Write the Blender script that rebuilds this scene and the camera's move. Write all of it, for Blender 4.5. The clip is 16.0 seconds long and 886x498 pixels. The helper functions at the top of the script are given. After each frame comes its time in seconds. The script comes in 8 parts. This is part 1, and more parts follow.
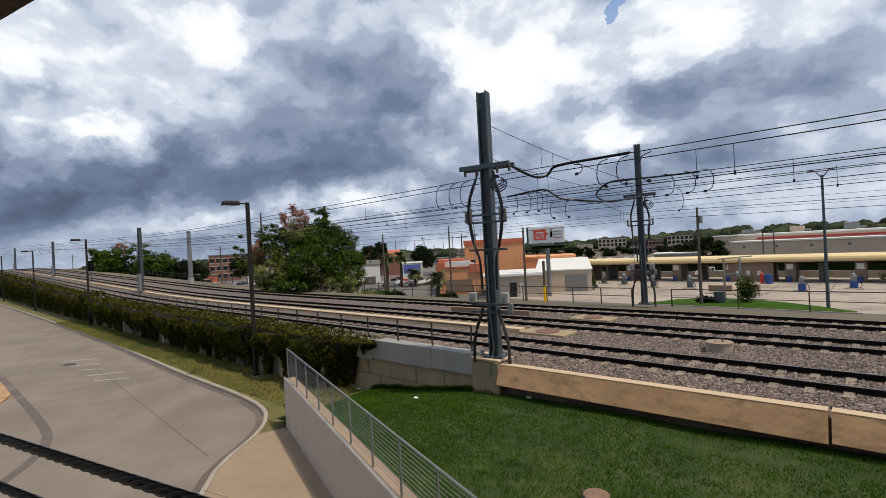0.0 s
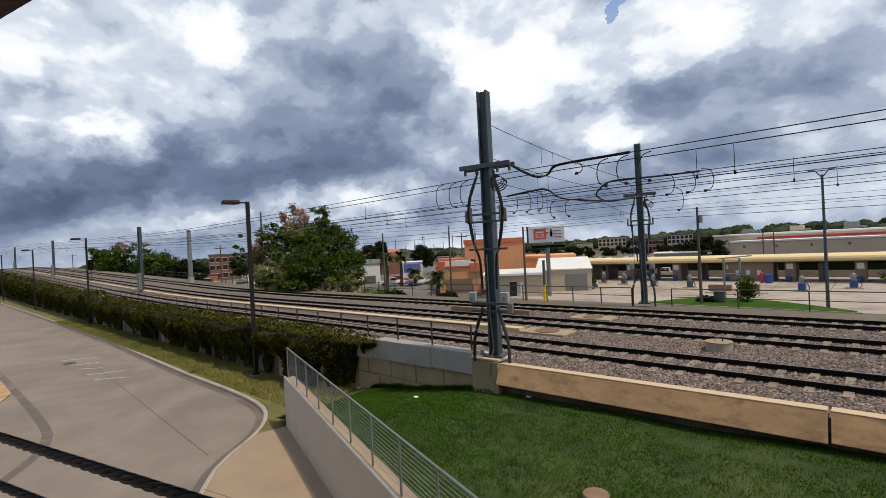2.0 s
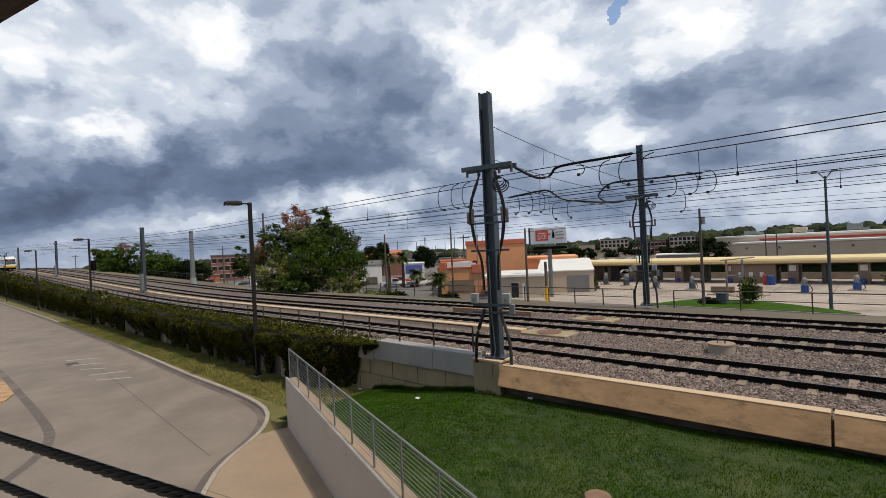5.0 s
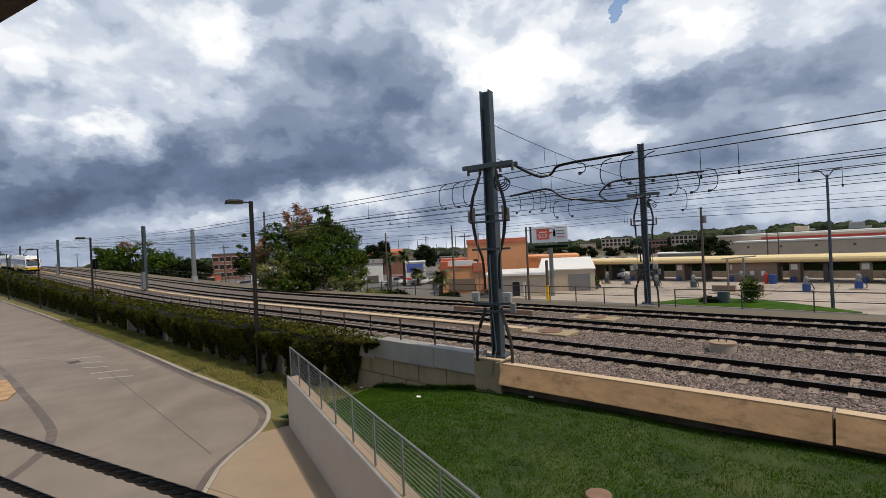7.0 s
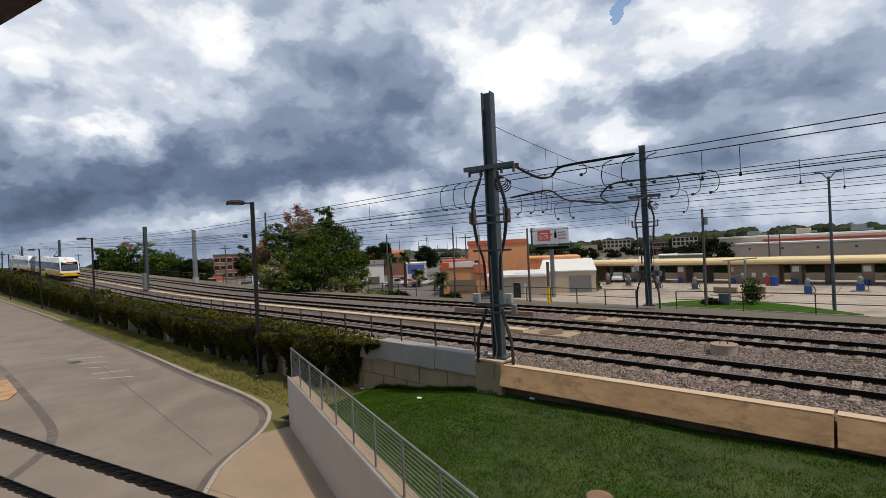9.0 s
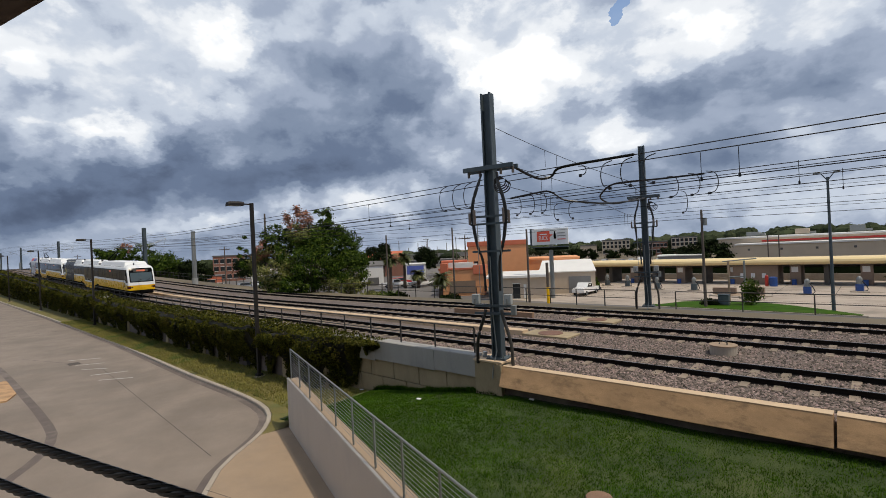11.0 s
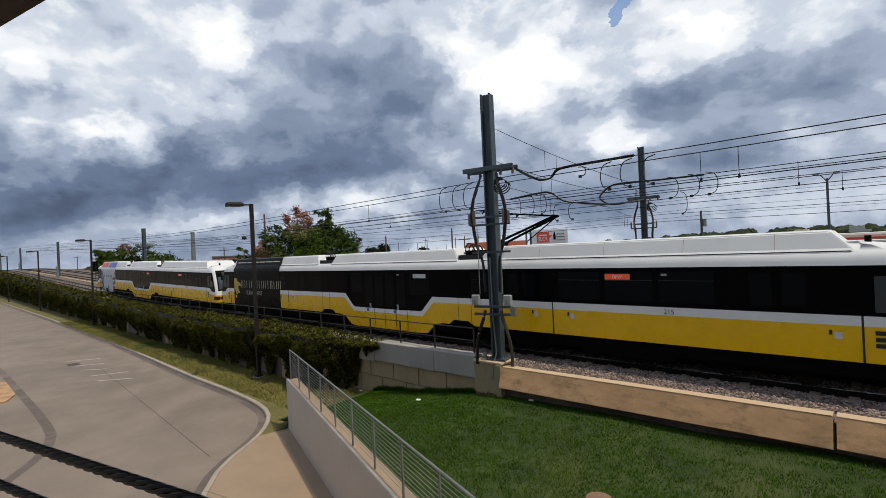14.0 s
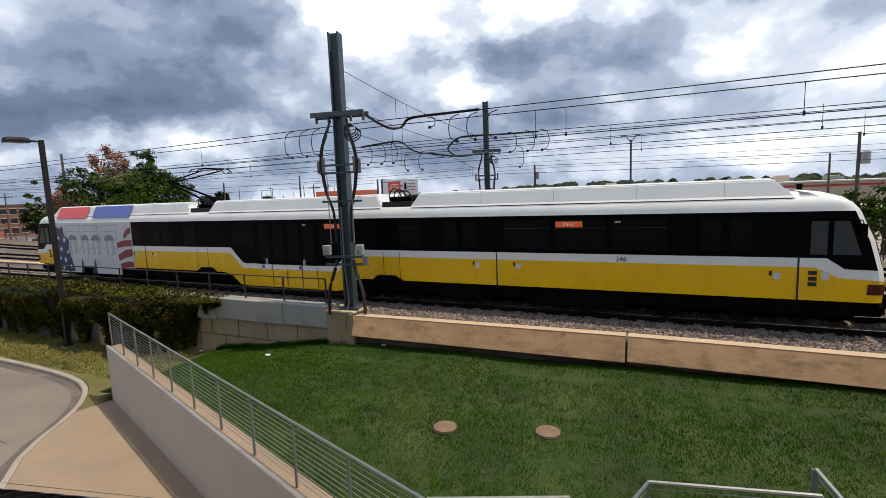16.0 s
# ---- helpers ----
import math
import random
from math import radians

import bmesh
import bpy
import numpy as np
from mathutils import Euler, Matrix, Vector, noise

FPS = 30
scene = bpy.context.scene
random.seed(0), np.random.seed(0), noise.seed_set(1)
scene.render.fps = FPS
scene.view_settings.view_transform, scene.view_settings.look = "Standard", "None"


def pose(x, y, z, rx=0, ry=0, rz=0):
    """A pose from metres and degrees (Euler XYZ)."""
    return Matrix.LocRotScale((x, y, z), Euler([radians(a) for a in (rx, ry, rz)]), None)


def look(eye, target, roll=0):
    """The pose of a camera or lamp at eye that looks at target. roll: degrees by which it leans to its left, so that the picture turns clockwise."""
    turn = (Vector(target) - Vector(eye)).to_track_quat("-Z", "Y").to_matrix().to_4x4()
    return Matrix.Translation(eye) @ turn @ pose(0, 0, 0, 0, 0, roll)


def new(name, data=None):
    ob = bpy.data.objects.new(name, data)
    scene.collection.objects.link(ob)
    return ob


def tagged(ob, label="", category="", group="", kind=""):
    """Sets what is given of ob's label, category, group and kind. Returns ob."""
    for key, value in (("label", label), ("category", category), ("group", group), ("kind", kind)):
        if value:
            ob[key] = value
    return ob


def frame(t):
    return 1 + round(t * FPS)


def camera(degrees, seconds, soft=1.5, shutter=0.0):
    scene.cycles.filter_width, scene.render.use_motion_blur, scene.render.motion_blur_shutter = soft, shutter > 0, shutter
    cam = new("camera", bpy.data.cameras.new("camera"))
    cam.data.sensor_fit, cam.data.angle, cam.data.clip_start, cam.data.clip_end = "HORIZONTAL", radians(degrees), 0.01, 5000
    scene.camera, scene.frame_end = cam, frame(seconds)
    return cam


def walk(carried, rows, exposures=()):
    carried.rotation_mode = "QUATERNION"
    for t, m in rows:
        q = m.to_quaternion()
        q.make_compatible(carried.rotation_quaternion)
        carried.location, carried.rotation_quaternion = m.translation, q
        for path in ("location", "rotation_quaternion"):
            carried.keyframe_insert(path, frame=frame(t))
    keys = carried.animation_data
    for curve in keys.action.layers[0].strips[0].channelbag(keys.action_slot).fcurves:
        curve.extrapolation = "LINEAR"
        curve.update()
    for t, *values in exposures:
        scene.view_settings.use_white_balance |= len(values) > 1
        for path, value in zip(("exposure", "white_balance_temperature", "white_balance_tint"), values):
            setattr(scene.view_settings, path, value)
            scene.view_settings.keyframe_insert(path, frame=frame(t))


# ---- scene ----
# The camera stands at one place on a landing, 3.9 m above the rails, and pans to its right at the end.
# World: x runs along the tracks, y across them (away from the camera), z = 0 is the top of the rails.
EYE = (0.0, 0.0, 3.9)
VIEW_YAW = 42.3
cam = camera(86.3, 16.0, soft=0.55)
CAM_ROWS = [(0, 0.00, -0.05, 2.93), (0.5, 0.04, -0.12, 2.87), (1, 0.08, -0.04, 2.94), (1.5, 0.08, -0.04, 2.94), (2, 0.00, -0.13, 2.88), (2.5, 0.03, -0.07, 2.82), (3, 0.10, 0.01, 2.82), (3.5, 0.14, 0.04, 2.82), (4, 0.19, 0.06, 2.79), (6.5, 0.28, -0.09, 2.81), (7, 0.35, -0.13, 2.78), (7.5, 0.40, -0.13, 2.74), (8, 0.43, -0.06, 2.74), (8.5, 0.44, -0.04, 2.71), (9, 0.47, 0.02, 2.65), (11.5, 0.40, 0.14, 2.75), (12, 0.44, 0.16, 2.80), (12.5, 0.51, 0.23, 2.76), (13, 0.50, 0.25, 2.70), (13.5, 0.50, 0.26, 2.65), (14, 0.37, 0.22, 2.67), (14.5, -0.47, -0.16, 2.77), (15, -5.09, -2.20, 2.77), (15.5, -11.43, -4.56, 2.46), (16, -17.45, -6.66, 2.21)]
walk(cam, [(t, pose(*EYE, 90 + pitch, roll, VIEW_YAW + yaw)) for t, yaw, pitch, roll in CAM_ROWS],
     exposures=[(0.0, 0.05), (2.0, 0.05), (4.0, 0.0), (7.0, -0.04), (12.0, -0.06), (14.0, -0.04), (15.0, 0.06), (16.0, 0.26)])


# ---- light ----
SUN_AZ, SUN_EL = 8.0, 65.0     # degrees: azimuth from +x towards +y, elevation

def sun_light():
    d = bpy.data.lights.new("sun", "SUN")
    d.energy, d.angle, d.color = 3.0, radians(0.8), (1.0, 0.88, 0.70)
    ob = new("sun", d)
    a, e = radians(SUN_AZ), radians(SUN_EL)
    way = Vector((math.cos(e) * math.cos(a), math.cos(e) * math.sin(a), math.sin(e)))
    ob.matrix_world = look(way * 300, (0, 0, 0))


def sky_world():
    w = bpy.data.worlds.new("cloudy_sky")
    w.use_nodes = True
    scene.world = w
    t = w.node_tree
    t.nodes.clear()
    N, L = t.nodes.new, t.links.new

    def val(sock, v):
        if hasattr(v, "is_output"):
            L(v, sock)
        else:
            sock.default_value = v

    def m(op, a, b=0.0, c=0.0, clamp=False):
        n = N("ShaderNodeMath")
        n.operation, n.use_clamp = op, clamp
        for s, v in zip(n.inputs, (a, b, c)):
            val(s, v)
        return n.outputs[0]

    def vm(op, a, b=None):
        n = N("ShaderNodeVectorMath")
        n.operation = op
        val(n.inputs[0], a)
        if b is not None:
            val(n.inputs[1], b)
        return n

    co = N("ShaderNodeTexCoord").outputs["Generated"]
    d = vm("NORMALIZE", co).outputs[0]
    sep = N("ShaderNodeSeparateXYZ")
    L(d, sep.inputs[0])
    up = m("MAXIMUM", sep.outputs[2], 0.0)
    flat = N("ShaderNodeCombineXYZ")
    k = m("DIVIDE", 1.0, m("ADD", up, 0.16))
    L(m("MULTIPLY", sep.outputs[0], k), flat.inputs[0])
    L(m("MULTIPLY", sep.outputs[1], k), flat.inputs[1])
    flat.inputs[2].default_value = 3.1
    # near the ceiling the clouds are seen from below, near the skyline from the side
    tall = N("ShaderNodeCombineXYZ")
    L(sep.outputs[0], tall.inputs[0])
    L(sep.outputs[1], tall.inputs[1])
    L(m("MULTIPLY", sep.outputs[2], 1.55), tall.inputs[2])

    def fbm(vec, scale, detail, rough, off):
        n = N("ShaderNodeTexNoise")
        n.inputs["Scale"].default_value, n.inputs["Detail"].default_value, n.inputs["Roughness"].default_value = scale, detail, rough
        n.inputs["Distortion"].default_value = 0.25
        L(vm("ADD", vec, off).outputs[0], n.inputs["Vector"])
        return n.outputs["Fac"]

    big = fbm(flat.outputs[0], 0.7, 6.0, 0.5, (4.2, 1.7, 0.0))
    side = fbm(tall.outputs[0], 2.3, 7.0, 0.5, (1.3, 7.7, 2.0))
    warp = fbm(tall.outputs[0], 3.0, 5.0, 0.5, (9.0, 3.0, 5.0))
    # heaped tops: ridged fine noise
    def billow(scale, off):
        n = N("ShaderNodeTexVoronoi")
        n.feature = "SMOOTH_F1"
        n.inputs["Scale"].default_value, n.inputs["Detail"].default_value, n.inputs["Roughness"].default_value = scale, 4.0, 0.45
        n.inputs["Smoothness"].default_value = 0.55
        v = vm("ADD", tall.outputs[0], vm("SCALE", vm("SUBTRACT", fbm_color(t, tall.outputs[0], 7.0), (0.5, 0.5, 0.5)).outputs[0]).outputs[0])
        v.inputs[1].links[0].from_node.inputs["Scale"].default_value = 0.14
        L(vm("ADD", v.outputs[0], off).outputs[0], n.inputs["Vector"])
        return n.outputs["Distance"]

    puff = billow(4.6, (2.0, 2.5, 8.0))
    crinkle = fbm(tall.outputs[0], 9.0, 6.0, 0.55, (5.0, 1.5, 3.0))
    above = billow(4.6, (2.0, 2.5, 8.09))
    side_above = fbm(tall.outputs[0], 2.3, 7.0, 0.5, (1.3, 7.7, 2.08))

    # edges: a broad sway and a fine cauliflower crinkle
    def swayed(vec, scale, amount):
        v = vm("SCALE", vm("SUBTRACT", fbm_color(t, tall.outputs[0], scale), (0.5, 0.5, 0.5)).outputs[0])
        v.inputs["Scale"].default_value = amount
        return vm("ADD", vec, v.outputs[0]).outputs[0]

    dw = vm("NORMALIZE", swayed(swayed(d, 4.0, 0.17), 16.0, 0.05)).outputs[0]

    # the day's clouds: azimuth from the view's middle, height, half width and half height (degrees), brightness
    bright_fields = ((-35.0, 21.0, 18.6, 7.9, 0.3), (18.1, 21.5, 19.8, 8.4, 0.18), (38.7, 3.6, 14.0, 3.7, 0.15), (35.0, 19.0, 13.9, 5.4, 0.08), (56.0, 8.0, 12.0, 9.0, 0.22))
    lit_heaps = ((-24.4, 23.1, 3.1, 4.0, 0.3), (-34.5, 11.3, 3.5, 1.9, 0.42), (-41.1, 10.1, 2.9, 2.4, 0.4), (-41.6, 16.4, 1.7, 3.3, 0.22), (-27.7, 16.8, 3.5, 1.5, 0.14), (-37.6, 21.4, 3.9, 1.9, 0.14), (8.2, 24.5, 7.0, 5.0, 0.36), (12.9, 19.7, 8.4, 3.1, 0.32), (28.2, 19.7, 4.8, 2.0, 0.28), (20.7, 12.8, 3.6, 2.2, 0.34), (-19.1, 6.8, 3.1, 2.0, 0.42), (-8.8, 6.9, 7.0, 2.5, 0.5), (-25.1, 3.5, 5.0, 0.9, 0.22), (29.8, 2.6, 9.8, 1.5, 0.08))
    grey_decks = ((-29.7, 8.7, 18.0, 2.7, -0.54), (-9.2, 11.2, 9.3, 4.0, -0.34), (-40.3, 6.5, 6.8, 2.1, -0.4), (-16.6, 17.7, 8.1, 6.0, -0.24), (-4.7, 20.0, 2.7, 7.8, -0.14), (24.9, 14.7, 10.1, 1.5, -0.24), (40.4, 15.5, 4.4, 2.4, -0.24), (37.8, 12.4, 5.6, 1.5, -0.2), (33.6, 9.3, 12.4, 1.3, -0.22), (8.2, 6.4, 13.2, 4.0, -0.16), (-40.3, 14.9, 3.0, 1.1, -0.18), (-34.9, 2.3, 13.9, 0.9, -0.16))
    field = m("ADD", 0.52, m("MULTIPLY", m("SUBTRACT", side, 0.5), 0.12))
    field = m("ADD", field, m("MULTIPLY", m("SUBTRACT", big, 0.5), 0.14))
    field = m("SUBTRACT", field, m("MULTIPLY", m("SUBTRACT", puff, 0.40), 0.20))
    # heaps are bright on top and grey underneath
    field = m("ADD", field, m("MULTIPLY", m("SUBTRACT", above, puff), 0.50))
    field = m("ADD", field, m("MULTIPLY", m("SUBTRACT", side, side_above), 0.30))
    sw = N("ShaderNodeSeparateXYZ")
    L(dw, sw.inputs[0])
    a0 = radians(90 + VIEW_YAW)
    ahead = m("ADD", m("MULTIPLY", sw.outputs[0], math.cos(a0)), m("MULTIPLY", sw.outputs[1], math.sin(a0)))
    right = m("ADD", m("MULTIPLY", sw.outputs[0], math.sin(a0)), m("MULTIPLY", sw.outputs[1], -math.cos(a0)))
    az = m("MULTIPLY", m("ARCTAN2", right, ahead), 57.296)
    el = m("MULTIPLY", m("ARCSINE", sw.outputs[2]), 57.296)
    for ca, ce, ra, re, gain in bright_fields + lit_heaps + grey_decks:
        u = m("DIVIDE", m("SUBTRACT", az, ca), ra)
        v = m("DIVIDE", m("SUBTRACT", el, ce), re)
        q = m("ADD", m("MULTIPLY", u, u), m("MULTIPLY", v, v))
        if gain > 0.2 or gain < -0.1:
            q = m("MAXIMUM", m("ADD", q, m("MULTIPLY", m("SUBTRACT", crinkle, 0.5), 3.2)), 0.0)
        g = m("EXPONENT", m("MULTIPLY", m("POWER", q, 2.2 if gain > 0 else 1.4), -0.7))
        field = m("ADD", field, m("MULTIPLY", g, gain))
    ramp = N("ShaderNodeValToRGB")
    ramp.color_ramp.interpolation = "EASE"
    L(m("MULTIPLY", m("ADD", field, 0.5), 0.625), ramp.inputs[0])
    stops = ((0.0, (0.085, 0.115, 0.185)), (0.31, (0.15, 0.20, 0.305)), (0.44, (0.235, 0.295, 0.41)), (0.575, (0.37, 0.435, 0.56)), (0.70, (0.60, 0.665, 0.77)), (0.825, (0.90, 0.93, 0.97)), (1.0, (1.25, 1.25, 1.24)))
    els = ramp.color_ramp.elements
    while len(els) < len(stops):
        els.new(0.5)
    for e, (p, c) in zip(els, stops):
        e.position, e.color = p, (*c, 1)
    sky = N("ShaderNodeTexSky")
    sky.sky_type, sky.sun_disc = "NISHITA", False
    sky.sun_elevation, sky.sun_rotation = radians(SUN_EL), radians(90 - SUN_AZ)
    gap = m("EXPONENT", m("MULTIPLY", m("ADD", m("POWER", m("DIVIDE", m("SUBTRACT", az, 21.1), 1.5), 2.0), m("POWER", m("DIVIDE", m("SUBTRACT", el, 24.4), 2.0), 2.0)), -1.0))
    gap = m("GREATER_THAN", m("ADD", gap, m("MULTIPLY", m("SUBTRACT", side, 0.5), 0.8)), 0.66)
    skyc = vm("SCALE", sky.outputs[0])
    skyc.inputs["Scale"].default_value = 0.16
    mix = N("ShaderNodeMix")
    mix.data_type = "RGBA"
    L(m("MULTIPLY", gap, 0.9), mix.inputs["Factor"])
    L(ramp.outputs[0], mix.inputs["A"])
    L(skyc.outputs[0], mix.inputs["B"])
    bg = N("ShaderNodeBackground")
    L(mix.outputs["Result"], bg.inputs["Color"])
    bg.inputs["Strength"].default_value = 1.0
    out = N("ShaderNodeOutputWorld")
    L(bg.outputs[0], out.inputs["Surface"])


def fbm_color(t, vec, scale):
    n = t.nodes.new("ShaderNodeTexNoise")
    n.inputs["Scale"].default_value, n.inputs["Detail"].default_value, n.inputs["Roughness"].default_value = scale, 6.0, 0.6
    t.links.new(vec, n.inputs["Vector"])
    return n.outputs["Color"]


sun_light()
sky_world()


# ---- materials ----
def material(name, base, rough=0.6, metal=0.0, vary=0.12, scale=3.0, bump=0.0, bump_scale=40.0, stain=None, stain_scale=0.6, stain_amount=0.5,
             coat=0.0, spec=0.5, emit=None, emit_strength=0.0, island=0.0, alpha=None, streak=1.0):
    """A node material with grain, stains and fine relief; all sizes in metres of the object's own space."""
    mt = bpy.data.materials.new(name)
    mt.use_nodes = True
    t = mt.node_tree
    b = t.nodes["Principled BSDF"]
    N, L = t.nodes.new, t.links.new
    b.inputs["Roughness"].default_value, b.inputs["Metallic"].default_value = rough, metal
    b.inputs["Coat Weight"].default_value = coat
    b.inputs["Specular IOR Level"].default_value = spec
    co = N("ShaderNodeTexCoord").outputs["Object"]
    if streak != 1.0:
        mp = N("ShaderNodeMapping")
        mp.inputs["Scale"].default_value = (1, 1, streak)
        L(co, mp.inputs[0])
        co = mp.outputs[0]

    def noise_at(s, det=6.0, r=0.6):
        n = N("ShaderNodeTexNoise")
        n.inputs["Scale"].default_value, n.inputs["Detail"].default_value, n.inputs["Roughness"].default_value = s, det, r
        L(co, n.inputs["Vector"])
        return n.outputs["Fac"]

    def mixed(fac, a, bcol, kind="MIX"):
        n = N("ShaderNodeMix")
        n.data_type, n.blend_type = "RGBA", kind
        for key, v in (("Factor", fac), ("A", a), ("B", bcol)):
            if hasattr(v, "is_output"):
                L(v, n.inputs[key])
            else:
                n.inputs[key].default_value = v if key == "Factor" else (*v, 1)
        return n.outputs["Result"]

    def ranged(s, lo, hi, a=0.0, z=1.0):
        n = N("ShaderNodeMapRange")
        L(s, n.inputs[0])
        for i, v in enumerate((lo, hi, a, z)):
            n.inputs[i + 1].default_value = v
        return n.outputs[0]

    dark = tuple(c * (1 - vary) for c in base)
    light = tuple(min(1.0, c * (1 + vary)) for c in base)
    col = mixed(ranged(noise_at(scale), 0.3, 0.7), dark, light)
    if bump_scale > 12 and vary > 0.03:
        col = mixed(ranged(noise_at(bump_scale, 3.0), 0.3, 0.7, 0.0, 0.55), col, tuple(c * (1 - 1.6 * min(vary, 0.3)) for c in base))
    if stain:
        col = mixed(ranged(noise_at(stain_scale, 8.0, 0.65), 0.5, 0.68, 0.0, stain_amount), col, stain)
    if island:
        g = N("ShaderNodeNewGeometry").outputs["Random Per Island"]
        o = N("ShaderNodeObjectInfo").outputs["Random"]
        ad = N("ShaderNodeMath")
        ad.operation = "FRACT"
        a2 = N("ShaderNodeMath")
        L(g, a2.inputs[0])
        L(o, a2.inputs[1])
        L(a2.outputs[0], ad.inputs[0])
        hs = N("ShaderNodeHueSaturation")
        L(ranged(ad.outputs[0], 0, 1, 1 - island, 1 + island), hs.inputs["Value"])
        L(ranged(ad.outputs[0], 0, 1, 0.5 + island * 0.035, 0.5 - island * 0.035), hs.inputs["Hue"])
        L(col, hs.inputs["Color"])
        col = hs.outputs[0]
    L(col, b.inputs["Base Color"])
    if rough > 0.15 and vary > 0.02:
        L(ranged(noise_at(scale * 2.3), 0.3, 0.7, rough - 0.08, min(1.0, rough + 0.08)), b.inputs["Roughness"])
    if bump:
        bn = N("ShaderNodeBump")
        bn.inputs["Strength"].default_value, bn.inputs["Distance"].default_value = 0.6, bump
        L(noise_at(bump_scale, 5.0), bn.inputs["Height"])
        L(bn.outputs[0], b.inputs["Normal"])
    if emit:
        b.inputs["Emission Color"].default_value = (*emit, 1)
        b.inputs["Emission Strength"].default_value = emit_strength
    if alpha is not None:
        b.inputs["Alpha"].default_value = alpha
    return mt


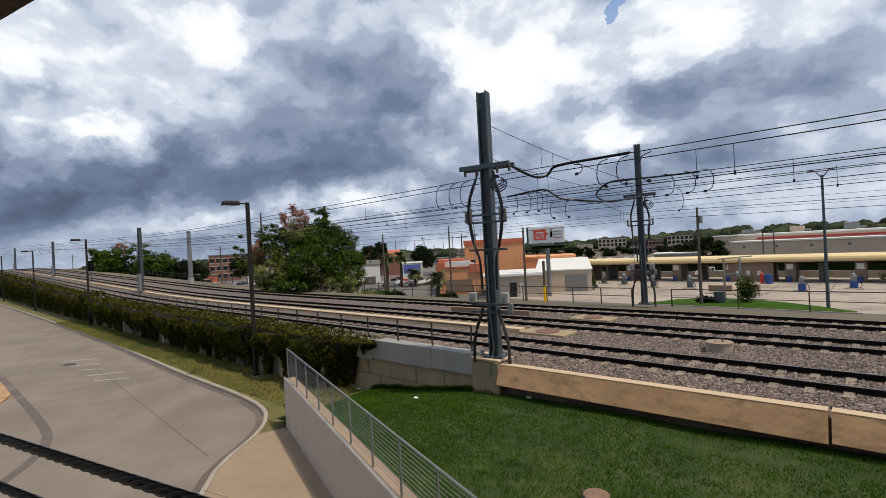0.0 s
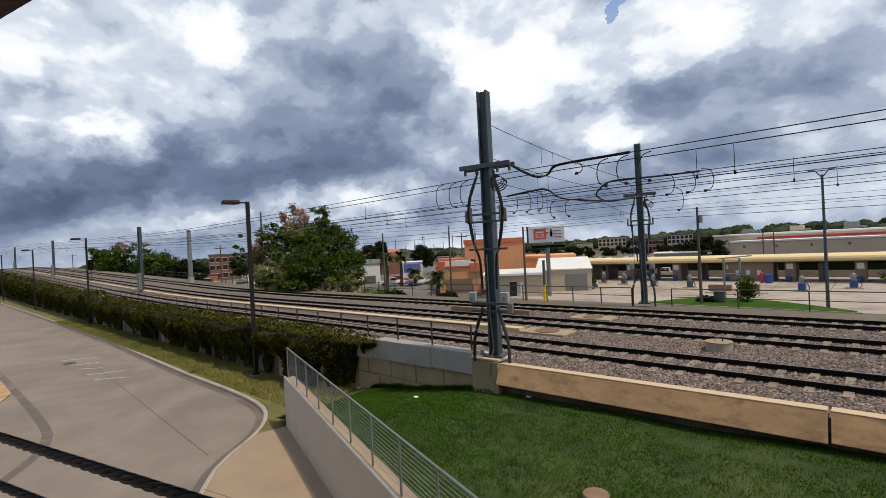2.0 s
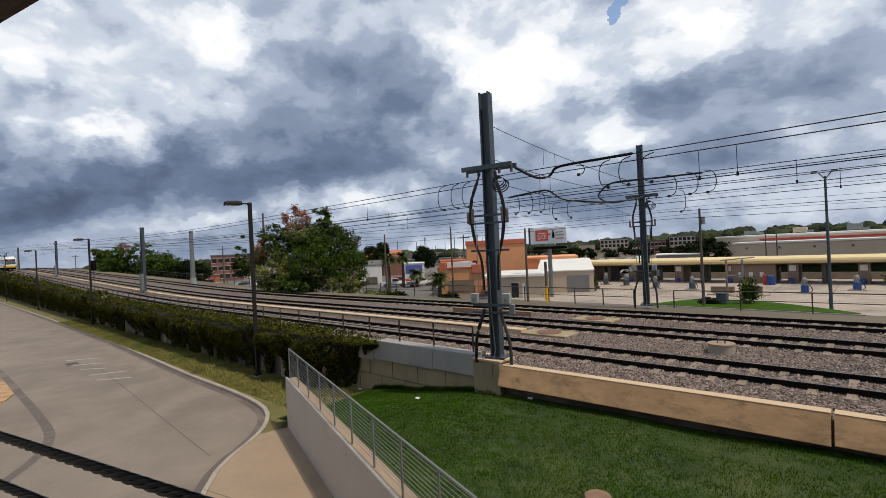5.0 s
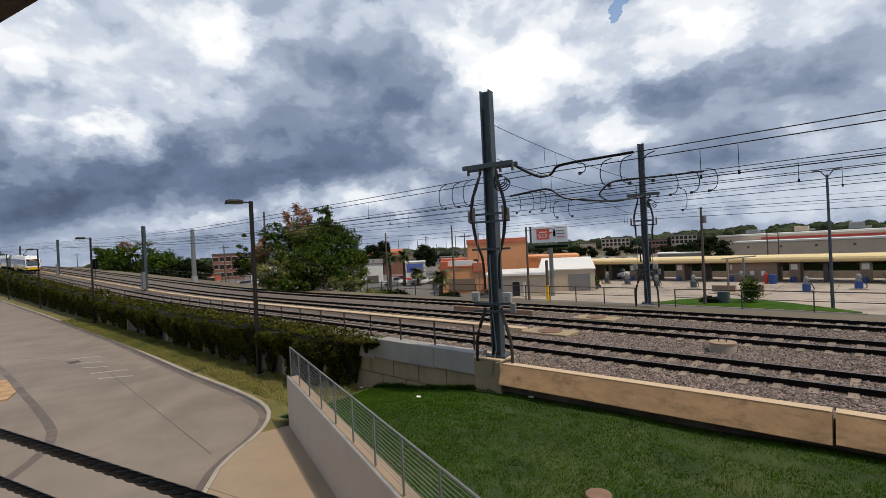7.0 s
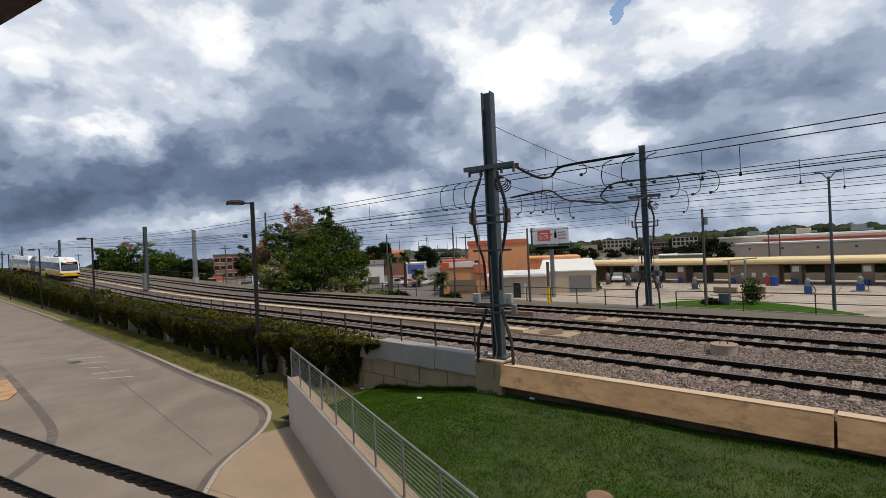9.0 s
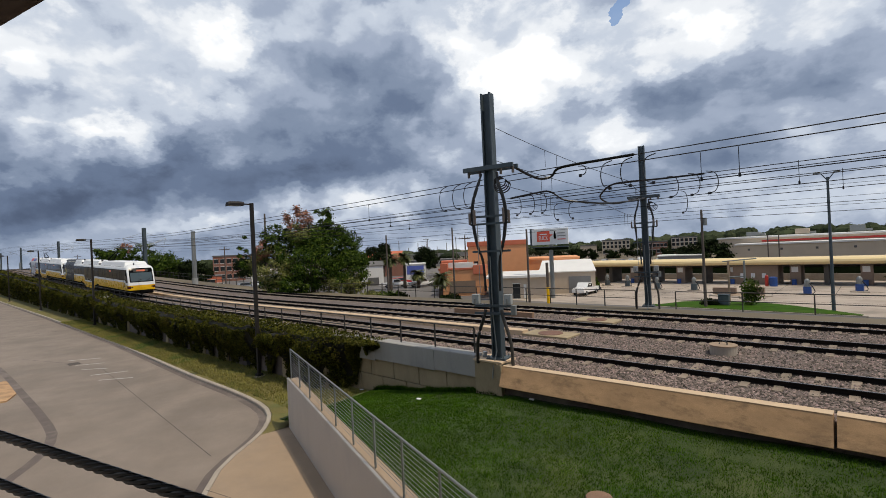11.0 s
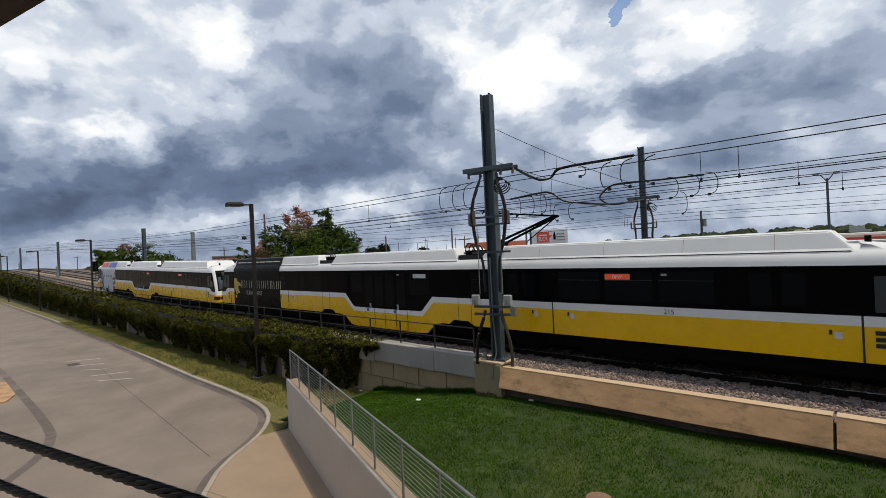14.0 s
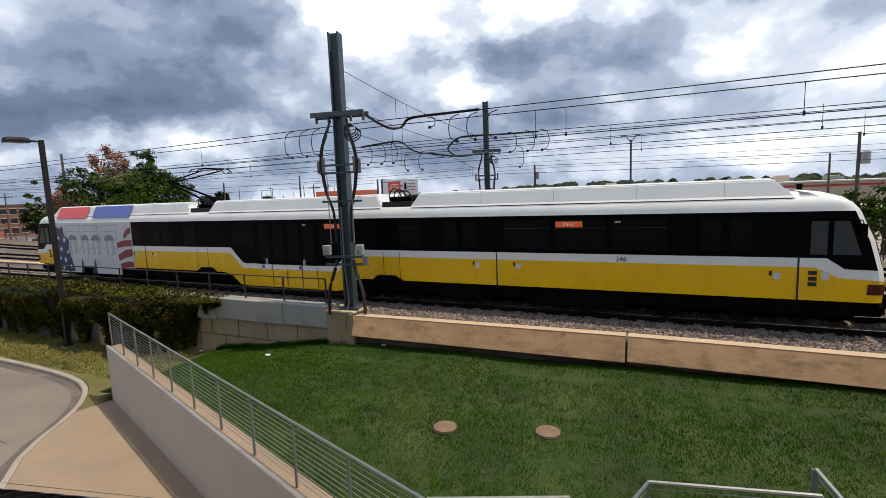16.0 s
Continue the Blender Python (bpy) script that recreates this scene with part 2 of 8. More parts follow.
M = dict(
    ballast=material("ballast_stone", (0.15, 0.118, 0.103), 0.95, vary=0.3, scale=1.3, bump=0.05, bump_scale=16, stain=(0.15, 0.12, 0.105), stain_scale=0.5),
    stone=material("ballast_pebble", (0.235, 0.185, 0.158), 0.9, vary=0.2, scale=9, island=0.8),
    grass_soil=material("lawn_turf", (0.035, 0.06, 0.010), 0.95, vary=0.35, scale=0.7, bump=0.03, bump_scale=30, stain=(0.10, 0.105, 0.03), stain_scale=0.35, stain_amount=0.5),
    grass=material("grass_blade", (0.038, 0.090, 0.006), 0.75, vary=0.35, scale=0.9, bump_scale=2, island=0.6, stain=(0.10, 0.125, 0.022), stain_scale=0.3, stain_amount=0.25, spec=0.04),
    dry_grass=material("dry_grass", (0.17, 0.145, 0.04), 0.9, vary=0.35, scale=0.6, bump=0.03, bump_scale=25, stain=(0.07, 0.10, 0.025), stain_scale=0.4, stain_amount=0.8),
    dry_blade=material("dry_blade", (0.19, 0.175, 0.036), 0.8, vary=0.3, scale=0.4, bump_scale=2, island=0.4, stain=(0.062, 0.115, 0.012), stain_scale=0.5, stain_amount=1.0),
    concrete=material("concrete_road", (0.232, 0.19, 0.155), 0.85, vary=0.2, scale=0.4, bump=0.004, bump_scale=60, stain=(0.165, 0.135, 0.110), stain_scale=0.22, stain_amount=0.8),
    # gutter concrete; also paints shade under the parapet and behind the vines
    gutter=material("gutter_and_shade_concrete", (0.125, 0.10, 0.088), 0.85, vary=0.15, scale=1.5, bump=0.004, bump_scale=60, stain=(0.24, 0.20, 0.17), stain_scale=0.5, stain_amount=0.7),
    kerb=material("concrete_kerb", (0.38, 0.33, 0.27), 0.85, vary=0.12, scale=1.2, bump=0.004, bump_scale=50, stain=(0.22, 0.19, 0.16), stain_scale=0.8),
    walk=material("tan_concrete_walk", (0.32, 0.235, 0.158), 0.85, vary=0.08, scale=0.8, bump=0.003, bump_scale=80, stain=(0.22, 0.17, 0.125), stain_scale=0.35),
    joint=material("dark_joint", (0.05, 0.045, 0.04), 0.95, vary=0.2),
    panel=material("precast_panel", (0.35, 0.335, 0.31), 0.85, vary=0.10, scale=1.0, bump=0.006, bump_scale=40, stain=(0.20, 0.20, 0.20), stain_scale=0.7, stain_amount=0.6, streak=0.35),
    panel_tan=material("tan_wall_panel", (0.36, 0.285, 0.175), 0.88, vary=0.13, scale=1.1, bump=0.012, bump_scale=30, stain=(0.19, 0.15, 0.09), stain_scale=0.8, stain_amount=0.6, streak=0.4),
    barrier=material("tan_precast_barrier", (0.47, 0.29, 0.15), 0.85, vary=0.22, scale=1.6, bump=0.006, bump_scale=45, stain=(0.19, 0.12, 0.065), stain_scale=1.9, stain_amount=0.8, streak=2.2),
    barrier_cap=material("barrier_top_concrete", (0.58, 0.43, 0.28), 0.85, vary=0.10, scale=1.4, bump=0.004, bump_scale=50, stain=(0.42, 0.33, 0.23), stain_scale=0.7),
    stucco=material("pale_stucco", (0.53, 0.485, 0.43), 0.88, vary=0.04, scale=0.8, bump=0.003, bump_scale=120, stain=(0.42, 0.40, 0.37), stain_scale=0.5, stain_amount=0.5, streak=0.5),
    rail_steel=material("rail_steel", (0.012, 0.010, 0.009), 0.75, metal=0.0, vary=0.25, scale=2, bump_scale=30, stain=(0.022, 0.014, 0.010), stain_scale=1.4, spec=0.08),
    rail_head=material("worn_rail_head", (0.16, 0.15, 0.14), 0.3, metal=0.9, vary=0.1, scale=2),
    sleeper=material("concrete_sleeper", (0.25, 0.20, 0.15), 0.9, vary=0.12, scale=3, bump=0.004, bump_scale=60, island=0.15, stain=(0.15, 0.115, 0.09), stain_scale=2.0),
    galv=material("galvanised_steel", (0.25, 0.265, 0.26), 0.5, metal=0.55, vary=0.12, scale=4, bump_scale=50),
    galv_dark=material("weathered_blue_steel", (0.062, 0.085, 0.10), 0.55, metal=0.25, vary=0.16, scale=2.5, bump_scale=40, stain=(0.11, 0.135, 0.145), stain_scale=1.5, streak=0.3),
    rail_paint=material("painted_steel_rail", (0.055, 0.05, 0.043), 0.55, metal=0.3, vary=0.15, scale=3, bump_scale=40),
    bronze=material("bronze_lamp_paint", (0.022, 0.019, 0.017), 0.6, metal=0.0, spec=0.2, vary=0.15, scale=3),
    cable=material("black_cable", (0.006, 0.006, 0.006), 0.38, vary=0.2, scale=6),
    wire=material("overhead_wire", (0.012, 0.011, 0.011), 0.6, metal=0.3, vary=0.1),
    white_box=material("grey_switch_box", (0.34, 0.355, 0.35), 0.5, vary=0.06, scale=3),
    leaf=material("vine_leaf", (0.046, 0.050, 0.006), 0.6, vary=0.35, scale=1.2, bump_scale=2, island=0.8, spec=0.05, stain=(0.085, 0.072, 0.014), stain_scale=0.7, stain_amount=0.6),
    # near-black, so the depth shade inside the ivy is in the colour
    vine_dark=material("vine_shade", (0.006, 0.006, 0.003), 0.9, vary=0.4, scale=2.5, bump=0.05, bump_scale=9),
    tree_leaf=material("tree_leaf", (0.040, 0.072, 0.008), 0.55, vary=0.35, scale=0.5, bump_scale=2, island=0.8, spec=0.06),
    tree_yellow=material("yellow_green_leaf", (0.13, 0.14, 0.025), 0.6, vary=0.3, scale=0.6, bump_scale=2, island=0.5),
    tree_red=material("rust_leaf", (0.26, 0.115, 0.065), 0.65, vary=0.3, scale=0.6, bump_scale=2, island=0.5),
    palm_leaf=material("palm_frond", (0.085, 0.10, 0.022), 0.6, vary=0.3, scale=0.6, bump_scale=2, island=0.5),
    # paler than the other far leaves: distance haze is mixed into the colour
    hill_leaf=material("hazy_hill_leaf", (0.040, 0.052, 0.026), 0.8, vary=0.4, scale=0.08, bump_scale=2, island=0.6, spec=0.05),
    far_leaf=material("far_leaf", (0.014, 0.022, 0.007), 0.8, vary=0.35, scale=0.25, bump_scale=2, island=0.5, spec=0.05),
    bark=material("bark", (0.075, 0.055, 0.04), 0.9, vary=0.25, scale=3, bump=0.03, bump_scale=14, streak=0.3),
    yellow=material("train_yellow_paint", (0.86, 0.50, 0.003), 0.30, vary=0.03, scale=1.2, bump_scale=2, coat=0.3, stain=(0.68, 0.40, 0.01), stain_scale=0.7, stain_amount=0.3),
    white=material("train_white_paint", (0.78, 0.79, 0.79), 0.32, vary=0.02, scale=1.0, bump_scale=2, coat=0.2, stain=(0.62, 0.63, 0.63), stain_scale=0.5, stain_amount=0.35),
    roof_white=material("train_roof_paint", (0.70, 0.72, 0.73), 0.5, vary=0.03, scale=0.8, bump_scale=2, stain=(0.55, 0.56, 0.56), stain_scale=0.6, stain_amount=0.4),
    black_band=material("black_window_band", (0.002, 0.002, 0.0024), 0.18, vary=0.02, spec=0.06),
    black=material("underframe_black", (0.004, 0.004, 0.004), 0.8, vary=0.2, scale=4, spec=0.03),
    glass=material("tinted_window", (0.005, 0.006, 0.007), 0.05, vary=0.0, spec=0.07),
    windscreen=material("cab_windscreen", (0.06, 0.085, 0.095), 0.05, vary=0.0, spec=0.7),
    cab_glass=material("cab_side_glass", (0.05, 0.056, 0.06), 0.04, vary=0.0, spec=0.25),
    seam=material("panel_seam", (0.02, 0.02, 0.02), 0.7, vary=0.1),
    gold=material("gold_print", (0.55, 0.42, 0.06), 0.45, vary=0.12, scale=2),
    grey_print=material("grey_print", (0.42, 0.38, 0.28), 0.45, vary=0.12, scale=2),
    ad_black=material("black_wrap_film", (0.003, 0.003, 0.003), 0.3, vary=0.05, spec=0.06),
    sign_orange=material("amber_sign", (0.30, 0.055, 0.02), 0.4, vary=0.05, emit=(0.9, 0.16, 0.05), emit_strength=0.25),
    flag_red=material("flag_red_print", (0.26, 0.035, 0.035), 0.4, vary=0.15, scale=2),
    red_print=material("red_print", (0.62, 0.075, 0.065), 0.4, vary=0.04, scale=2),
    blue_print=material("blue_print", (0.09, 0.13, 0.42), 0.4, vary=0.04, scale=2),
    navy=material("navy_print", (0.02, 0.03, 0.11), 0.4, vary=0.05, scale=2),
    light_print=material("pale_print", (0.62, 0.63, 0.65), 0.4, vary=0.05, scale=1.2, stain=(0.42, 0.43, 0.46), stain_scale=1.2),
    grey_film=material("grey_film_print", (0.46, 0.47, 0.50), 0.4, vary=0.12, scale=2),
    arch_print=material("arch_print", (0.24, 0.245, 0.27), 0.4, vary=0.2, scale=3),
    lens_red=material("red_tail_lens", (0.07, 0.010, 0.007), 0.2, vary=0.05),
    lens_white=material("headlamp_lens", (0.75, 0.75, 0.7), 0.15, vary=0.02, emit=(1, 0.9, 0.7), emit_strength=0.8),
    insulator=material("insulator", (0.12, 0.10, 0.09), 0.4, vary=0.1),
    asphalt=material("far_asphalt", (0.12, 0.112, 0.105), 0.92, vary=0.12, scale=0.15, bump_scale=10, stain=(0.19, 0.17, 0.15), stain_scale=0.06, stain_amount=0.7),
    lot=material("bank_lot_concrete", (0.37, 0.31, 0.255), 0.9, vary=0.10, scale=0.2, bump_scale=10, stain=(0.17, 0.145, 0.12), stain_scale=0.16, stain_amount=0.85),
    field=material("far_ground", (0.13, 0.105, 0.065), 0.95, vary=0.3, scale=0.05, bump_scale=5, stain=(0.17, 0.145, 0.11), stain_scale=0.03, stain_amount=0.6),
    orange_wall=material("orange_stucco", (0.72, 0.34, 0.16), 0.88, vary=0.06, scale=0.5, stain=(0.62, 0.28, 0.13), stain_scale=0.4),
    terracotta=material("terracotta_wall", (0.52, 0.15, 0.08), 0.88, vary=0.08, scale=0.5),
    tan_wall=material("tan_brick_wall", (0.24, 0.175, 0.13), 0.9, vary=0.12, scale=1.0, stain=(0.22, 0.16, 0.12), stain_scale=0.5),
    beige_wall=material("beige_wall", (0.52, 0.43, 0.33), 0.9, vary=0.06, scale=0.4, stain=(0.44, 0.36, 0.28), stain_scale=0.3),
    white_wall=material("white_wall", (0.72, 0.71, 0.68), 0.85, vary=0.05, scale=0.4, stain=(0.58, 0.56, 0.52), stain_scale=0.3),
    grey_wall=material("grey_wall", (0.20, 0.20, 0.20), 0.88, vary=0.08, scale=0.4),
    brick_wall=material("red_brick_wall", (0.26, 0.12, 0.085), 0.9, vary=0.12, scale=0.8),
    roof_metal=material("pale_roof_membrane", (0.72, 0.71, 0.68), 0.6, vary=0.05, scale=0.3, stain=(0.52, 0.50, 0.47), stain_scale=0.15),
    roof_dark=material("dark_roof", (0.12, 0.115, 0.11), 0.85, vary=0.12, scale=0.5),
    canopy=material("cream_canopy_fascia", (0.74, 0.58, 0.30), 0.6, vary=0.04, scale=0.3, stain=(0.58, 0.45, 0.25), stain_scale=0.3),
    # darkened to carry the shade under the wash canopy
    soffit=material("shaded_soffit", (0.09, 0.08, 0.07), 0.85, vary=0.08, scale=0.6),
    window_dark=material("dark_pane", (0.025, 0.028, 0.03), 0.12, vary=0.05),
    blue_thing=material("blue_plastic", (0.02, 0.07, 0.26), 0.4, vary=0.08, scale=3),
    red_thing=material("red_enamel", (0.45, 0.03, 0.02), 0.4, vary=0.08, scale=3),
    car_white=material("white_car_paint", (0.75, 0.75, 0.74), 0.25, vary=0.02, coat=0.6),
    car_dark=material("dark_car_paint", (0.03, 0.033, 0.037), 0.25, vary=0.05, coat=0.6),
    car_silver=material("silver_car_paint", (0.40, 0.41, 0.42), 0.3, metal=0.5, vary=0.04, coat=0.5),
    tyre=material("tyre_rubber", (0.015, 0.015, 0.015), 0.85, vary=0.1),
    wood_pole=material("weathered_wood_pole", (0.11, 0.09, 0.075), 0.9, vary=0.2, scale=3, bump=0.01, bump_scale=20, streak=0.2),
    billboard=material("billboard_white", (0.78, 0.79, 0.79), 0.5, vary=0.02),
    billboard_red=material("billboard_red", (0.72, 0.10, 0.055), 0.5, vary=0.03),
    manhole=material("rusty_manhole_lid", (0.20, 0.10, 0.065), 0.7, metal=0.2, vary=0.25, scale=3, bump=0.006, bump_scale=30),
    terracotta_lid=material("clay_lid", (0.24, 0.145, 0.095), 0.9, vary=0.25, scale=4, bump=0.01, bump_scale=30),
    timber=material("sun_bleached_timber", (0.30, 0.19, 0.12), 0.9, vary=0.15, scale=2, bump=0.004, bump_scale=30),
    soffit_beam=material("brown_eave", (0.06, 0.04, 0.035), 0.8, vary=0.15),
    paper=material("litter_paper", (0.75, 0.75, 0.73), 0.8, vary=0.03),
)


# ---- mesh helpers ----
def part(name, bm, mat, parent=None, label="", smooth=False):
    """Links a bmesh as one mesh object, under a thing or a part where one is given."""
    me = bpy.data.meshes.new(name)
    bm.to_mesh(me)
    bm.free()
    for mm in (mat if isinstance(mat, (list, tuple)) else [mat]):
        me.materials.append(mm)
    if smooth:
        for p in me.polygons:
            p.use_smooth = True
    ob = new(name, me)
    if parent:
        ob.parent = parent
    if label:
        ob["label"] = label
    return ob


def thing(name, label, category, m=None, group="", kind=""):
    ob = new(name)
    ob.empty_display_size = 0.2
    if m is not None:
        ob.matrix_basis = m
    return tagged(ob, label, category, group, kind)


def raw(name, verts, faces, mat, parent=None, label=""):
    me = bpy.data.meshes.new(name)
    me.from_pydata(verts, [], faces)
    me.materials.append(mat)
    ob = new(name, me)
    if parent:
        ob.parent = parent
    if label:
        ob["label"] = label
    return ob


def add_box(bm, x0, x1, y0, y1, z0, z1, bevel=0.0, mi=0):
    tmp = bmesh.new() if bevel else bm
    vs = [tmp.verts.new((x, y, z)) for z in (z0, z1) for y in (y0, y1) for x in (x0, x1)]
    fs = [tmp.faces.new([vs[i] for i in f]) for f in ((0, 2, 3, 1), (4, 5, 7, 6), (0, 1, 5, 4), (2, 6, 7, 3), (0, 4, 6, 2), (1, 3, 7, 5))]
    for f in fs:
        f.material_index = mi
    if bevel:
        bmesh.ops.bevel(tmp, geom=tmp.edges[:], offset=bevel, segments=1, affect="EDGES")
        me = bpy.data.meshes.new("tmp")
        tmp.to_mesh(me)
        tmp.free()
        bm.from_mesh(me)
        bpy.data.meshes.remove(me)
    return bm


def box(x0, x1, y0, y1, z0, z1, bevel=0.0):
    return add_box(bmesh.new(), x0, x1, y0, y1, z0, z1, bevel)


def add_tube(bm, pts, r, n=8, closed=False, radii=None):
    """A round bar swept along points."""
    pts = [Vector(p) for p in pts]
    rings = []
    for i, p in enumerate(pts):
        a = pts[max(i - 1, 0)]
        b = pts[min(i + 1, len(pts) - 1)]
        d = (b - a)
        d = d.normalized() if d.length > 1e-9 else Vector((0, 0, 1))
        q = Vector((0, 0, 1)) if abs(d.z) < 0.95 else Vector((1, 0, 0))
        u = d.cross(q).normalized()
        v = u.cross(d)
        rr = radii[i] if radii else r
        rings.append([bm.verts.new(p + (u * math.cos(k * math.tau / n) + v * math.sin(k * math.tau / n)) * rr) for k in range(n)])
    for a, b in zip(rings, rings[1:]):
        for k in range(n):
            bm.faces.new((a[k], a[(k + 1) % n], b[(k + 1) % n], b[k]))
    bm.faces.new(rings[0][::-1])
    bm.faces.new(rings[-1])
    return bm


def tube(pts, r, n=8, radii=None):
    return add_tube(bmesh.new(), pts, r, n, radii=radii)


def add_sweep(bm, profile, stations, mi=0, caps=True):
    """A closed profile of (y, z) carried along stations of (x, dy, dz)."""
    rings = [[bm.verts.new((x, y + dy, z + dz)) for y, z in profile] for x, dy, dz in stations]
    n = len(profile)
    for a, b in zip(rings, rings[1:]):
        for k in range(n):
            f = bm.faces.new((a[k], a[(k + 1) % n], b[(k + 1) % n], b[k]))
            f.material_index = mi
    if caps:
        bm.faces.new(rings[0][::-1])
        bm.faces.new(rings[-1])
    bmesh.ops.recalc_face_normals(bm, faces=bm.faces[:])
    return bm


def add_prism(bm, outline, z0, z1):
    """A flat outline of (x, y), upright from z0 to z1."""
    a = [bm.verts.new((x, y, z0)) for x, y in outline]
    b = [bm.verts.new((x, y, z1)) for x, y in outline]
    n = len(outline)
    for k in range(n):
        bm.faces.new((a[k], a[(k + 1) % n], b[(k + 1) % n], b[k]))
    bm.faces.new(a[::-1])
    bm.faces.new(b)
    bmesh.ops.recalc_face_normals(bm, faces=bm.faces[:])
    return bm


def smooth01(a, b, x):
    t = min(1.0, max(0.0, (x - a) / (b - a)))
    return t * t * (3 - 2 * t)


# ---- the lie of the land ----
def rail_z(x):
    """Height of the rails: level at the camera, climbing to a bridge on the far side."""
    if x > -38:
        return 0.0
    if x > -70:
        return 0.03 / 64 * (-x - 38) ** 2
    if x > -165:
        return 0.48 + 0.03 * (-x - 70)
    if x > -235:
        u = -x - 165
        return 3.33 + 0.03 * u - 0.03 / 140 * u * u
    return 4.38


ROAD_Z, KERB_Z, LOT_Z = -2.52, -2.38, -3.6
TRACKS = (15.97, 20.95, 25.5)
WALL_Y = 13.15        # face of the retaining wall under the railing
VINE_Y = 12.28        # face of the vine-covered wall further along
END_X = -10.75        # where that wall meets the catenary pole's block


def lawn_z(x, y=0.0):
    return -2.36 + 1.17 * smooth01(-19.5, -9.0, x) + 0.3 * smooth01(-9.0, 8.0, x) + 0.03 * math.sin(x * 1.3 + y * 0.7) + 0.02 * math.sin(y * 2.1 - x * 0.4) + 0.14 * smooth01(11.9, 12.9, y) * smooth01(-10.5, -8.5, x)


# white ramp wall line
WA, WB = Vector((-16.3, 8.8)), Vector((-2.45, 4.2))
WDIR = (WB - WA).normalized()
WNOR = Vector((-WDIR.y, WDIR.x))      # towards the lawn
WTOP = -0.55


def build_ground():
    # one sheet to the horizon: low land on both sides, the track bank across it
    xs = sorted({*[-4000, -2000, -1000, -600, -400, -300, -250], *range(-220, 60, 4), 60, 80, 120, 200, 400, 800, 1500, 4000})
    ys = [-4000, -1500, -500, -200, -100, -60, -40, -25, -15, -8, 0, 4, 8, 11, 13.3, 13.6, 27.5, 29.0, 31.8, 33.5, 36, 40, 50, 60, 75, 90, 120, 170, 250, 400, 700, 1200, 2500, 4500]
    verts, faces = [], []
    for y in ys:
        for x in xs:
            if y < 13.4:
                z = -2.75
            elif y < 28:
                z = rail_z(x) - 0.75
            elif y < 31.9:
                z = rail_z(x) - 0.42 - (0.12 if y > 30 else 0)
            elif y < 34:
                z = rail_z(x) * 0.8 - 1.0
            else:
                k = smooth01(33.5, 40, y)
                z = LOT_Z * k + (rail_z(x) * 0.7 - 1.1) * (1 - k)
                if y > 150:
                    z -= 0.0
            verts.append((x, y, z))
    w = len(xs)
    for j in range(len(ys) - 1):
        for i in range(w - 1):
            a = j * w + i
            faces.append((a, a + 1, a + w + 1, a + w))
    g = raw("ground", verts, faces, M["field"])
    tagged(g, "dry grass and bare earth beside the railway", "ground", kind="structure")


def strip(name, xs, y0, y1, zf, mat, label, thick=0.0):
    verts, faces = [], []
    for x in xs:
        a = y0(x) if callable(y0) else y0
        b = y1(x) if callable(y1) else y1
        for k in range(5):
            verts.append((x, a + (b - a) * k / 4, zf(x, a + (b - a) * k / 4)))
    for i in range(len(xs) - 1):
        for k in range(4):
            a = i * 5 + k
            faces.append((a, a + 5, a + 6, a + 1))
    ob = raw(name, verts, faces, mat)
    return tagged(ob, label, name.split("_")[0], kind="structure")


# kerb line along the drive, then round its end towards the building
def kerb_line():
    pts = [(x, 9.45 + 0.55 * smooth01(-140, -70, x) - 0.45 * smooth01(-48, -23, x)) for x in range(-200, -24, 4)]
    pts += [(-23.5, 9.62), (-21.5, 9.56), (-20.2, 9.46), (-19.2, 9.28), (-18.4, 9.0), (-17.7, 8.6), (-17.1, 8.15), (-16.6, 7.65), (-16.15, 7.1), (-15.6, 6.35), (-14.9, 5.6), (-14.0, 4.95), (-12.5, 3.9), (-10.0, 2.3), (-6.0, -0.2), (-2.0, -2.5)]
    return pts


def offset_line(pts, d):
    out = []
    for i, p in enumerate(pts):
        a, b = Vector(pts[max(i - 1, 0)]), Vector(pts[min(i + 1, len(pts) - 1)])
        t = (b - a).normalized()
        out.append(tuple(Vector(p) + Vector((-t.y, t.x)) * d))
    return out


def ribbon(pts_a, pts_b, za, zb):
    bm = bmesh.new()
    va = [bm.verts.new((*p, za)) for p in pts_a]
    vb = [bm.verts.new((*p, zb)) for p in pts_b]
    for i in range(len(va) - 1):
        bm.faces.new((va[i], va[i + 1], vb[i + 1], vb[i]))
    return bm


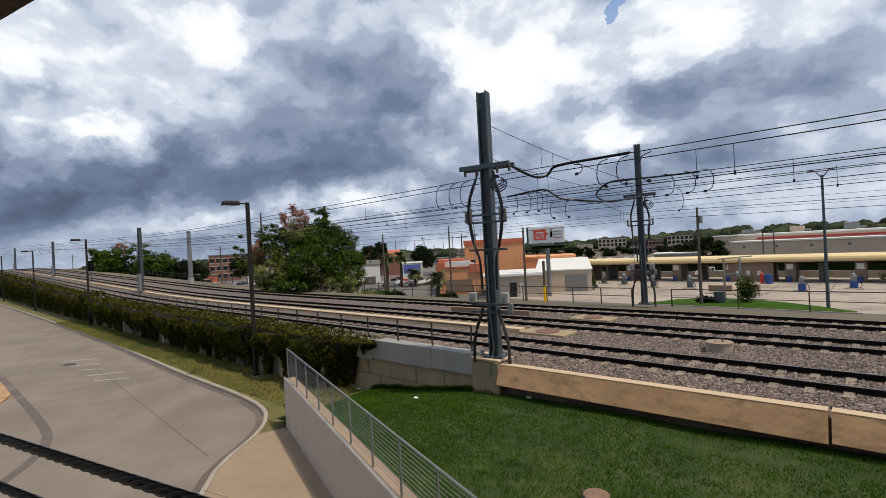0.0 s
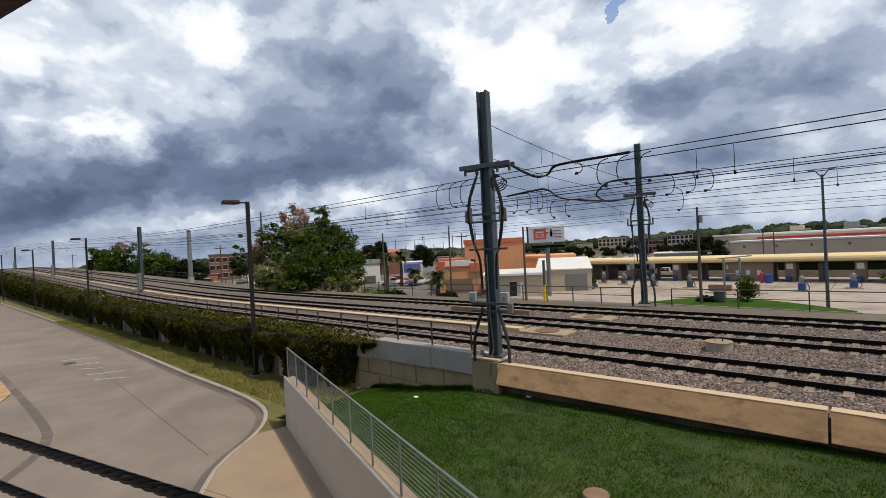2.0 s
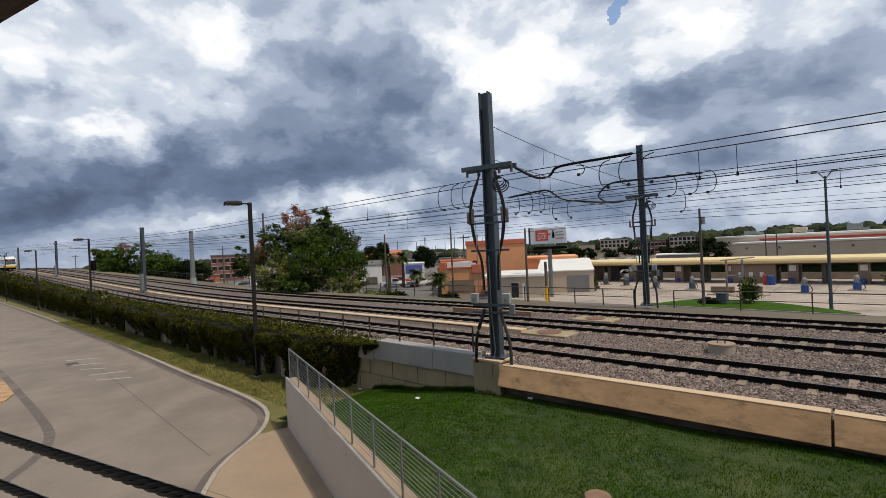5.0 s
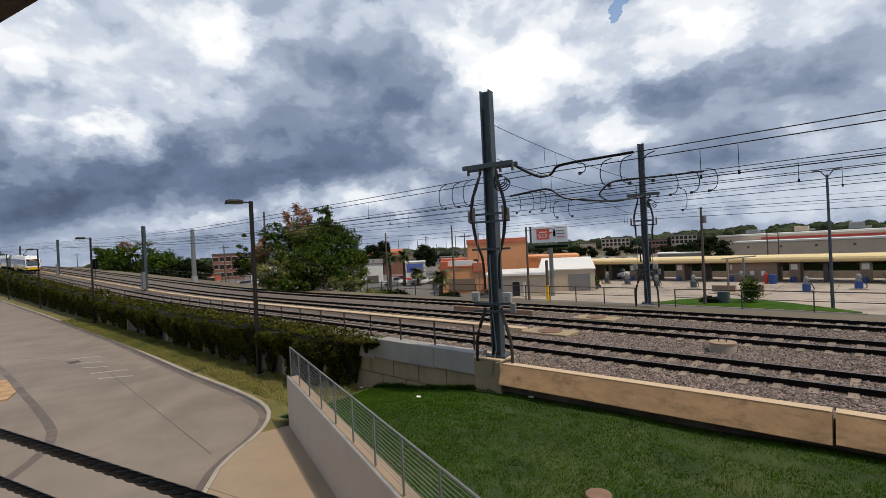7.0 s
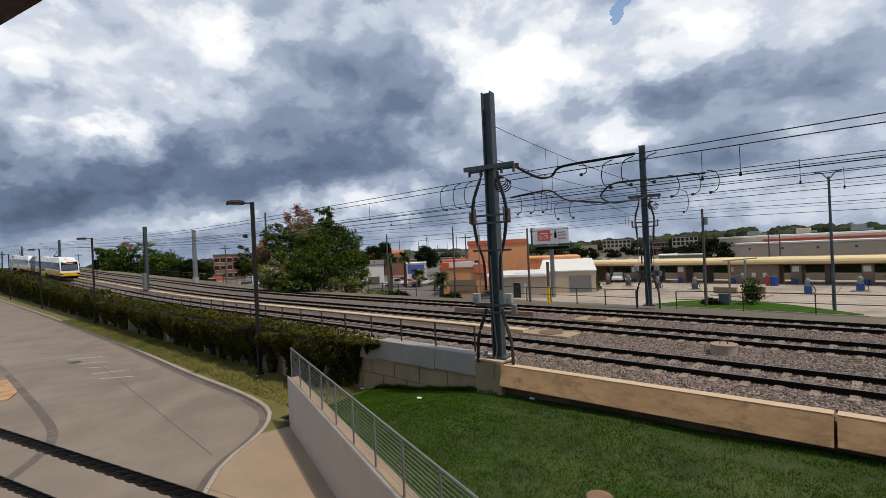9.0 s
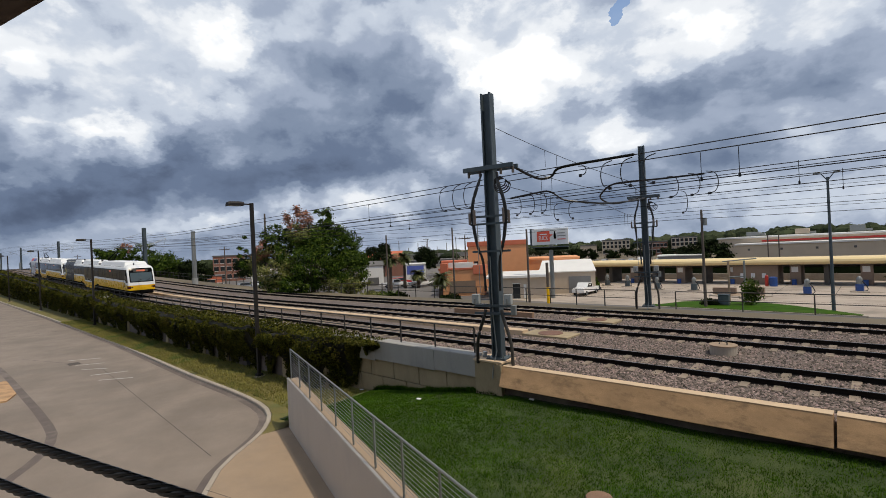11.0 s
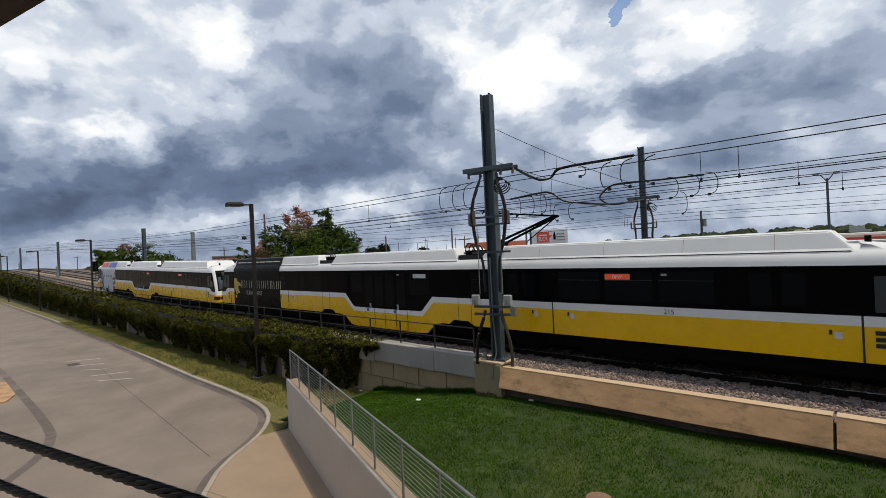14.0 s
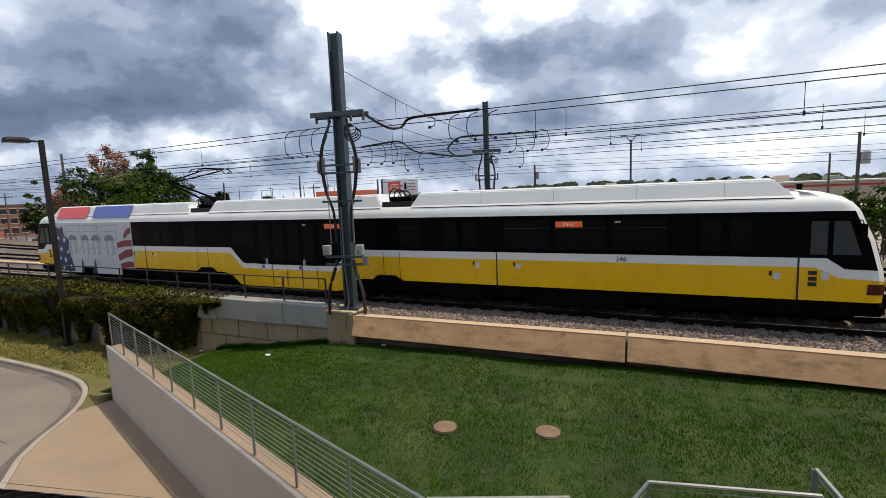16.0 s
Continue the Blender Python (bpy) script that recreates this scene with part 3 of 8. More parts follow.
def build_drive():
    k = kerb_line()
    # drive slab
    bm = bmesh.new()
    far = offset_line(k, -0.20)
    v1 = [bm.verts.new((*p, ROAD_Z)) for p in far]
    v2 = [bm.verts.new((p[0] - 2, -45 if i < len(far) - 1 else -30, ROAD_Z)) for i, p in enumerate(far)]
    for i in range(len(v1) - 1):
        bm.faces.new((v2[i], v2[i + 1], v1[i + 1], v1[i]))
    road = part("road", bm, M["concrete"])
    tagged(road, "pale grey concrete driveway with stains and joints", "driveway", kind="structure")
    gut = part("gutter", ribbon(offset_line(k, -0.30), offset_line(k, -0.02), ROAD_Z + 0.004, ROAD_Z + 0.004), M["gutter"])
    tagged(gut, "darker concrete gutter along the drive", "gutter", kind="structure")
    # kerb, a real step with rounded nose, in lengths with joints
    segs = []
    for i in range(len(k) - 1):
        segs.append((k[i], k[i + 1]))
    kerb = thing("kerb", "weathered concrete kerb edging the drive", "kerb", kind="structure")
    prof = [(-0.02, ROAD_Z - 0.1), (0.0, KERB_Z - 0.03), (0.03, KERB_Z), (0.17, KERB_Z), (0.19, ROAD_Z - 0.1)]
    lines = [offset_line(k, d) for d, z in prof]
    for i in range(len(k) - 1):
        bm = bmesh.new()
        a = [bm.verts.new((*lines[j][i], prof[j][1])) for j in range(5)]
        # keep a thin joint
        b = [bm.verts.new((*(Vector(lines[j][i + 1]) * 0.995 + Vector(lines[j][i]) * 0.005), prof[j][1])) for j in range(5)]
        for j in range(4):
            bm.faces.new((a[j], b[j], b[j + 1], a[j + 1]))
        bm.faces.new(a[::-1])
        bm.faces.new(b)
        bmesh.ops.recalc_face_normals(bm, faces=bm.faces[:])
        part("kerb_stone", bm, M["kerb"], kerb)
    # joints of the slab
    jt = bmesh.new()
    for a, b in (((-36.5, 7.1), (-16.4, 6.05)), ((-62, 9.8), (-62, -20)), ((-45.5, 4.2), (-39.7, 6.3)), ((-84, 9.6), (-84, -20))):
        a, b = Vector(a), Vector(b)
        n = (b - a).normalized()
        n = Vector((-n.y, n.x)) * 0.012
        vs = [jt.verts.new((*p, ROAD_Z + 0.003)) for p in (a - n, b - n, b + n, a + n)]
        jt.faces.new(vs)
    tagged(part("road_joint", jt, M["joint"]), "dark sealed joints in the concrete drive", "joint", kind="structure")
    # worn paint
    wp = bmesh.new()
    for i in range(5):
        x = -41.5 + i * 2.2
        vs = [wp.verts.new((px, py, ROAD_Z + 0.004)) for px, py in ((x + 0.3 * (i % 2), 6.2), (x + 0.17 + 0.3 * (i % 2), 6.2), (x + 1.3, 7.9 - 0.3 * (i % 3)), (x + 1.13, 7.9 - 0.3 * (i % 3)))]
        wp.faces.new(vs)
    tagged(part("worn_marking", wp, material("worn_paint", (0.47, 0.45, 0.43), 0.8, vary=0.15, scale=3, stain=(0.235, 0.195, 0.158), stain_scale=3.0, stain_amount=1.0)), "worn white parking marks on the drive", "marking", kind="structure")
    # curved island edge
    isl = [(-44, 2.75), (-39.7, 2.9), (-36, 2.97), (-32.7, 3.0), (-28.5, 3.06), (-25.3, 3.05), (-23.8, 2.98), (-22.6, 2.75), (-21.7, 2.45), (-20.9, 2.05), (-19.7, 1.3), (-18, 0.0), (-16, -1.6)]
    tagged(part("island_edge", ribbon(offset_line(isl, -0.17), offset_line(isl, 0.17), ROAD_Z + 0.004, ROAD_Z + 0.004), M["gutter"]), "curved dark flush kerb band in the drive", "kerb", kind="structure")
    bm = bmesh.new()
    add_prism(bm, [(-37.3, 2.75), (-33.0, 2.78), (-31.6, 2.3), (-31.8, 1.3), (-33, 0.6), (-37.3, 0.5)], ROAD_Z - 0.1, ROAD_Z + 0.07)
    tagged(part("traffic_island", bm, M["barrier"]), "small raised tan concrete traffic island", "island", kind="structure")
    dr = thing("drain_grate", "dark square iron drain grate in the drive", "drain", pose(-39.7, 6.25, ROAD_Z + 0.003))
    part("frame", box(-0.5, 0.5, -0.35, 0.35, -0.02, 0.004), M["gutter"], dr)
    for i in range(7):
        part("bar", box(-0.42, 0.42, -0.29 + i * 0.085, -0.24 + i * 0.085, 0.0, 0.01), M["joint"], dr)
    # tan walk between kerb and white wall
    bm = bmesh.new()
    kk = offset_line(k, 0.185)
    idx = [i for i, p in enumerate(kk) if p[0] >= -16.75]
    a = [kk[i] for i in idx]
    wl = [tuple(WA + WDIR * s) for s in (0, 1.2, 2.4, 3.4, 4.6, 6.0, 8.0, 11.0, 14.5)]
    poly = a + [(3, -1.5)] + wl[::-1]
    vs = [bm.verts.new((*p, KERB_Z - 0.002)) for p in poly]
    bm.faces.new(vs)
    bmesh.ops.triangulate(bm, faces=bm.faces[:])
    tagged(part("pavement", bm, M["walk"]), "tan concrete footway beside the white ramp wall", "pavement", kind="structure")
    bm = bmesh.new()
    for a, b in (((-13.85, 4.93), (-6.71, 6.68)),):
        a, b = Vector(a), Vector(b)
        n = (b - a).normalized()
        n = Vector((-n.y, n.x)) * 0.008
        bm.faces.new([bm.verts.new((*p, KERB_Z + 0.002)) for p in (a - n, b - n, b + n, a + n)])
    tagged(part("pavement_joint", bm, M["joint"]), "tooled joints in the footway", "joint", kind="structure")


def build_lawn():
    # grass strip along the drive and the sloping lawn, one turf each
    k = [p for p in offset_line(kerb_line(), 0.19) if p[0] < -16.4]
    verts, faces = [], []
    for x, y in k:
        for j in range(6):
            f = j / 5
            yy = y + ((VINE_Y if x < -19 else WALL_Y) + 0.12 - y) * f
            verts.append((x, yy, KERB_Z - 0.01 + 0.10 * f + 0.02 * math.sin(x * 0.9 + j)))
    for i in range(len(k) - 1):
        for j in range(5):
            a = i * 6 + j
            faces.append((a, a + 6, a + 7, a + 1))
    tagged(raw("grass_verge", verts, faces, M["dry_grass"]), "patchy yellow-green grass verge below the vine wall", "grass", kind="structure")
    verts, faces = [], []
    xs = [-16.9 + i * 0.55 for i in range(64)]
    for x in xs:
        yl = lawn_near(x)
        for j in range(14):
            y = yl + (WALL_Y + 0.1 - yl) * j / 13
            verts.append((x, y, lawn_z(x, y)))
    for i in range(len(xs) - 1):
        for j in range(13):
            a = i * 14 + j
            faces.append((a, a + 14, a + 15, a + 1))
    ob = raw("lawn", verts, faces, M["grass_soil"])
    tagged(ob, "mown green lawn sloping below the railway wall", "lawn", kind="structure")


def lawn_near(x):
    if x < WA.x:
        return 8.7
    if x < WB.x:
        return WA.y + (x - WA.x) * WDIR.y / WDIR.x + 0.22
    return 4.3 + 0.27 * (x - WB.x) if x < 8 else 7.0


def blades(name, n, area, zf, mat, label, h=(0.04, 0.10), seed=3, width=0.012, near_bias=True):
    rng = np.random.default_rng(seed)
    verts, faces = [], []
    x0, x1 = area
    pts = rng.uniform(0, 1, (n, 8))
    for u, v, r1, r2, r3, r4, r5, r6 in pts:
        x = x0 + (x1 - x0) * u
        yl, yh = zf[0](x), zf[1](x)
        y = yl + (yh - yl) * v
        z = zf[2](x, y) - 0.01
        for q in range(3):
            a = (r1 + q * 0.37) * math.tau
            lean = 0.3 + 0.6 * ((r2 + q * 0.31) % 1)
            hh = (h[0] + (h[1] - h[0]) * ((r3 + q * 0.41) % 1)) * (1 + 0.55 * noise.noise(Vector((x * 3.1, y * 3.1, 1.0))))
            bx, by = x + 0.03 * math.cos(a * 3 + r5), y + 0.03 * math.sin(a * 2 + r6)
            dx, dy = math.cos(a), math.sin(a)
            i = len(verts)
            verts += [(bx - dy * width, by + dx * width, z), (bx + dy * width, by - dx * width, z), (bx + dx * lean * hh, by + dy * lean * hh, z + hh)]
            faces.append((i, i + 1, i + 2))
    tagged(raw(name, verts, faces, mat), label, "grass", kind="stuff")


# ---- railway ----
def build_trackbed():
    xs = [-330 + 5 * i for i in range(93)]
    prof = [(13.32, -1.2), (13.32, -0.27), (14.2, -0.20), (14.75, -0.17), (17.2, -0.17), (18.4, -0.21), (19.7, -0.17), (22.2, -0.17), (23.2, -0.21), (24.2, -0.17), (26.8, -0.17), (27.6, -0.24), (28.8, -0.6), (28.8, -1.2)]
    bm = add_sweep(bmesh.new(), prof, [(x, 0, rail_z(x)) for x in xs])
    tagged(part("ballast_bed", bm, M["ballast"]), "brown-grey crushed stone ballast under three tracks", "ballast", kind="structure")


def rail_profile(y):
    return [(y - 0.08, -0.19), (y + 0.08, -0.19), (y + 0.08, -0.165), (y + 0.012, -0.140), (y + 0.012, -0.045), (y + 0.037, -0.03), (y + 0.037, 0.0), (y - 0.037, 0.0), (y - 0.037, -0.03), (y - 0.012, -0.045), (y - 0.012, -0.140), (y - 0.08, -0.165)]


def build_tracks():
    xs = [-330 + 5 * i for i in range(93)]
    slab = bmesh.new()
    # sleeper: chamfered concrete tie with a dipped middle
    add_sweep(slab, [(-0.13, -0.1), (0.13, -0.1), (0.105, 0.075), (-0.105, 0.075)], [(-1.28, 0, 0), (-0.35, 0, 0), (-0.3, 0, -0.02), (0.3, 0, -0.02), (0.35, 0, 0), (1.28, 0, 0)])
    bmesh.ops.rotate(slab, verts=slab.verts[:], cent=(0, 0, 0), matrix=Matrix.Rotation(radians(90), 3, "Z"))
    me = bpy.data.meshes.new("sleeper")
    slab.to_mesh(me)
    slab.free()
    me.materials.append(M["sleeper"])
    for ti, yc in enumerate(TRACKS):
        tr = thing("railway_track", "pair of dark steel rails on concrete sleepers in ballast", "railway track", group="three railway tracks")
        for s in (-0.7545, 0.7545):
            bm = add_sweep(bmesh.new(), rail_profile(yc + s), [(x, 0, rail_z(x)) for x in xs])
            rail = part("rail", bm, M["rail_steel"], tr, "dark rusty steel rail")
            bm = bmesh.new()
            add_sweep(bm, [(yc + s - 0.030, 0.0005), (yc + s + 0.030, 0.0005), (yc + s + 0.028, 0.004), (yc + s - 0.028, 0.004)], [(x, 0, rail_z(x)) for x in xs])
            part("rail_head", bm, M["rail_head"], rail, "polished running surface")
        xs_t = [-28 + 0.762 * i for i in range(60)]
        for x in xs_t:
            ob = new("sleeper", me)
            ob.parent = tr
            ob.location = (x, yc, rail_z(x) - 0.21)
        # the rest of the sleepers, joined
        verts, faces = [], []
        x = -28.762
        while x > -200:
            z = rail_z(x)
            i = len(verts)
            verts += [(x + a, yc + b, z + c) for c in (-0.33, -0.16) for b in (-1.28, 1.28) for a in (-0.12, 0.12)]
            faces += [tuple(i + k for k in f) for f in ((4, 5, 7, 6), (0, 1, 5, 4), (2, 6, 7, 3), (0, 4, 6, 2), (1, 3, 7, 5))]
            x -= 0.762
        ob = raw("sleeper_run", verts, faces, M["sleeper"], tr)
        ob["kind"] = "stuff"


def build_stones():
    """Loose ballast lying on the bed, nearest stretch."""
    rng = np.random.default_rng(11)
    verts, faces = [], []
    oct_f = ((0, 2, 4), (2, 1, 4), (1, 3, 4), (3, 0, 4), (2, 0, 5), (1, 2, 5), (3, 1, 5), (0, 3, 5))
    base = np.array([(1, 0, 0), (-1, 0, 0), (0, 1, 0), (0, -1, 0), (0, 0, 1), (0, 0, -1)], float)
    bands = ((13.34, 15.1, 15000), (15.3, 16.6, 7500), (16.8, 20.1, 14500), (20.3, 21.6, 4500), (21.8, 24.7, 8000), (24.9, 27.2, 4500))
    for y0, y1, n in bands:
        for _ in range(n):
            x = -16.5 + 29 * rng.random() ** 1.0
            y = y0 + (y1 - y0) * rng.random()
            s = 0.026 + 0.026 * rng.random()
            z = bed_z(y) + 0.004 + 0.012 * rng.random()
            p = base * rng.uniform(0.65, 1.25, (6, 3)) * s + rng.normal(0, s * 0.16, (6, 3))
            a = rng.random() * math.tau
            c, d = math.cos(a), math.sin(a)
            i = len(verts)
            verts += [(x + c * q[0] - d * q[1], y + d * q[0] + c * q[1], z + q[2] * 0.75) for q in p]
            faces += [tuple(i + k for k in f) for f in oct_f]
    tagged(raw("ballast_stones", verts, faces, M["stone"]), "loose grey and brown ballast stones between the rails", "ballast", kind="stuff")


def bed_z(y):
    pr = [(13.3, -0.27), (14.2, -0.20), (14.75, -0.17), (17.2, -0.17), (18.4, -0.21), (19.7, -0.17), (22.2, -0.17), (23.2, -0.21), (24.2, -0.17), (26.8, -0.17), (27.6, -0.24)]
    for (a, za), (b, zb) in zip(pr, pr[1:]):
        if a <= y <= b:
            return za + (zb - za) * (y - a) / (b - a)
    return -0.25


# ---- walls along the track ----
def build_wall():
    w = thing("wall_retaining", "long precast retaining wall carrying the railway, half hidden by vines", "wall", kind="structure")
    xs = [END_X - 6 * i for i in range(40)]
    # core behind the panels
    bm = bmesh.new()
    add_sweep(bm, [(WALL_Y + 0.08, -3.4), (WALL_Y + 0.40, -3.4), (WALL_Y + 0.40, -0.12), (WALL_Y + 0.08, -0.12)], [(x, 0, max(0, rail_z(x))) for x in xs])
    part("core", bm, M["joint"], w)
    # coping: flat grey slabs, 2.7 m long near the pole
    x = END_X
    i = 0
    while x > -200:
        ln = 2.05 if i == 0 else 3.6
        za, zb = rail_z(x), rail_z(x - ln)
        low = 0.62 if x < -17.5 else 0.85 + 0.02 * (-x - 10)
        bm = bmesh.new()
        st = [(x - 0.012, 0, za), (x - ln + 0.012, 0, zb)]
        add_sweep(bm, [(WALL_Y - 0.10, -low + 0.18), (WALL_Y + 0.08, -low + 0.18), (WALL_Y + 0.08, -0.13), (WALL_Y + 0.42, -0.13), (WALL_Y + 0.42, 0.10), (WALL_Y - 0.07, 0.10), (WALL_Y - 0.10, 0.07)], st)
        part("coping_slab", bm, M["panel"], w, "grey precast coping slab")
        x -= ln
        i += 1
    # tan panels below, staggered
    rng = random.Random(5)
    for row in range(3):
        x = END_X - (0.0 if row != 1 else 0.75)
        zt = -0.70 - row * 0.78
        while x > -20.5:
            ln = 1.52
            bm = box(x - ln + 0.02, x - 0.02, WALL_Y + 0.0 + rng.random() * 0.012, WALL_Y + 0.12, zt - 0.75, zt, 0.012)
            part("wall_panel", bm, M["panel_tan"], w)
            x -= ln
    # pilasters seen between the vines
    x = -19.0
    while x > -150:
        part("pilaster", box(x - 0.45, x, VINE_Y - 0.06, VINE_Y + 0.1, -3.0, rail_z(x) - 0.1, 0.01), M["panel_tan"], w)
        # panel takes the dark concrete so the drapes' shade is painted in
        part("wall_panel", box(x - 3.55, x - 0.47, VINE_Y + 0.02, VINE_Y + 0.12, -3.0, rail_z(x) + 0.1), M["gutter"], w, "panel coloured dark for the shade behind the vines")
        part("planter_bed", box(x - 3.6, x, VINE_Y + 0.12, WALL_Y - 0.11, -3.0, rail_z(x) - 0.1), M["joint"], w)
        x -= 3.6


def build_barrier():
    b = thing("wall_parapet", "tan precast concrete parapet units edging the ballast", "parapet", kind="structure")
    joints = [-9.55, -0.83, 7.9, 16.6, 25.3]
    for a, c in zip(joints, joints[1:]):
        bm = bmesh.new()
        lo = -0.66 if a < -5 else -0.63
        add_sweep(bm, [(12.75, lo), (12.80, lo - 0.03), (13.3, lo - 0.03), (13.3, -0.02), (13.02, -0.02), (13.0, -0.05)], [(a + 0.03, 0, -0.10 * (1 - smooth01(-10, 0, a))), (c - 0.03, 0, -0.10 * (1 - smooth01(-10, 0, c)))])
        u = part("parapet_unit", bm, M["barrier"], b)
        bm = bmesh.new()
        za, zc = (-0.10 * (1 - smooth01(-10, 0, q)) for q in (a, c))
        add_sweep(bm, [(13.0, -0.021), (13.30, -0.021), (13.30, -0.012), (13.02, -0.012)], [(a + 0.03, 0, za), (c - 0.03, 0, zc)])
        part("parapet_top", bm, M["barrier_cap"], u, "lighter top face")
    # dark colour stands in for the overhang's shadow on the wall foot
    part("footing", box(-9.6, 26, 13.18, 13.29, -2.0, -0.67), M["gutter"], b, "wall foot coloured dark for the shade under the parapet")
    # block that carries the catenary pole
    blk = thing("pole_block", "tan concrete pedestal block under the catenary pole", "concrete block", kind="structure")
    part("block", box(END_X + 0.03, -9.58, 12.98, 13.75, -2.2, -0.06, 0.015), M["panel_tan"], blk)
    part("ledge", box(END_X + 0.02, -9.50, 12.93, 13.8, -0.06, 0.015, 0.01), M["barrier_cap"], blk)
    part("corner_rib", box(-9.72, -9.52, 12.90, 13.0, -2.1, -0.07, 0.01), M["panel_tan"], blk)


def railing(name, label, pts, height, post_every, rails, r_post, mat, infill=0, thick_top=None, square=True):
    """A railing along points of (x, y, z): posts, rails and, where asked, thin lines between."""
    ob = thing(name, label, "railing")
    P = [Vector(p) for p in pts]
    for a, b in zip(P, P[1:]):
        ln = (b - a).length
        n = max(1, round(ln / post_every))
        for i in range(n + 1):
            p = a.lerp(b, i / n)
            if i == n and b != P[-1]:
                continue
            part("post", box(-r_post, r_post, -r_post, r_post, -0.05, height - 0.01), mat, ob).location = p
    def bar(name, h, r, n, label=""):
        part(name, tube([p + Vector((0, 0, h)) for p in P], r, n), mat, ob, label)

    bar("top_rail", height, thick_top or r_post, 8)
    for h in rails:
        bar("rail", h, r_post * 0.8, 6)
    for i in range(infill):
        bar("wire_line", 0.12 + (height - 0.2) * i / (infill - 1), 0.006, 5, "thin horizontal line")
    return ob


def build_railings():
    xs = [-11.0 - 4 * i for i in range(32)]
    railing("track_railing", "low two-rail painted steel railing on the retaining wall", [(x, 13.38, rail_z(x) + 0.1) for x in xs], 0.92, 2.0, (0.46,), 0.024, M["rail_paint"])
    railing("far_fence", "steel pipe fence behind the far track", [(x, 31.6, rail_z(x) - 0.45) for x in (-120, -100, -80, -65, -50, -38, -28, -20.5, -12.0)], 1.07, 2.4, (0.55,), 0.03, M["rail_paint"])
    railing("far_fence", "steel pipe fence along the bank lot", [(-9.6, 31.9, -0.5), (-6.0, 32.1, -0.5), (14, 32.5, -0.5), (40, 32.9, -0.5)], 1.07, 3.3, (0.55,), 0.03, M["rail_paint"])


def build_white_wall():
    w = thing("wall_ramp", "pale stuccoed low wall beside the footway", "wall", kind="structure")
    ln = (WB - WA).length
    m = Matrix.Translation((WA.x, WA.y, 0)) @ Matrix.Rotation(math.atan2(WDIR.y, WDIR.x), 4, "Z")
    ob = part("body", box(0, ln, 0, 0.075, -2.8, WTOP, 0.012), M["stucco"], w)
    ob.matrix_basis = m
    ob = part("cap", box(-0.01, ln, 0.077, 0.40, -2.8, WTOP - 0.05, 0.01), M["walk"], w, "tan concrete kerb behind the wall")
    ob.matrix_basis = m
    pts = [WA + WDIR * 0.05 + WNOR * 0.16, WB + WNOR * 0.16]
    railing("wire_railing", "grey steel railing with thin horizontal lines on the white wall", [(*p, WTOP - 0.02) for p in pts], 1.06, 1.52, (), 0.016, M["galv"], infill=11, thick_top=0.023)
    e = WB + WNOR * 0.16
    railing("wire_railing", "grey steel railing turning along the lawn's edge", [(e.x + 0.03, e.y + 0.02, WTOP - 0.02), (-0.9, 4.98, WTOP - 0.02)], 1.06, 1.5, (), 0.022, M["galv"], infill=9, thick_top=0.026)
    railing("wire_railing", "grey steel railing at the foot of the steps", [(-0.65, 5.0, WTOP - 0.55), (-0.11, 5.6, WTOP - 0.02), (1.6, 6.0, WTOP - 0.02)], 1.06, 1.3, (), 0.022, M["galv"], infill=6, thick_top=0.026)
    railing("wire_railing", "grey steel railing of the upper steps", [(1.66, 6.5, WTOP + 0.02), (1.95, 6.1, WTOP - 0.25)], 1.06, 1.3, (), 0.03, M["galv"], infill=6, thick_top=0.03)


build_ground()
build_drive()
build_lawn()
build_trackbed()
build_tracks()
build_wall()
build_barrier()
build_railings()
build_white_wall()


# ---- the train ----
def smooth_path(pts, n):
    """Catmull-Rom through points."""
    P = [Vector(p) for p in pts]
    out = []
    for i in range(len(P) - 1):
        a, b, c, d = P[max(i - 1, 0)], P[i], P[i + 1], P[min(i + 2, len(P) - 1)]
        for k in range(n):
            t = k / n
            out.append(0.5 * ((2 * b) + (c - a) * t + (2 * a - 5 * b + 4 * c - d) * t * t + (3 * b - a - 3 * c + d) * t ** 3))
    out.append(P[-1])
    return out


def interp(x, table):
    if x <= table[0][0]:
        return table[0][1]
    for (a, za), (b, zb) in zip(table, table[1:]):
        if x <= b:
            return za + (zb - za) * (x - a) / (b - a)
    return table[-1][1]


SKIRT = ((0, 0.30), (2.35, 0.30), (2.75, 0.34), (3.3, 0.80), (3.7, 0.84), (18.9, 0.84))
BELT_LO = ((0, 1.06), (2.5, 1.06), (3.2, 1.70), (17.45, 1.69), (17.88, 1.44), (18.9, 1.38))
BELT_HI = ((0, 1.27), (2.45, 1.27), (3.15, 1.94), (17.7, 1.93), (18.02, 1.66), (18.9, 1.64))
NOSE = ((0.3, 18.70), (0.84, 18.88), (1.40, 18.90), (1.64, 18.86), (2.3, 18.70), (2.8, 18.50), (3.11, 18.36), (3.30, 18.22), (3.45, 18.02), (3.58, 17.65), (3.66, 17.1))
WIDTH = ((0.3, 1.30), (0.84, 1.335), (1.4, 1.345), (3.11, 1.345), (3.30, 1.305), (3.45, 1.20), (3.58, 0.95), (3.66, 0.45))
HALF_X = (0.0, 1.2, 2.35, 2.5, 2.75, 3.15, 3.25, 3.7, 4.55, 4.56, 4.84, 4.85, 7.0, 8.96, 9.6, 12.0, 14.5, 16.4, 17.04)
CAB_X = (0.25, 0.42, 0.56, 0.65, 0.78, 1.0)


def nose_x(z):
    return interp(z, NOSE)


def side_y(z):
    return interp(z, WIDTH)


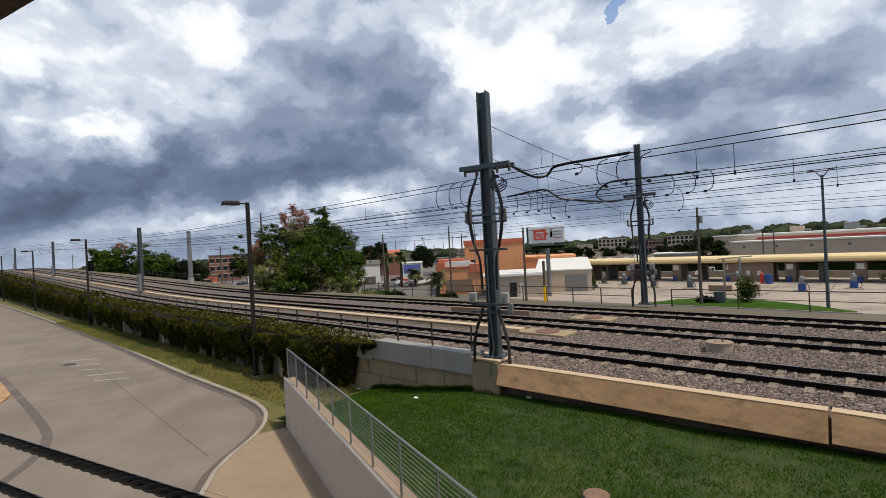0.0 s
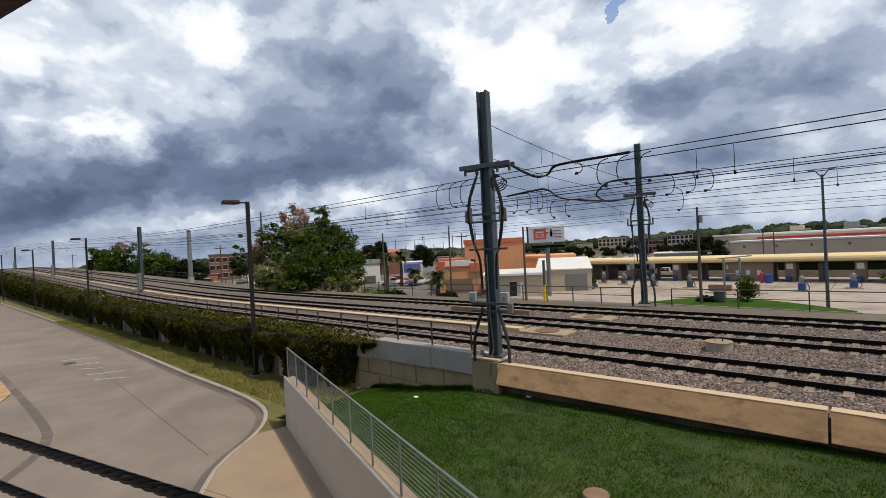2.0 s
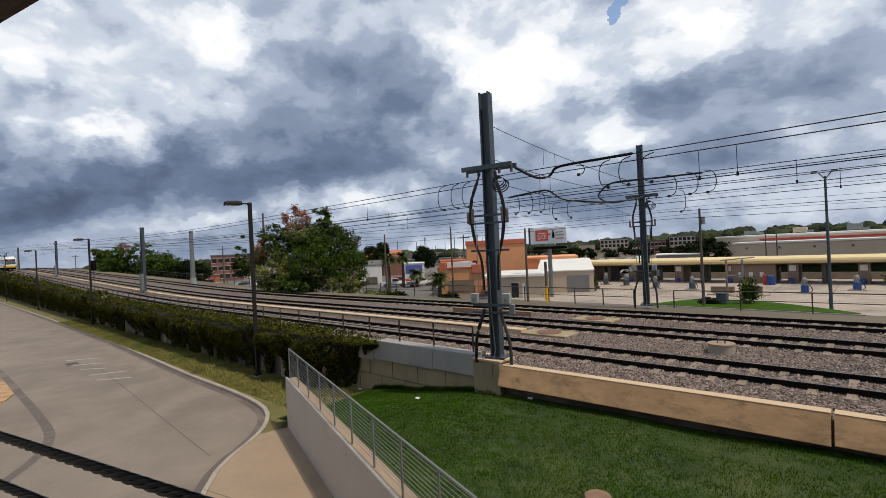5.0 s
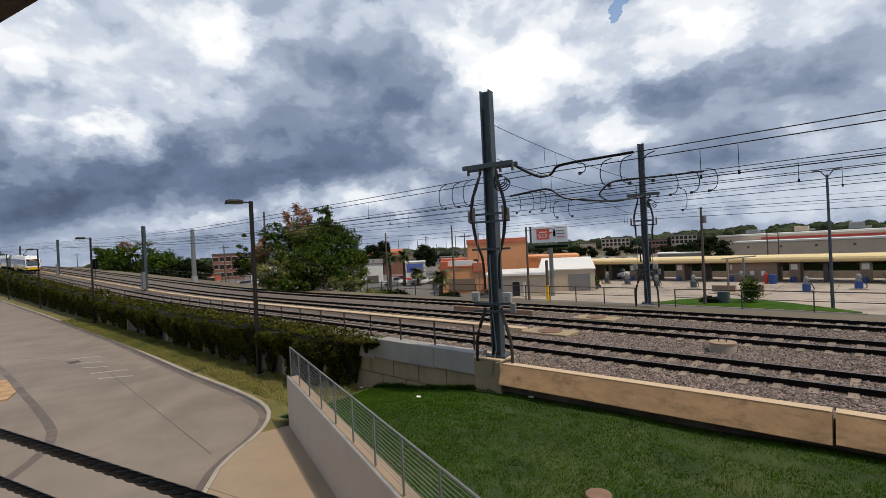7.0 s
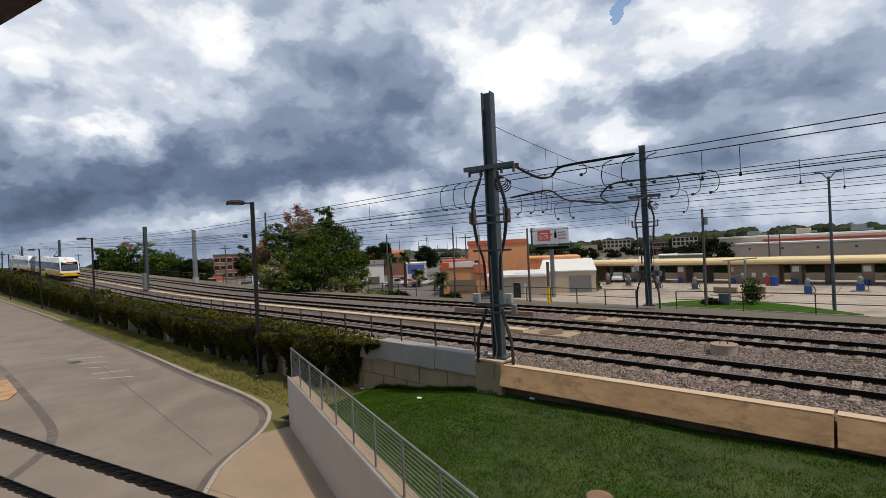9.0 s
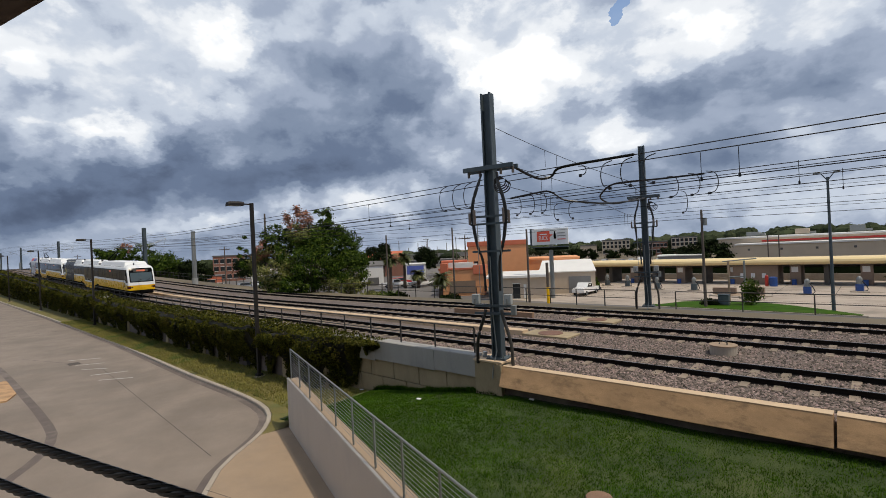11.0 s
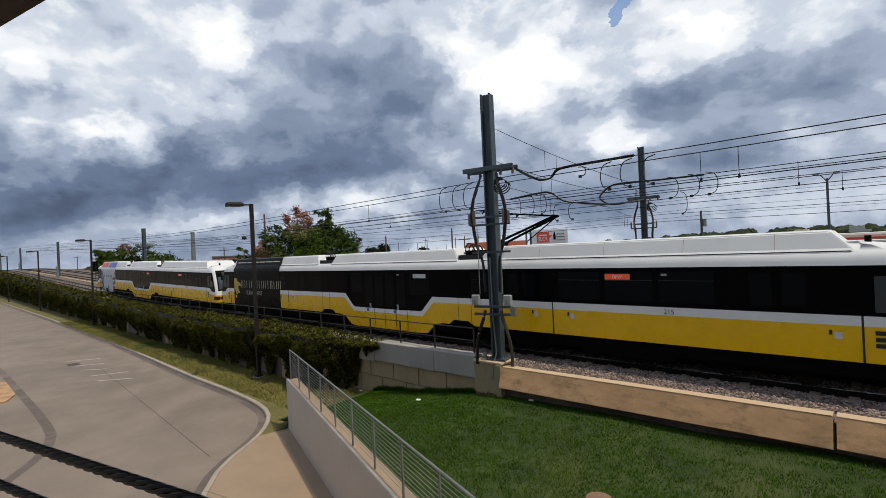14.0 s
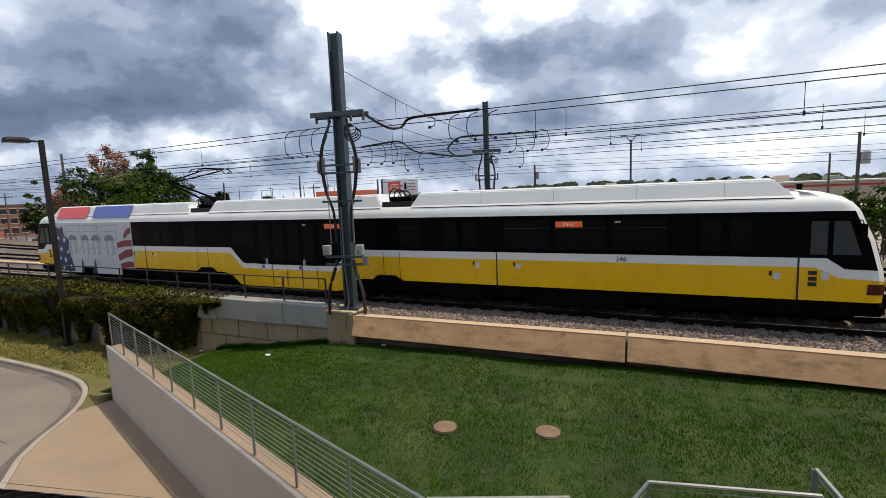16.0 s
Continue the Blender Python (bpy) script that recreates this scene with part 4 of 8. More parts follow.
def half_outline(level):
    """Points (x, y, z) from the car's middle to the tip of its nose, near side, at one level; level(x) gives the height."""
    out = []
    for x in HALF_X:
        z = level(x)
        out.append((x, side_y(z), z))
    for f in CAB_X:
        x = 17.04 + 1.5 * f
        z = level(x)
        xn = nose_x(z) - 0.36
        out.append((17.04 + (xn - 17.04) * f, side_y(z), z))
    z = level(18.9)
    w, xn = side_y(z), nose_x(z)
    for fy, dx in ((0.985, 0.22), (0.94, 0.12), (0.86, 0.075), (0.6, 0.035), (0.3, 0.01), (0.0, 0.0)):
        out.append((xn - dx, w * fy, z))
    return out


def shell_rows(levels):
    """Full rings, one for each level, running round the car."""
    rows = []
    for lv in levels:
        h = half_outline(lv)
        front_near = [(x, -y, z) for x, y, z in h]
        front_far = [(x, y, z) for x, y, z in h[:-1]][::-1]
        ring = front_near + front_far
        back = [(-x, y, z) for x, y, z in h[1:]]
        back_far = back
        back_near = [(-x, -y, z) for x, y, z in h[1:-1]][::-1]
        rows.append(ring + back_far + back_near)
    return rows


def band(levels, keep=None, cap=False):
    rows = shell_rows(levels)
    bm = bmesh.new()
    vr = [[bm.verts.new(p) for p in r] for r in rows]
    n = len(rows[0])
    for a, b, pa in zip(vr, vr[1:], rows):
        for k in range(n):
            k2 = (k + 1) % n
            mid = (Vector(pa[k]) + Vector(pa[k2])) / 2
            if keep is None or keep(mid):
                bm.faces.new((a[k], a[k2], b[k2], b[k]))
    if cap:
        bm.faces.new(vr[-1])
    bmesh.ops.remove_doubles(bm, verts=bm.verts[:], dist=0.0005)
    loose = [v for v in bm.verts if not v.link_faces]
    bmesh.ops.delete(bm, geom=loose, context="VERTS")
    bmesh.ops.recalc_face_normals(bm, faces=bm.faces[:])
    return bm


def const(z):
    return lambda x: z


def sym(table, dz=0.0):
    return lambda x: interp(abs(x), table) + dz


def plate(x0, x1, z0, z1, out=0.006, side=-1, slope=0.0):
    """A thin panel on the car's side."""
    y = side * (1.345 + out)
    bm = bmesh.new()
    lo, hi = min(side * 1.338, y), max(side * 1.338, y)
    add_box(bm, x0, x1, lo, hi, z0, z1)
    return bm


def text_mesh(name, body, size, mat, parent, m, label=""):
    cu = bpy.data.curves.new(name, "FONT")
    cu.body, cu.size, cu.extrude = body, size, 0.002
    cu.align_x = "CENTER"
    tmp = bpy.data.objects.new(name, cu)
    me = bpy.data.meshes.new_from_object(tmp)
    bpy.data.objects.remove(tmp)
    bpy.data.curves.remove(cu)
    me.materials.append(mat)
    ob = new(name, me)
    ob.parent = parent
    ob.matrix_basis = m
    if label:
        ob["label"] = label
    return ob


def bogie(car, x):
    b = part("bogie", box(-1.35, 1.35, -1.12, 1.12, 0.32, 0.62, 0.05), M["black"], car, "dark bogie frame under the floor")
    b.location = (x, 0, 0)
    for dx in (-0.95, 0.95):
        for sy in (-0.7175, 0.7175):
            w = tube([(dx, sy - 0.065, 0.355), (dx, sy + 0.065, 0.355)], 0.35, 18)
            part("wheel", w, M["rail_steel"], b)
    for sy in (-1.14, 1.14):
        part("side_frame", box(-1.3, 1.3, sy - 0.06, sy + 0.06, 0.40, 0.58, 0.03), M["black"], b)


def pantograph(car, x, z0, top):
    """A raised arm that folds outwards over the roof housing, head above its foot."""
    s = 1 if x > 0 else -1
    p = part("pantograph", box(x - 0.75, x + 0.75, -0.65, 0.65, z0, z0 + 0.07, 0.01), M["black"], car, "raised single-arm pantograph")
    foot, knee, head = x + 0.72 * s, (x + 3.35 * s, z0 + 1.30), x + 0.35 * s
    part("foot_bracket", box(foot - 0.16, foot + 0.16, -0.35, 0.35, z0 + 0.05, z0 + 0.42, 0.03), M["black"], p)
    for y in (-0.30, 0.30):
        part("lower_arm", tube([(foot, y * 1.2, z0 + 0.38), (knee[0], y * 0.4, knee[1])], 0.05, 8), M["black"], p)
        part("upper_arm", tube([(knee[0], y * 0.4, knee[1]), (x + 1.9 * s, y * 1.1, top - 0.34), (head, y * 1.6, top - 0.12)], 0.032, 6), M["black"], p)
    part("link", tube([(foot + 1.3 * s, 0, z0 + 0.40), (knee[0] - 0.1 * s, 0, knee[1] - 0.1)], 0.022, 6), M["black"], p)
    part("rod", tube([(knee[0], 0, knee[1] + 0.02), (head, 0, top - 0.38)], 0.012, 6), M["black"], p)
    for dx in (-0.25, 0.25):
        q = head + dx
        part("contact_strip", tube([(q, -0.98, top - 0.22), (q, -0.82, top - 0.06), (q, -0.5, top - 0.015), (q, 0.5, top - 0.015), (q, 0.82, top - 0.06), (q, 0.98, top - 0.22)], 0.024, 6), M["black"], p)
    for y in (-0.5, 0.5):
        part("head_frame", tube([(head - 0.25, y, top - 0.06), (head + 0.25, y, top - 0.06)], 0.018, 6), M["black"], p)
        part("insulator", tube([(x - 0.5, y, z0 - 0.2), (x - 0.5, y, z0)], 0.06, 8), M["insulator"], p)


def fairing(x0, x1, taper0, taper1):
    """A roof housing with leaning sides and sloped ends."""
    bm = bmesh.new()
    prof = [(-1.215, 3.455), (-1.16, 3.52), (-1.02, 3.93), (-0.9, 3.98), (0.9, 3.98), (1.02, 3.93), (1.16, 3.52), (1.215, 3.455)]
    rings = []
    for x, t in ((x0, 1), (x1, -1)):
        tp = taper0 if t > 0 else taper1
        ring = [bm.verts.new((x + t * tp * (z - 3.455) / 0.525, y, z)) for y, z in prof]
        rings.append(ring)
    a, b = rings
    n = len(prof)
    for k in range(n - 1):
        bm.faces.new((a[k], a[k + 1], b[k + 1], b[k]))
    bm.faces.new(a)
    bm.faces.new(b)
    bmesh.ops.recalc_face_normals(bm, faces=bm.faces[:])
    bmesh.ops.bevel(bm, geom=[e for e in bm.edges if e.calc_face_angle(0) > 0.5], offset=0.03, segments=2, affect="EDGES")
    return bm


def car_nose(car, s, lit):
    """Front of a cab at the end s (+1 or -1)."""
    def F(bm):
        if s < 0:
            bmesh.ops.rotate(bm, verts=bm.verts[:], cent=(0, 0, 0), matrix=Matrix.Rotation(math.pi, 3, "Z"))
        return bm

    def curved(z0, z1, w0, w1, off, nz=8, ny=12):
        bm = bmesh.new()
        grid = []
        for i in range(nz + 1):
            z = z0 + (z1 - z0) * i / nz
            w = w0 + (w1 - w0) * i / nz
            row = []
            for j in range(ny + 1):
                f = -1 + 2 * j / ny
                y = w * f
                fy = abs(y) / side_y(z)
                dx = interp(fy, ((0, 0), (0.3, 0.01), (0.6, 0.035), (0.86, 0.075), (0.94, 0.12), (0.985, 0.22)))
                row.append(bm.verts.new((nose_x(z) - dx + off, y, z)))
            grid.append(row)
        for a, b in zip(grid, grid[1:]):
            for j in range(ny):
                bm.faces.new((a[j], a[j + 1], b[j + 1], b[j]))
        bmesh.ops.recalc_face_normals(bm, faces=bm.faces[:])
        return F(bm)

    ws = part("windscreen_surround", curved(1.72, 3.26, 1.16, 1.13, 0.012), M["black_band"], car, "black surround of the front window")
    part("windscreen", curved(1.82, 2.78, 1.06, 1.05, 0.022), M["windscreen"], ws, "sloping tinted front window")
    sg = part("sign_box", curved(2.86, 3.16, 0.72, 0.70, 0.026, 3, 8), M["seam"], ws, "dark destination sign")
    part("lettering", curved(2.92, 3.09, 0.42, 0.42, 0.030, 2, 8), M["sign_orange"], sg)
    for y in (-0.45, 0.35):
        part("wiper", F(tube([(nose_x(1.78) + 0.03, y, 1.80), (nose_x(2.05) + 0.03, y + 0.42, 2.05)], 0.018, 6)), M["black"], ws)
    # lamps let into the corners
    for y in (-1.0, 1.0):
        bm = bmesh.new()
        pts = []
        for z in (1.04, 1.30):
            row = []
            for fy, dx in ((0.80, 0.06), (0.86, 0.072), (0.94, 0.115), (0.985, 0.212), (1.0, 0.36), (1.0, 0.46)):
                row.append(bm.verts.new((nose_x(z) - dx + 0.012, math.copysign(side_y(z) * fy + 0.012, y), z)))
            pts.append(row)
        for j in range(5):
            bm.faces.new((pts[0][j], pts[0][j + 1], pts[1][j + 1], pts[1][j]))
        bmesh.ops.recalc_face_normals(bm, faces=bm.faces[:])
        lamp = part("lamp_cluster", F(bm), M["lens_red"], car, "dark red lamp cluster at the corner")
        for k in range(2):
            yy = y * (0.93 + 0.0 * k)
            bm = tube([(nose_x(1.17) - 0.10, y * (0.98 + 0.16 * k), 1.17), (nose_x(1.17) - 0.045 - 0.05 * k, y * (0.98 + 0.16 * k), 1.17)], 0.085, 12)
            part("headlamp", F(bm), M["lens_white"] if lit and k == 1 else M["window_dark"], lamp)
    part("number_plate", curved(0.92, 1.30, 0.62, 0.60, 0.012, 3, 8), M["yellow"], car)
    # coupler and pilot
    part("bumper", F(box(18.2, 18.92, -1.12, 1.12, 0.42, 0.80, 0.1)), M["black"], car, "black bumper below the cab")
    cp = part("coupler", F(box(18.7, 19.22, -0.17, 0.17, 0.48, 0.74, 0.04)), M["black"], car)
    part("coupler_head", F(box(18.98, 19.2, -0.28, 0.28, 0.42, 0.80, 0.05)), M["black"], cp)
    # cab side windows and mirrors
    for y in (-1, 1):
        bm = bmesh.new()
        for x0, x1, x2, x3 in ((17.28, 17.62, 17.62, 17.28), (17.74, 18.30, 18.04, 17.74)):
            add_prism_side(bm, [(x0, 2.02), (x1, 2.02), (x2, 2.86), (x3, 2.86)], y, 1.352)
        part("cab_window", F(bm), M["cab_glass"], car, "cab side window")
        mr = part("mirror", F(box(18.22, 18.36, y * 1.44 - 0.05, y * 1.44 + 0.05, 2.50, 2.80, 0.03)), M["black"], car)
        part("mirror_arm", F(tube([(18.0, y * 1.33, 2.92), (18.26, y * 1.44, 2.88), (18.28, y * 1.44, 2.78)], 0.016, 6)), M["black"], mr)
    part("horn", F(tube([(17.2, -0.35, 3.62), (17.2, -0.35, 3.80)], 0.07, 10)), M["black"], car)


def add_prism_side(bm, pts, side, y, t=0.006):
    a = [bm.verts.new((x, side * (y - t), z)) for x, z in pts]
    b = [bm.verts.new((x, side * y, z)) for x, z in pts]
    n = len(pts)
    for k in range(n):
        bm.faces.new((a[k], a[(k + 1) % n], b[(k + 1) % n], b[k]))
    bm.faces.new(a[::-1])
    bm.faces.new(b)
    bmesh.ops.recalc_face_normals(bm, faces=bm.faces[:])
    return bm


def build_car(label, number, wrap, panto_x, lit):
    car = thing("light_rail_car", label, "train", group="cars of the train")
    part("skirt", band([sym(SKIRT), sym(BELT_LO)]), M["yellow"], car, "glossy yellow lower body", smooth=False)
    part("belt", band([sym(BELT_LO), sym(BELT_HI)]), M["white"], car, "white belt stripe that dips at the doors")
    side = lambda p: abs(p.y) > 1.30 and abs(p.x) < 18.76 - 0.40 * (p.z - 1.6)
    low, top = sym(BELT_HI), const(3.11)
    lv = [low, lambda x: low(x) * 0.5 + 1.555, top]
    part("window_band", band(lv, side), M["black_band"], car, "continuous black glazed window band")
    for s in (-1, 1):
        part("cab_shell", band(lv, lambda p: not side(p) and p.x * s > 0), M["white"], car, "white moulded cab end")
    part("roof", band([const(3.11), const(3.2), const(3.30), const(3.45), const(3.58), const(3.66)], None, True), M["roof_white"], car, "white curved roof", smooth=True)
    # a dark core closes the body from below
    part("underframe", box(-18.3, 18.3, -1.22, 1.22, 0.42, 0.9, 0.05), M["black"], car, "black underframe")
    for x0, x1 in ((-13, -9.8), (-8.6, -6.6), (6.6, 8.6), (9.8, 13)):
        part("equipment_box", box(x0 + 0.1, x1 - 0.1, -1.24, 1.24, 0.24, 0.80, 0.06), M["black"], car)
    for x in (-15.0, -4.7, 4.7, 15.0):
        bogie(car, x)
    for s in (-1, 1):
        part("bellows", box(s * 4.7 - 0.035, s * 4.7 + 0.035, -1.352, 1.352, 1.95, 3.10, 0.02), M["black_band"], car, "black folding joint between body sections")
        for y in (-1, 1):
            wedge = add_prism_side(bmesh.new(), [(s * 4.05, 0.80), (s * 5.5, 0.80), (s * 5.1, 1.02), (s * 4.35, 1.02)], y, 1.352)
            part("wheel_arch", wedge, M["black"], car, "black cut-out above the joint bogie")
        # roof gap with gear
        part("roof_well", box(s * 5.15 - 0.6, s * 5.15 + 0.6, -1.12, 1.12, 3.40, 3.68), M["seam"], car)
        part("roof_gear", box(s * 5.15 - 0.5, s * 5.15 + 0.45, -0.8, 0.8, 3.66, 3.86, 0.05), M["black"], car, "dark roof equipment")
        for j in range(3):
            x = s * 5.15 - 0.35 + 0.2 * j
            part("roof_cable", tube(smooth_path([(x - 0.12, -0.75, 3.7), (x - 0.10, -0.8, 3.98), (x + 0.1, -0.8, 4.16 - 0.05 * j), (x + 0.32, -0.8, 4.0), (x + 0.40, -0.75, 3.7)], 3), 0.03, 6), M["cable"], car)
        part("fairing", fairing(s * 5.72 if s > 0 else -16.98, 16.98 if s > 0 else -5.72, 0.35 if s > 0 else 0.5, 0.5 if s > 0 else 0.35), M["roof_white"], car, "white roof housing")
        car_nose(car, s, lit and s > 0)
        # body seams
        for x in (4.62, 5.3):
            for y in (-1, 1):
                part("panel_seam", plate(s * x - 0.008, s * x + 0.008, 0.86, 1.93, 0.003, y), M["seam"], car)
        for x in (8.97, 17.05):
            for y in (-1, 1):
                part("panel_seam", plate(s * x - 0.022, s * x + 0.022, 0.84, 1.93, 0.004, y), M["seam"], car)
        for x in (8.4, 10.8, 13.2, 15.4):
            for y in (-1, 1):
                bm = bmesh.new()
                add_slant(bm, s * x - 0.006, s * x + 0.006, y, 3.52, 3.93, 0.004)
                part("fairing_seam", bm, M["grey_print"], car)
    part("fairing", fairing(-4.58, 4.58, 0.35, 0.35), M["roof_white"], car, "white roof housing")
    for y in (-1, 1):
        bm = bmesh.new()
        for a, b in ((-16.9, -5.8), (-4.5, 4.5), (5.8, 16.9)):
            add_box(bm, a, b, y * 1.225 - 0.004, y * 1.225 + 0.004, 3.44, 3.462)
        part("roof_seam", bm, M["seam"], car)
        # glazing: side windows and sliding door leaves, dark and glossy
        for s in (-1, 1):
            for x0, x1 in ((5.3, 6.25), (9.2, 10.75), (10.85, 12.4), (12.5, 14.05)):
                a, b = sorted((s * x0, s * x1))
                w = part("window", plate(a + 0.04, b - 0.04, 2.06, 2.98, 0.005, y), M["glass"], car, "dark tinted window")
                part("vent_bar", plate(a + 0.04, b - 0.04, 2.71, 2.725, 0.008, y), M["seam"], w)
            for x0 in (7.0, 7.7, 14.75, 15.45):
                a, b = sorted((s * x0, s * (x0 + 0.66)))
                d = part("door_leaf", plate(a, b, 1.96, 3.06, 0.004, y), M["black_band"], car)
                part("door_glass", plate(a + 0.09, b - 0.09, 2.1, 2.95, 0.008, y), M["glass"], d)
        for x0 in (-1.55, -0.78, 0.02, 0.79):
            d = part("door_leaf", plate(x0, x0 + 0.74, 0.50, 3.06, 0.003, y), M["black_band"], car, "low-floor door leaf")
            part("door_panel", plate(x0 + 0.01, x0 + 0.73, 0.34, 1.05, 0.007, y), M["yellow"], d)
            part("door_strip", plate(x0 + 0.01, x0 + 0.73, 1.06, 1.26, 0.007, y), M["white"], d)
            part("door_glass", plate(x0 + 0.09, x0 + 0.65, 1.40, 2.95, 0.008, y), M["glass"], d)
        for x0 in (-3.0, 1.75):
            part("window", plate(x0, x0 + 1.25, 2.0, 2.98, 0.005, y), M["glass"], car, "dark tinted window")
        m = Matrix.Translation((0, y * 1.356, 0)) @ (Matrix.Rotation(radians(90), 4, "X") if y < 0 else Matrix.Rotation(radians(180), 4, "Z") @ Matrix.Rotation(radians(90), 4, "X"))
        text_mesh("fleet_number", number, 0.20, M["rail_paint"], car, Matrix.Translation((y * -12.8 if y < 0 else -12.8, 0, 1.735)) @ m)
        # destination signs in the windows
        for x in (11.3, 2.4):
            sg = part("side_sign", plate(x - 0.40, x + 0.40, 2.74, 2.92, 0.010, y), M["sign_orange"] if x > 5 or wrap != "black" else M["light_print"], car, "lit destination sign" if x > 5 or wrap != "black" else "pale blank destination sign")
            text_mesh("lettering", "DFW", 0.15, M["paper"], sg, Matrix.Translation((x, y * 0.004, 2.775)) @ m)
        for x, z in ((8.3, 1.50), (9.7, 1.50), (16.6, 1.45), (-8.3, 1.50), (-9.7, 1.50)):
            lb = part("label_plate", plate(x - 0.07, x + 0.08, z - 0.09, z + 0.08, 0.004, y), M["light_print"], car)
            part("latch", plate(x - 0.17, x - 0.11, z, z + 0.12, 0.012, y), M["seam"], lb)
        for x in (17.35, -17.35):
            for z in (1.55, 1.40, 1.26):
                part("warning_light", plate(x - 0.09, x + 0.09, z - 0.05, z + 0.05, 0.008, y), M["seam"], car)
            part("decal", plate(x + (0.18 if x > 0 else -0.34), x + (0.34 if x > 0 else -0.18), 1.38, 1.58, 0.004, y), M["light_print"], car)
        for x in (12.7, -12.7, 1.0):
            part("marker_lamp", plate(x - 0.08, x + 0.08, 2.86, 2.92, 0.012, y), M["white_box"], car)
        for x in (-1.1, 0.9):
            pl = part("door_label", plate(x - 0.3, x - 0.12, 1.09, 1.24, 0.010, y), M["blue_print"], car)
            part("door_camera", plate(x - 0.05, x + 0.07, 1.28, 1.50, 0.02, y), M["white_box"], pl)
    pantograph(car, panto_x, 3.72, 5.52)
    if wrap == "black":
        for y in (-1, 1):
            w = part("advert_wrap", plate(-16.46, -9.95, 0.80, 3.12, 0.014, y), M["ad_black"], car, "black advertising film on the rear body")
            bm = bmesh.new()
            add_prism_roof(bm, -16.46, -9.95, y)
            part("roof_wrap", bm, M["ad_black"], w)
            top = bmesh.new()
            for i, (a, b) in enumerate(((-16.2, -14.9), (-14.75, -13.9), (-13.8, -13.0), (-12.9, -12.2), (-12.1, -11.2), (-11.1, -10.2))):
                add_slant(top, a, b, y, 3.68, 3.75, 0.02)
            part("small_print", top, M["grey_print"], w, "row of small pale print")
            # wordmark as rows of plain upright bars, the emblem as a plain blot
            x = -15.3
            for i, (n, gap) in enumerate(((2, 0.24), (2, 0.30), (2, 0.32), (0, 0.12), (1, 0.30), (2, 0.30), (3, 0.24), (0, 0.12), (1, 0.28), (1, 0.12), (2, 0.26), (3, 0.24))):
                for j in range(n):
                    part("wordmark_bar", plate(x, x + 0.06, 2.0, 2.5, 0.020, y), M["grey_print"], w)
                    x += gap
                x += 0.06
            bm = bmesh.new()
            add_prism_side(bm, [(-16.40, 2.62), (-16.05, 2.68), (-15.85, 2.44), (-15.45, 2.30), (-15.3, 2.12), (-15.75, 2.13), (-15.80, 1.96), (-15.55, 1.66), (-15.75, 1.60), (-15.98, 1.78), (-15.92, 1.54), (-16.10, 1.54), (-16.25, 1.82), (-16.40, 1.98)], y, 1.366)
            part("gold_blot", bm, M["gold"], w, "flat gold emblem")
            text_mesh("lettering", "CLIENTS FIRST", 0.37, M["grey_print"], w, Matrix.Translation((-13.45, y * 0.014, 1.55)) @ m_side(y))
            bm = bmesh.new()
            add_prism_side(bm, [(-16.28, 1.38), (-16.14, 1.50), (-16.0, 1.38), (-16.14, 1.26)], y, 1.366)
            part("hazard_diamond", bm, M["yellow"], w)
    else:
        for y in (-1, 1):
            w = part("advert_wrap", plate(-16.5, -9.9, 0.80, 3.12, 0.014, y), M["light_print"], car, "pale printed mural film with monument and flag")
            for a, b in ((-16.5, -14.5), (-13.1, -11.0)):
                part("lower_film", plate(a, b, 0.44, 0.80, 0.014, y), M["light_print"], w)
            for a, b in ((-15.48, -14.19), (-13.97, -12.68), (-12.4, -11.1)):
                q = part("window_frame", plate(a, b, 1.75, 3.0, 0.018, y), M["grey_film"], w)
                part("pale_glass", plate(a + 0.05, b - 0.05, 1.80, 2.62, 0.022, y), M["light_print"], q)
                part("pale_glass", plate(a + 0.05, b - 0.05, 2.68, 2.95, 0.022, y), M["light_print"], q)
            # the printed monument: dark arches over pale columns
            for a, r in ((-14.97, 0.42), (-13.85, 0.34), (-12.9, 0.42), (-11.72, 0.44)):
                bm = bmesh.new()
                add_prism_side(bm, [(a + r * math.cos(k * math.pi / 10), 2.18 + 0.30 * math.sin(k * math.pi / 10)) for k in range(11)], y, 1.372)
                q = part("arch_print", bm, M["arch_print"], w)
                part("arch_shade", plate(a - r * 0.8, a + r * 0.8, 1.45, 2.16, 0.026, y), M["grey_film"], q)
                part("column_print", plate(a - 0.12, a + 0.12, 0.90, 2.12, 0.030, y), M["light_print"], q)
            for a, b in ((-14.45, -14.2), (-13.3, -13.05)):
                bm = bmesh.new()
                add_prism_side(bm, [(a, 0.46), (b, 0.46), (b - 0.05, 1.0), ((a + b) / 2, 1.25), (a + 0.05, 1.0)], y, 1.368)
                part("dark_figure_base", bm, M["navy"], w)
            bm = bmesh.new()
            add_prism_side(bm, [(-16.48, 2.95), (-16.1, 2.80), (-15.85, 2.95), (-15.75, 2.45), (-15.35, 2.2), (-15.45, 1.6), (-15.25, 1.1), (-15.05, 0.5), (-16.48, 0.5)], y, 1.374)
            q = part("navy_field", bm, M["navy"], w)
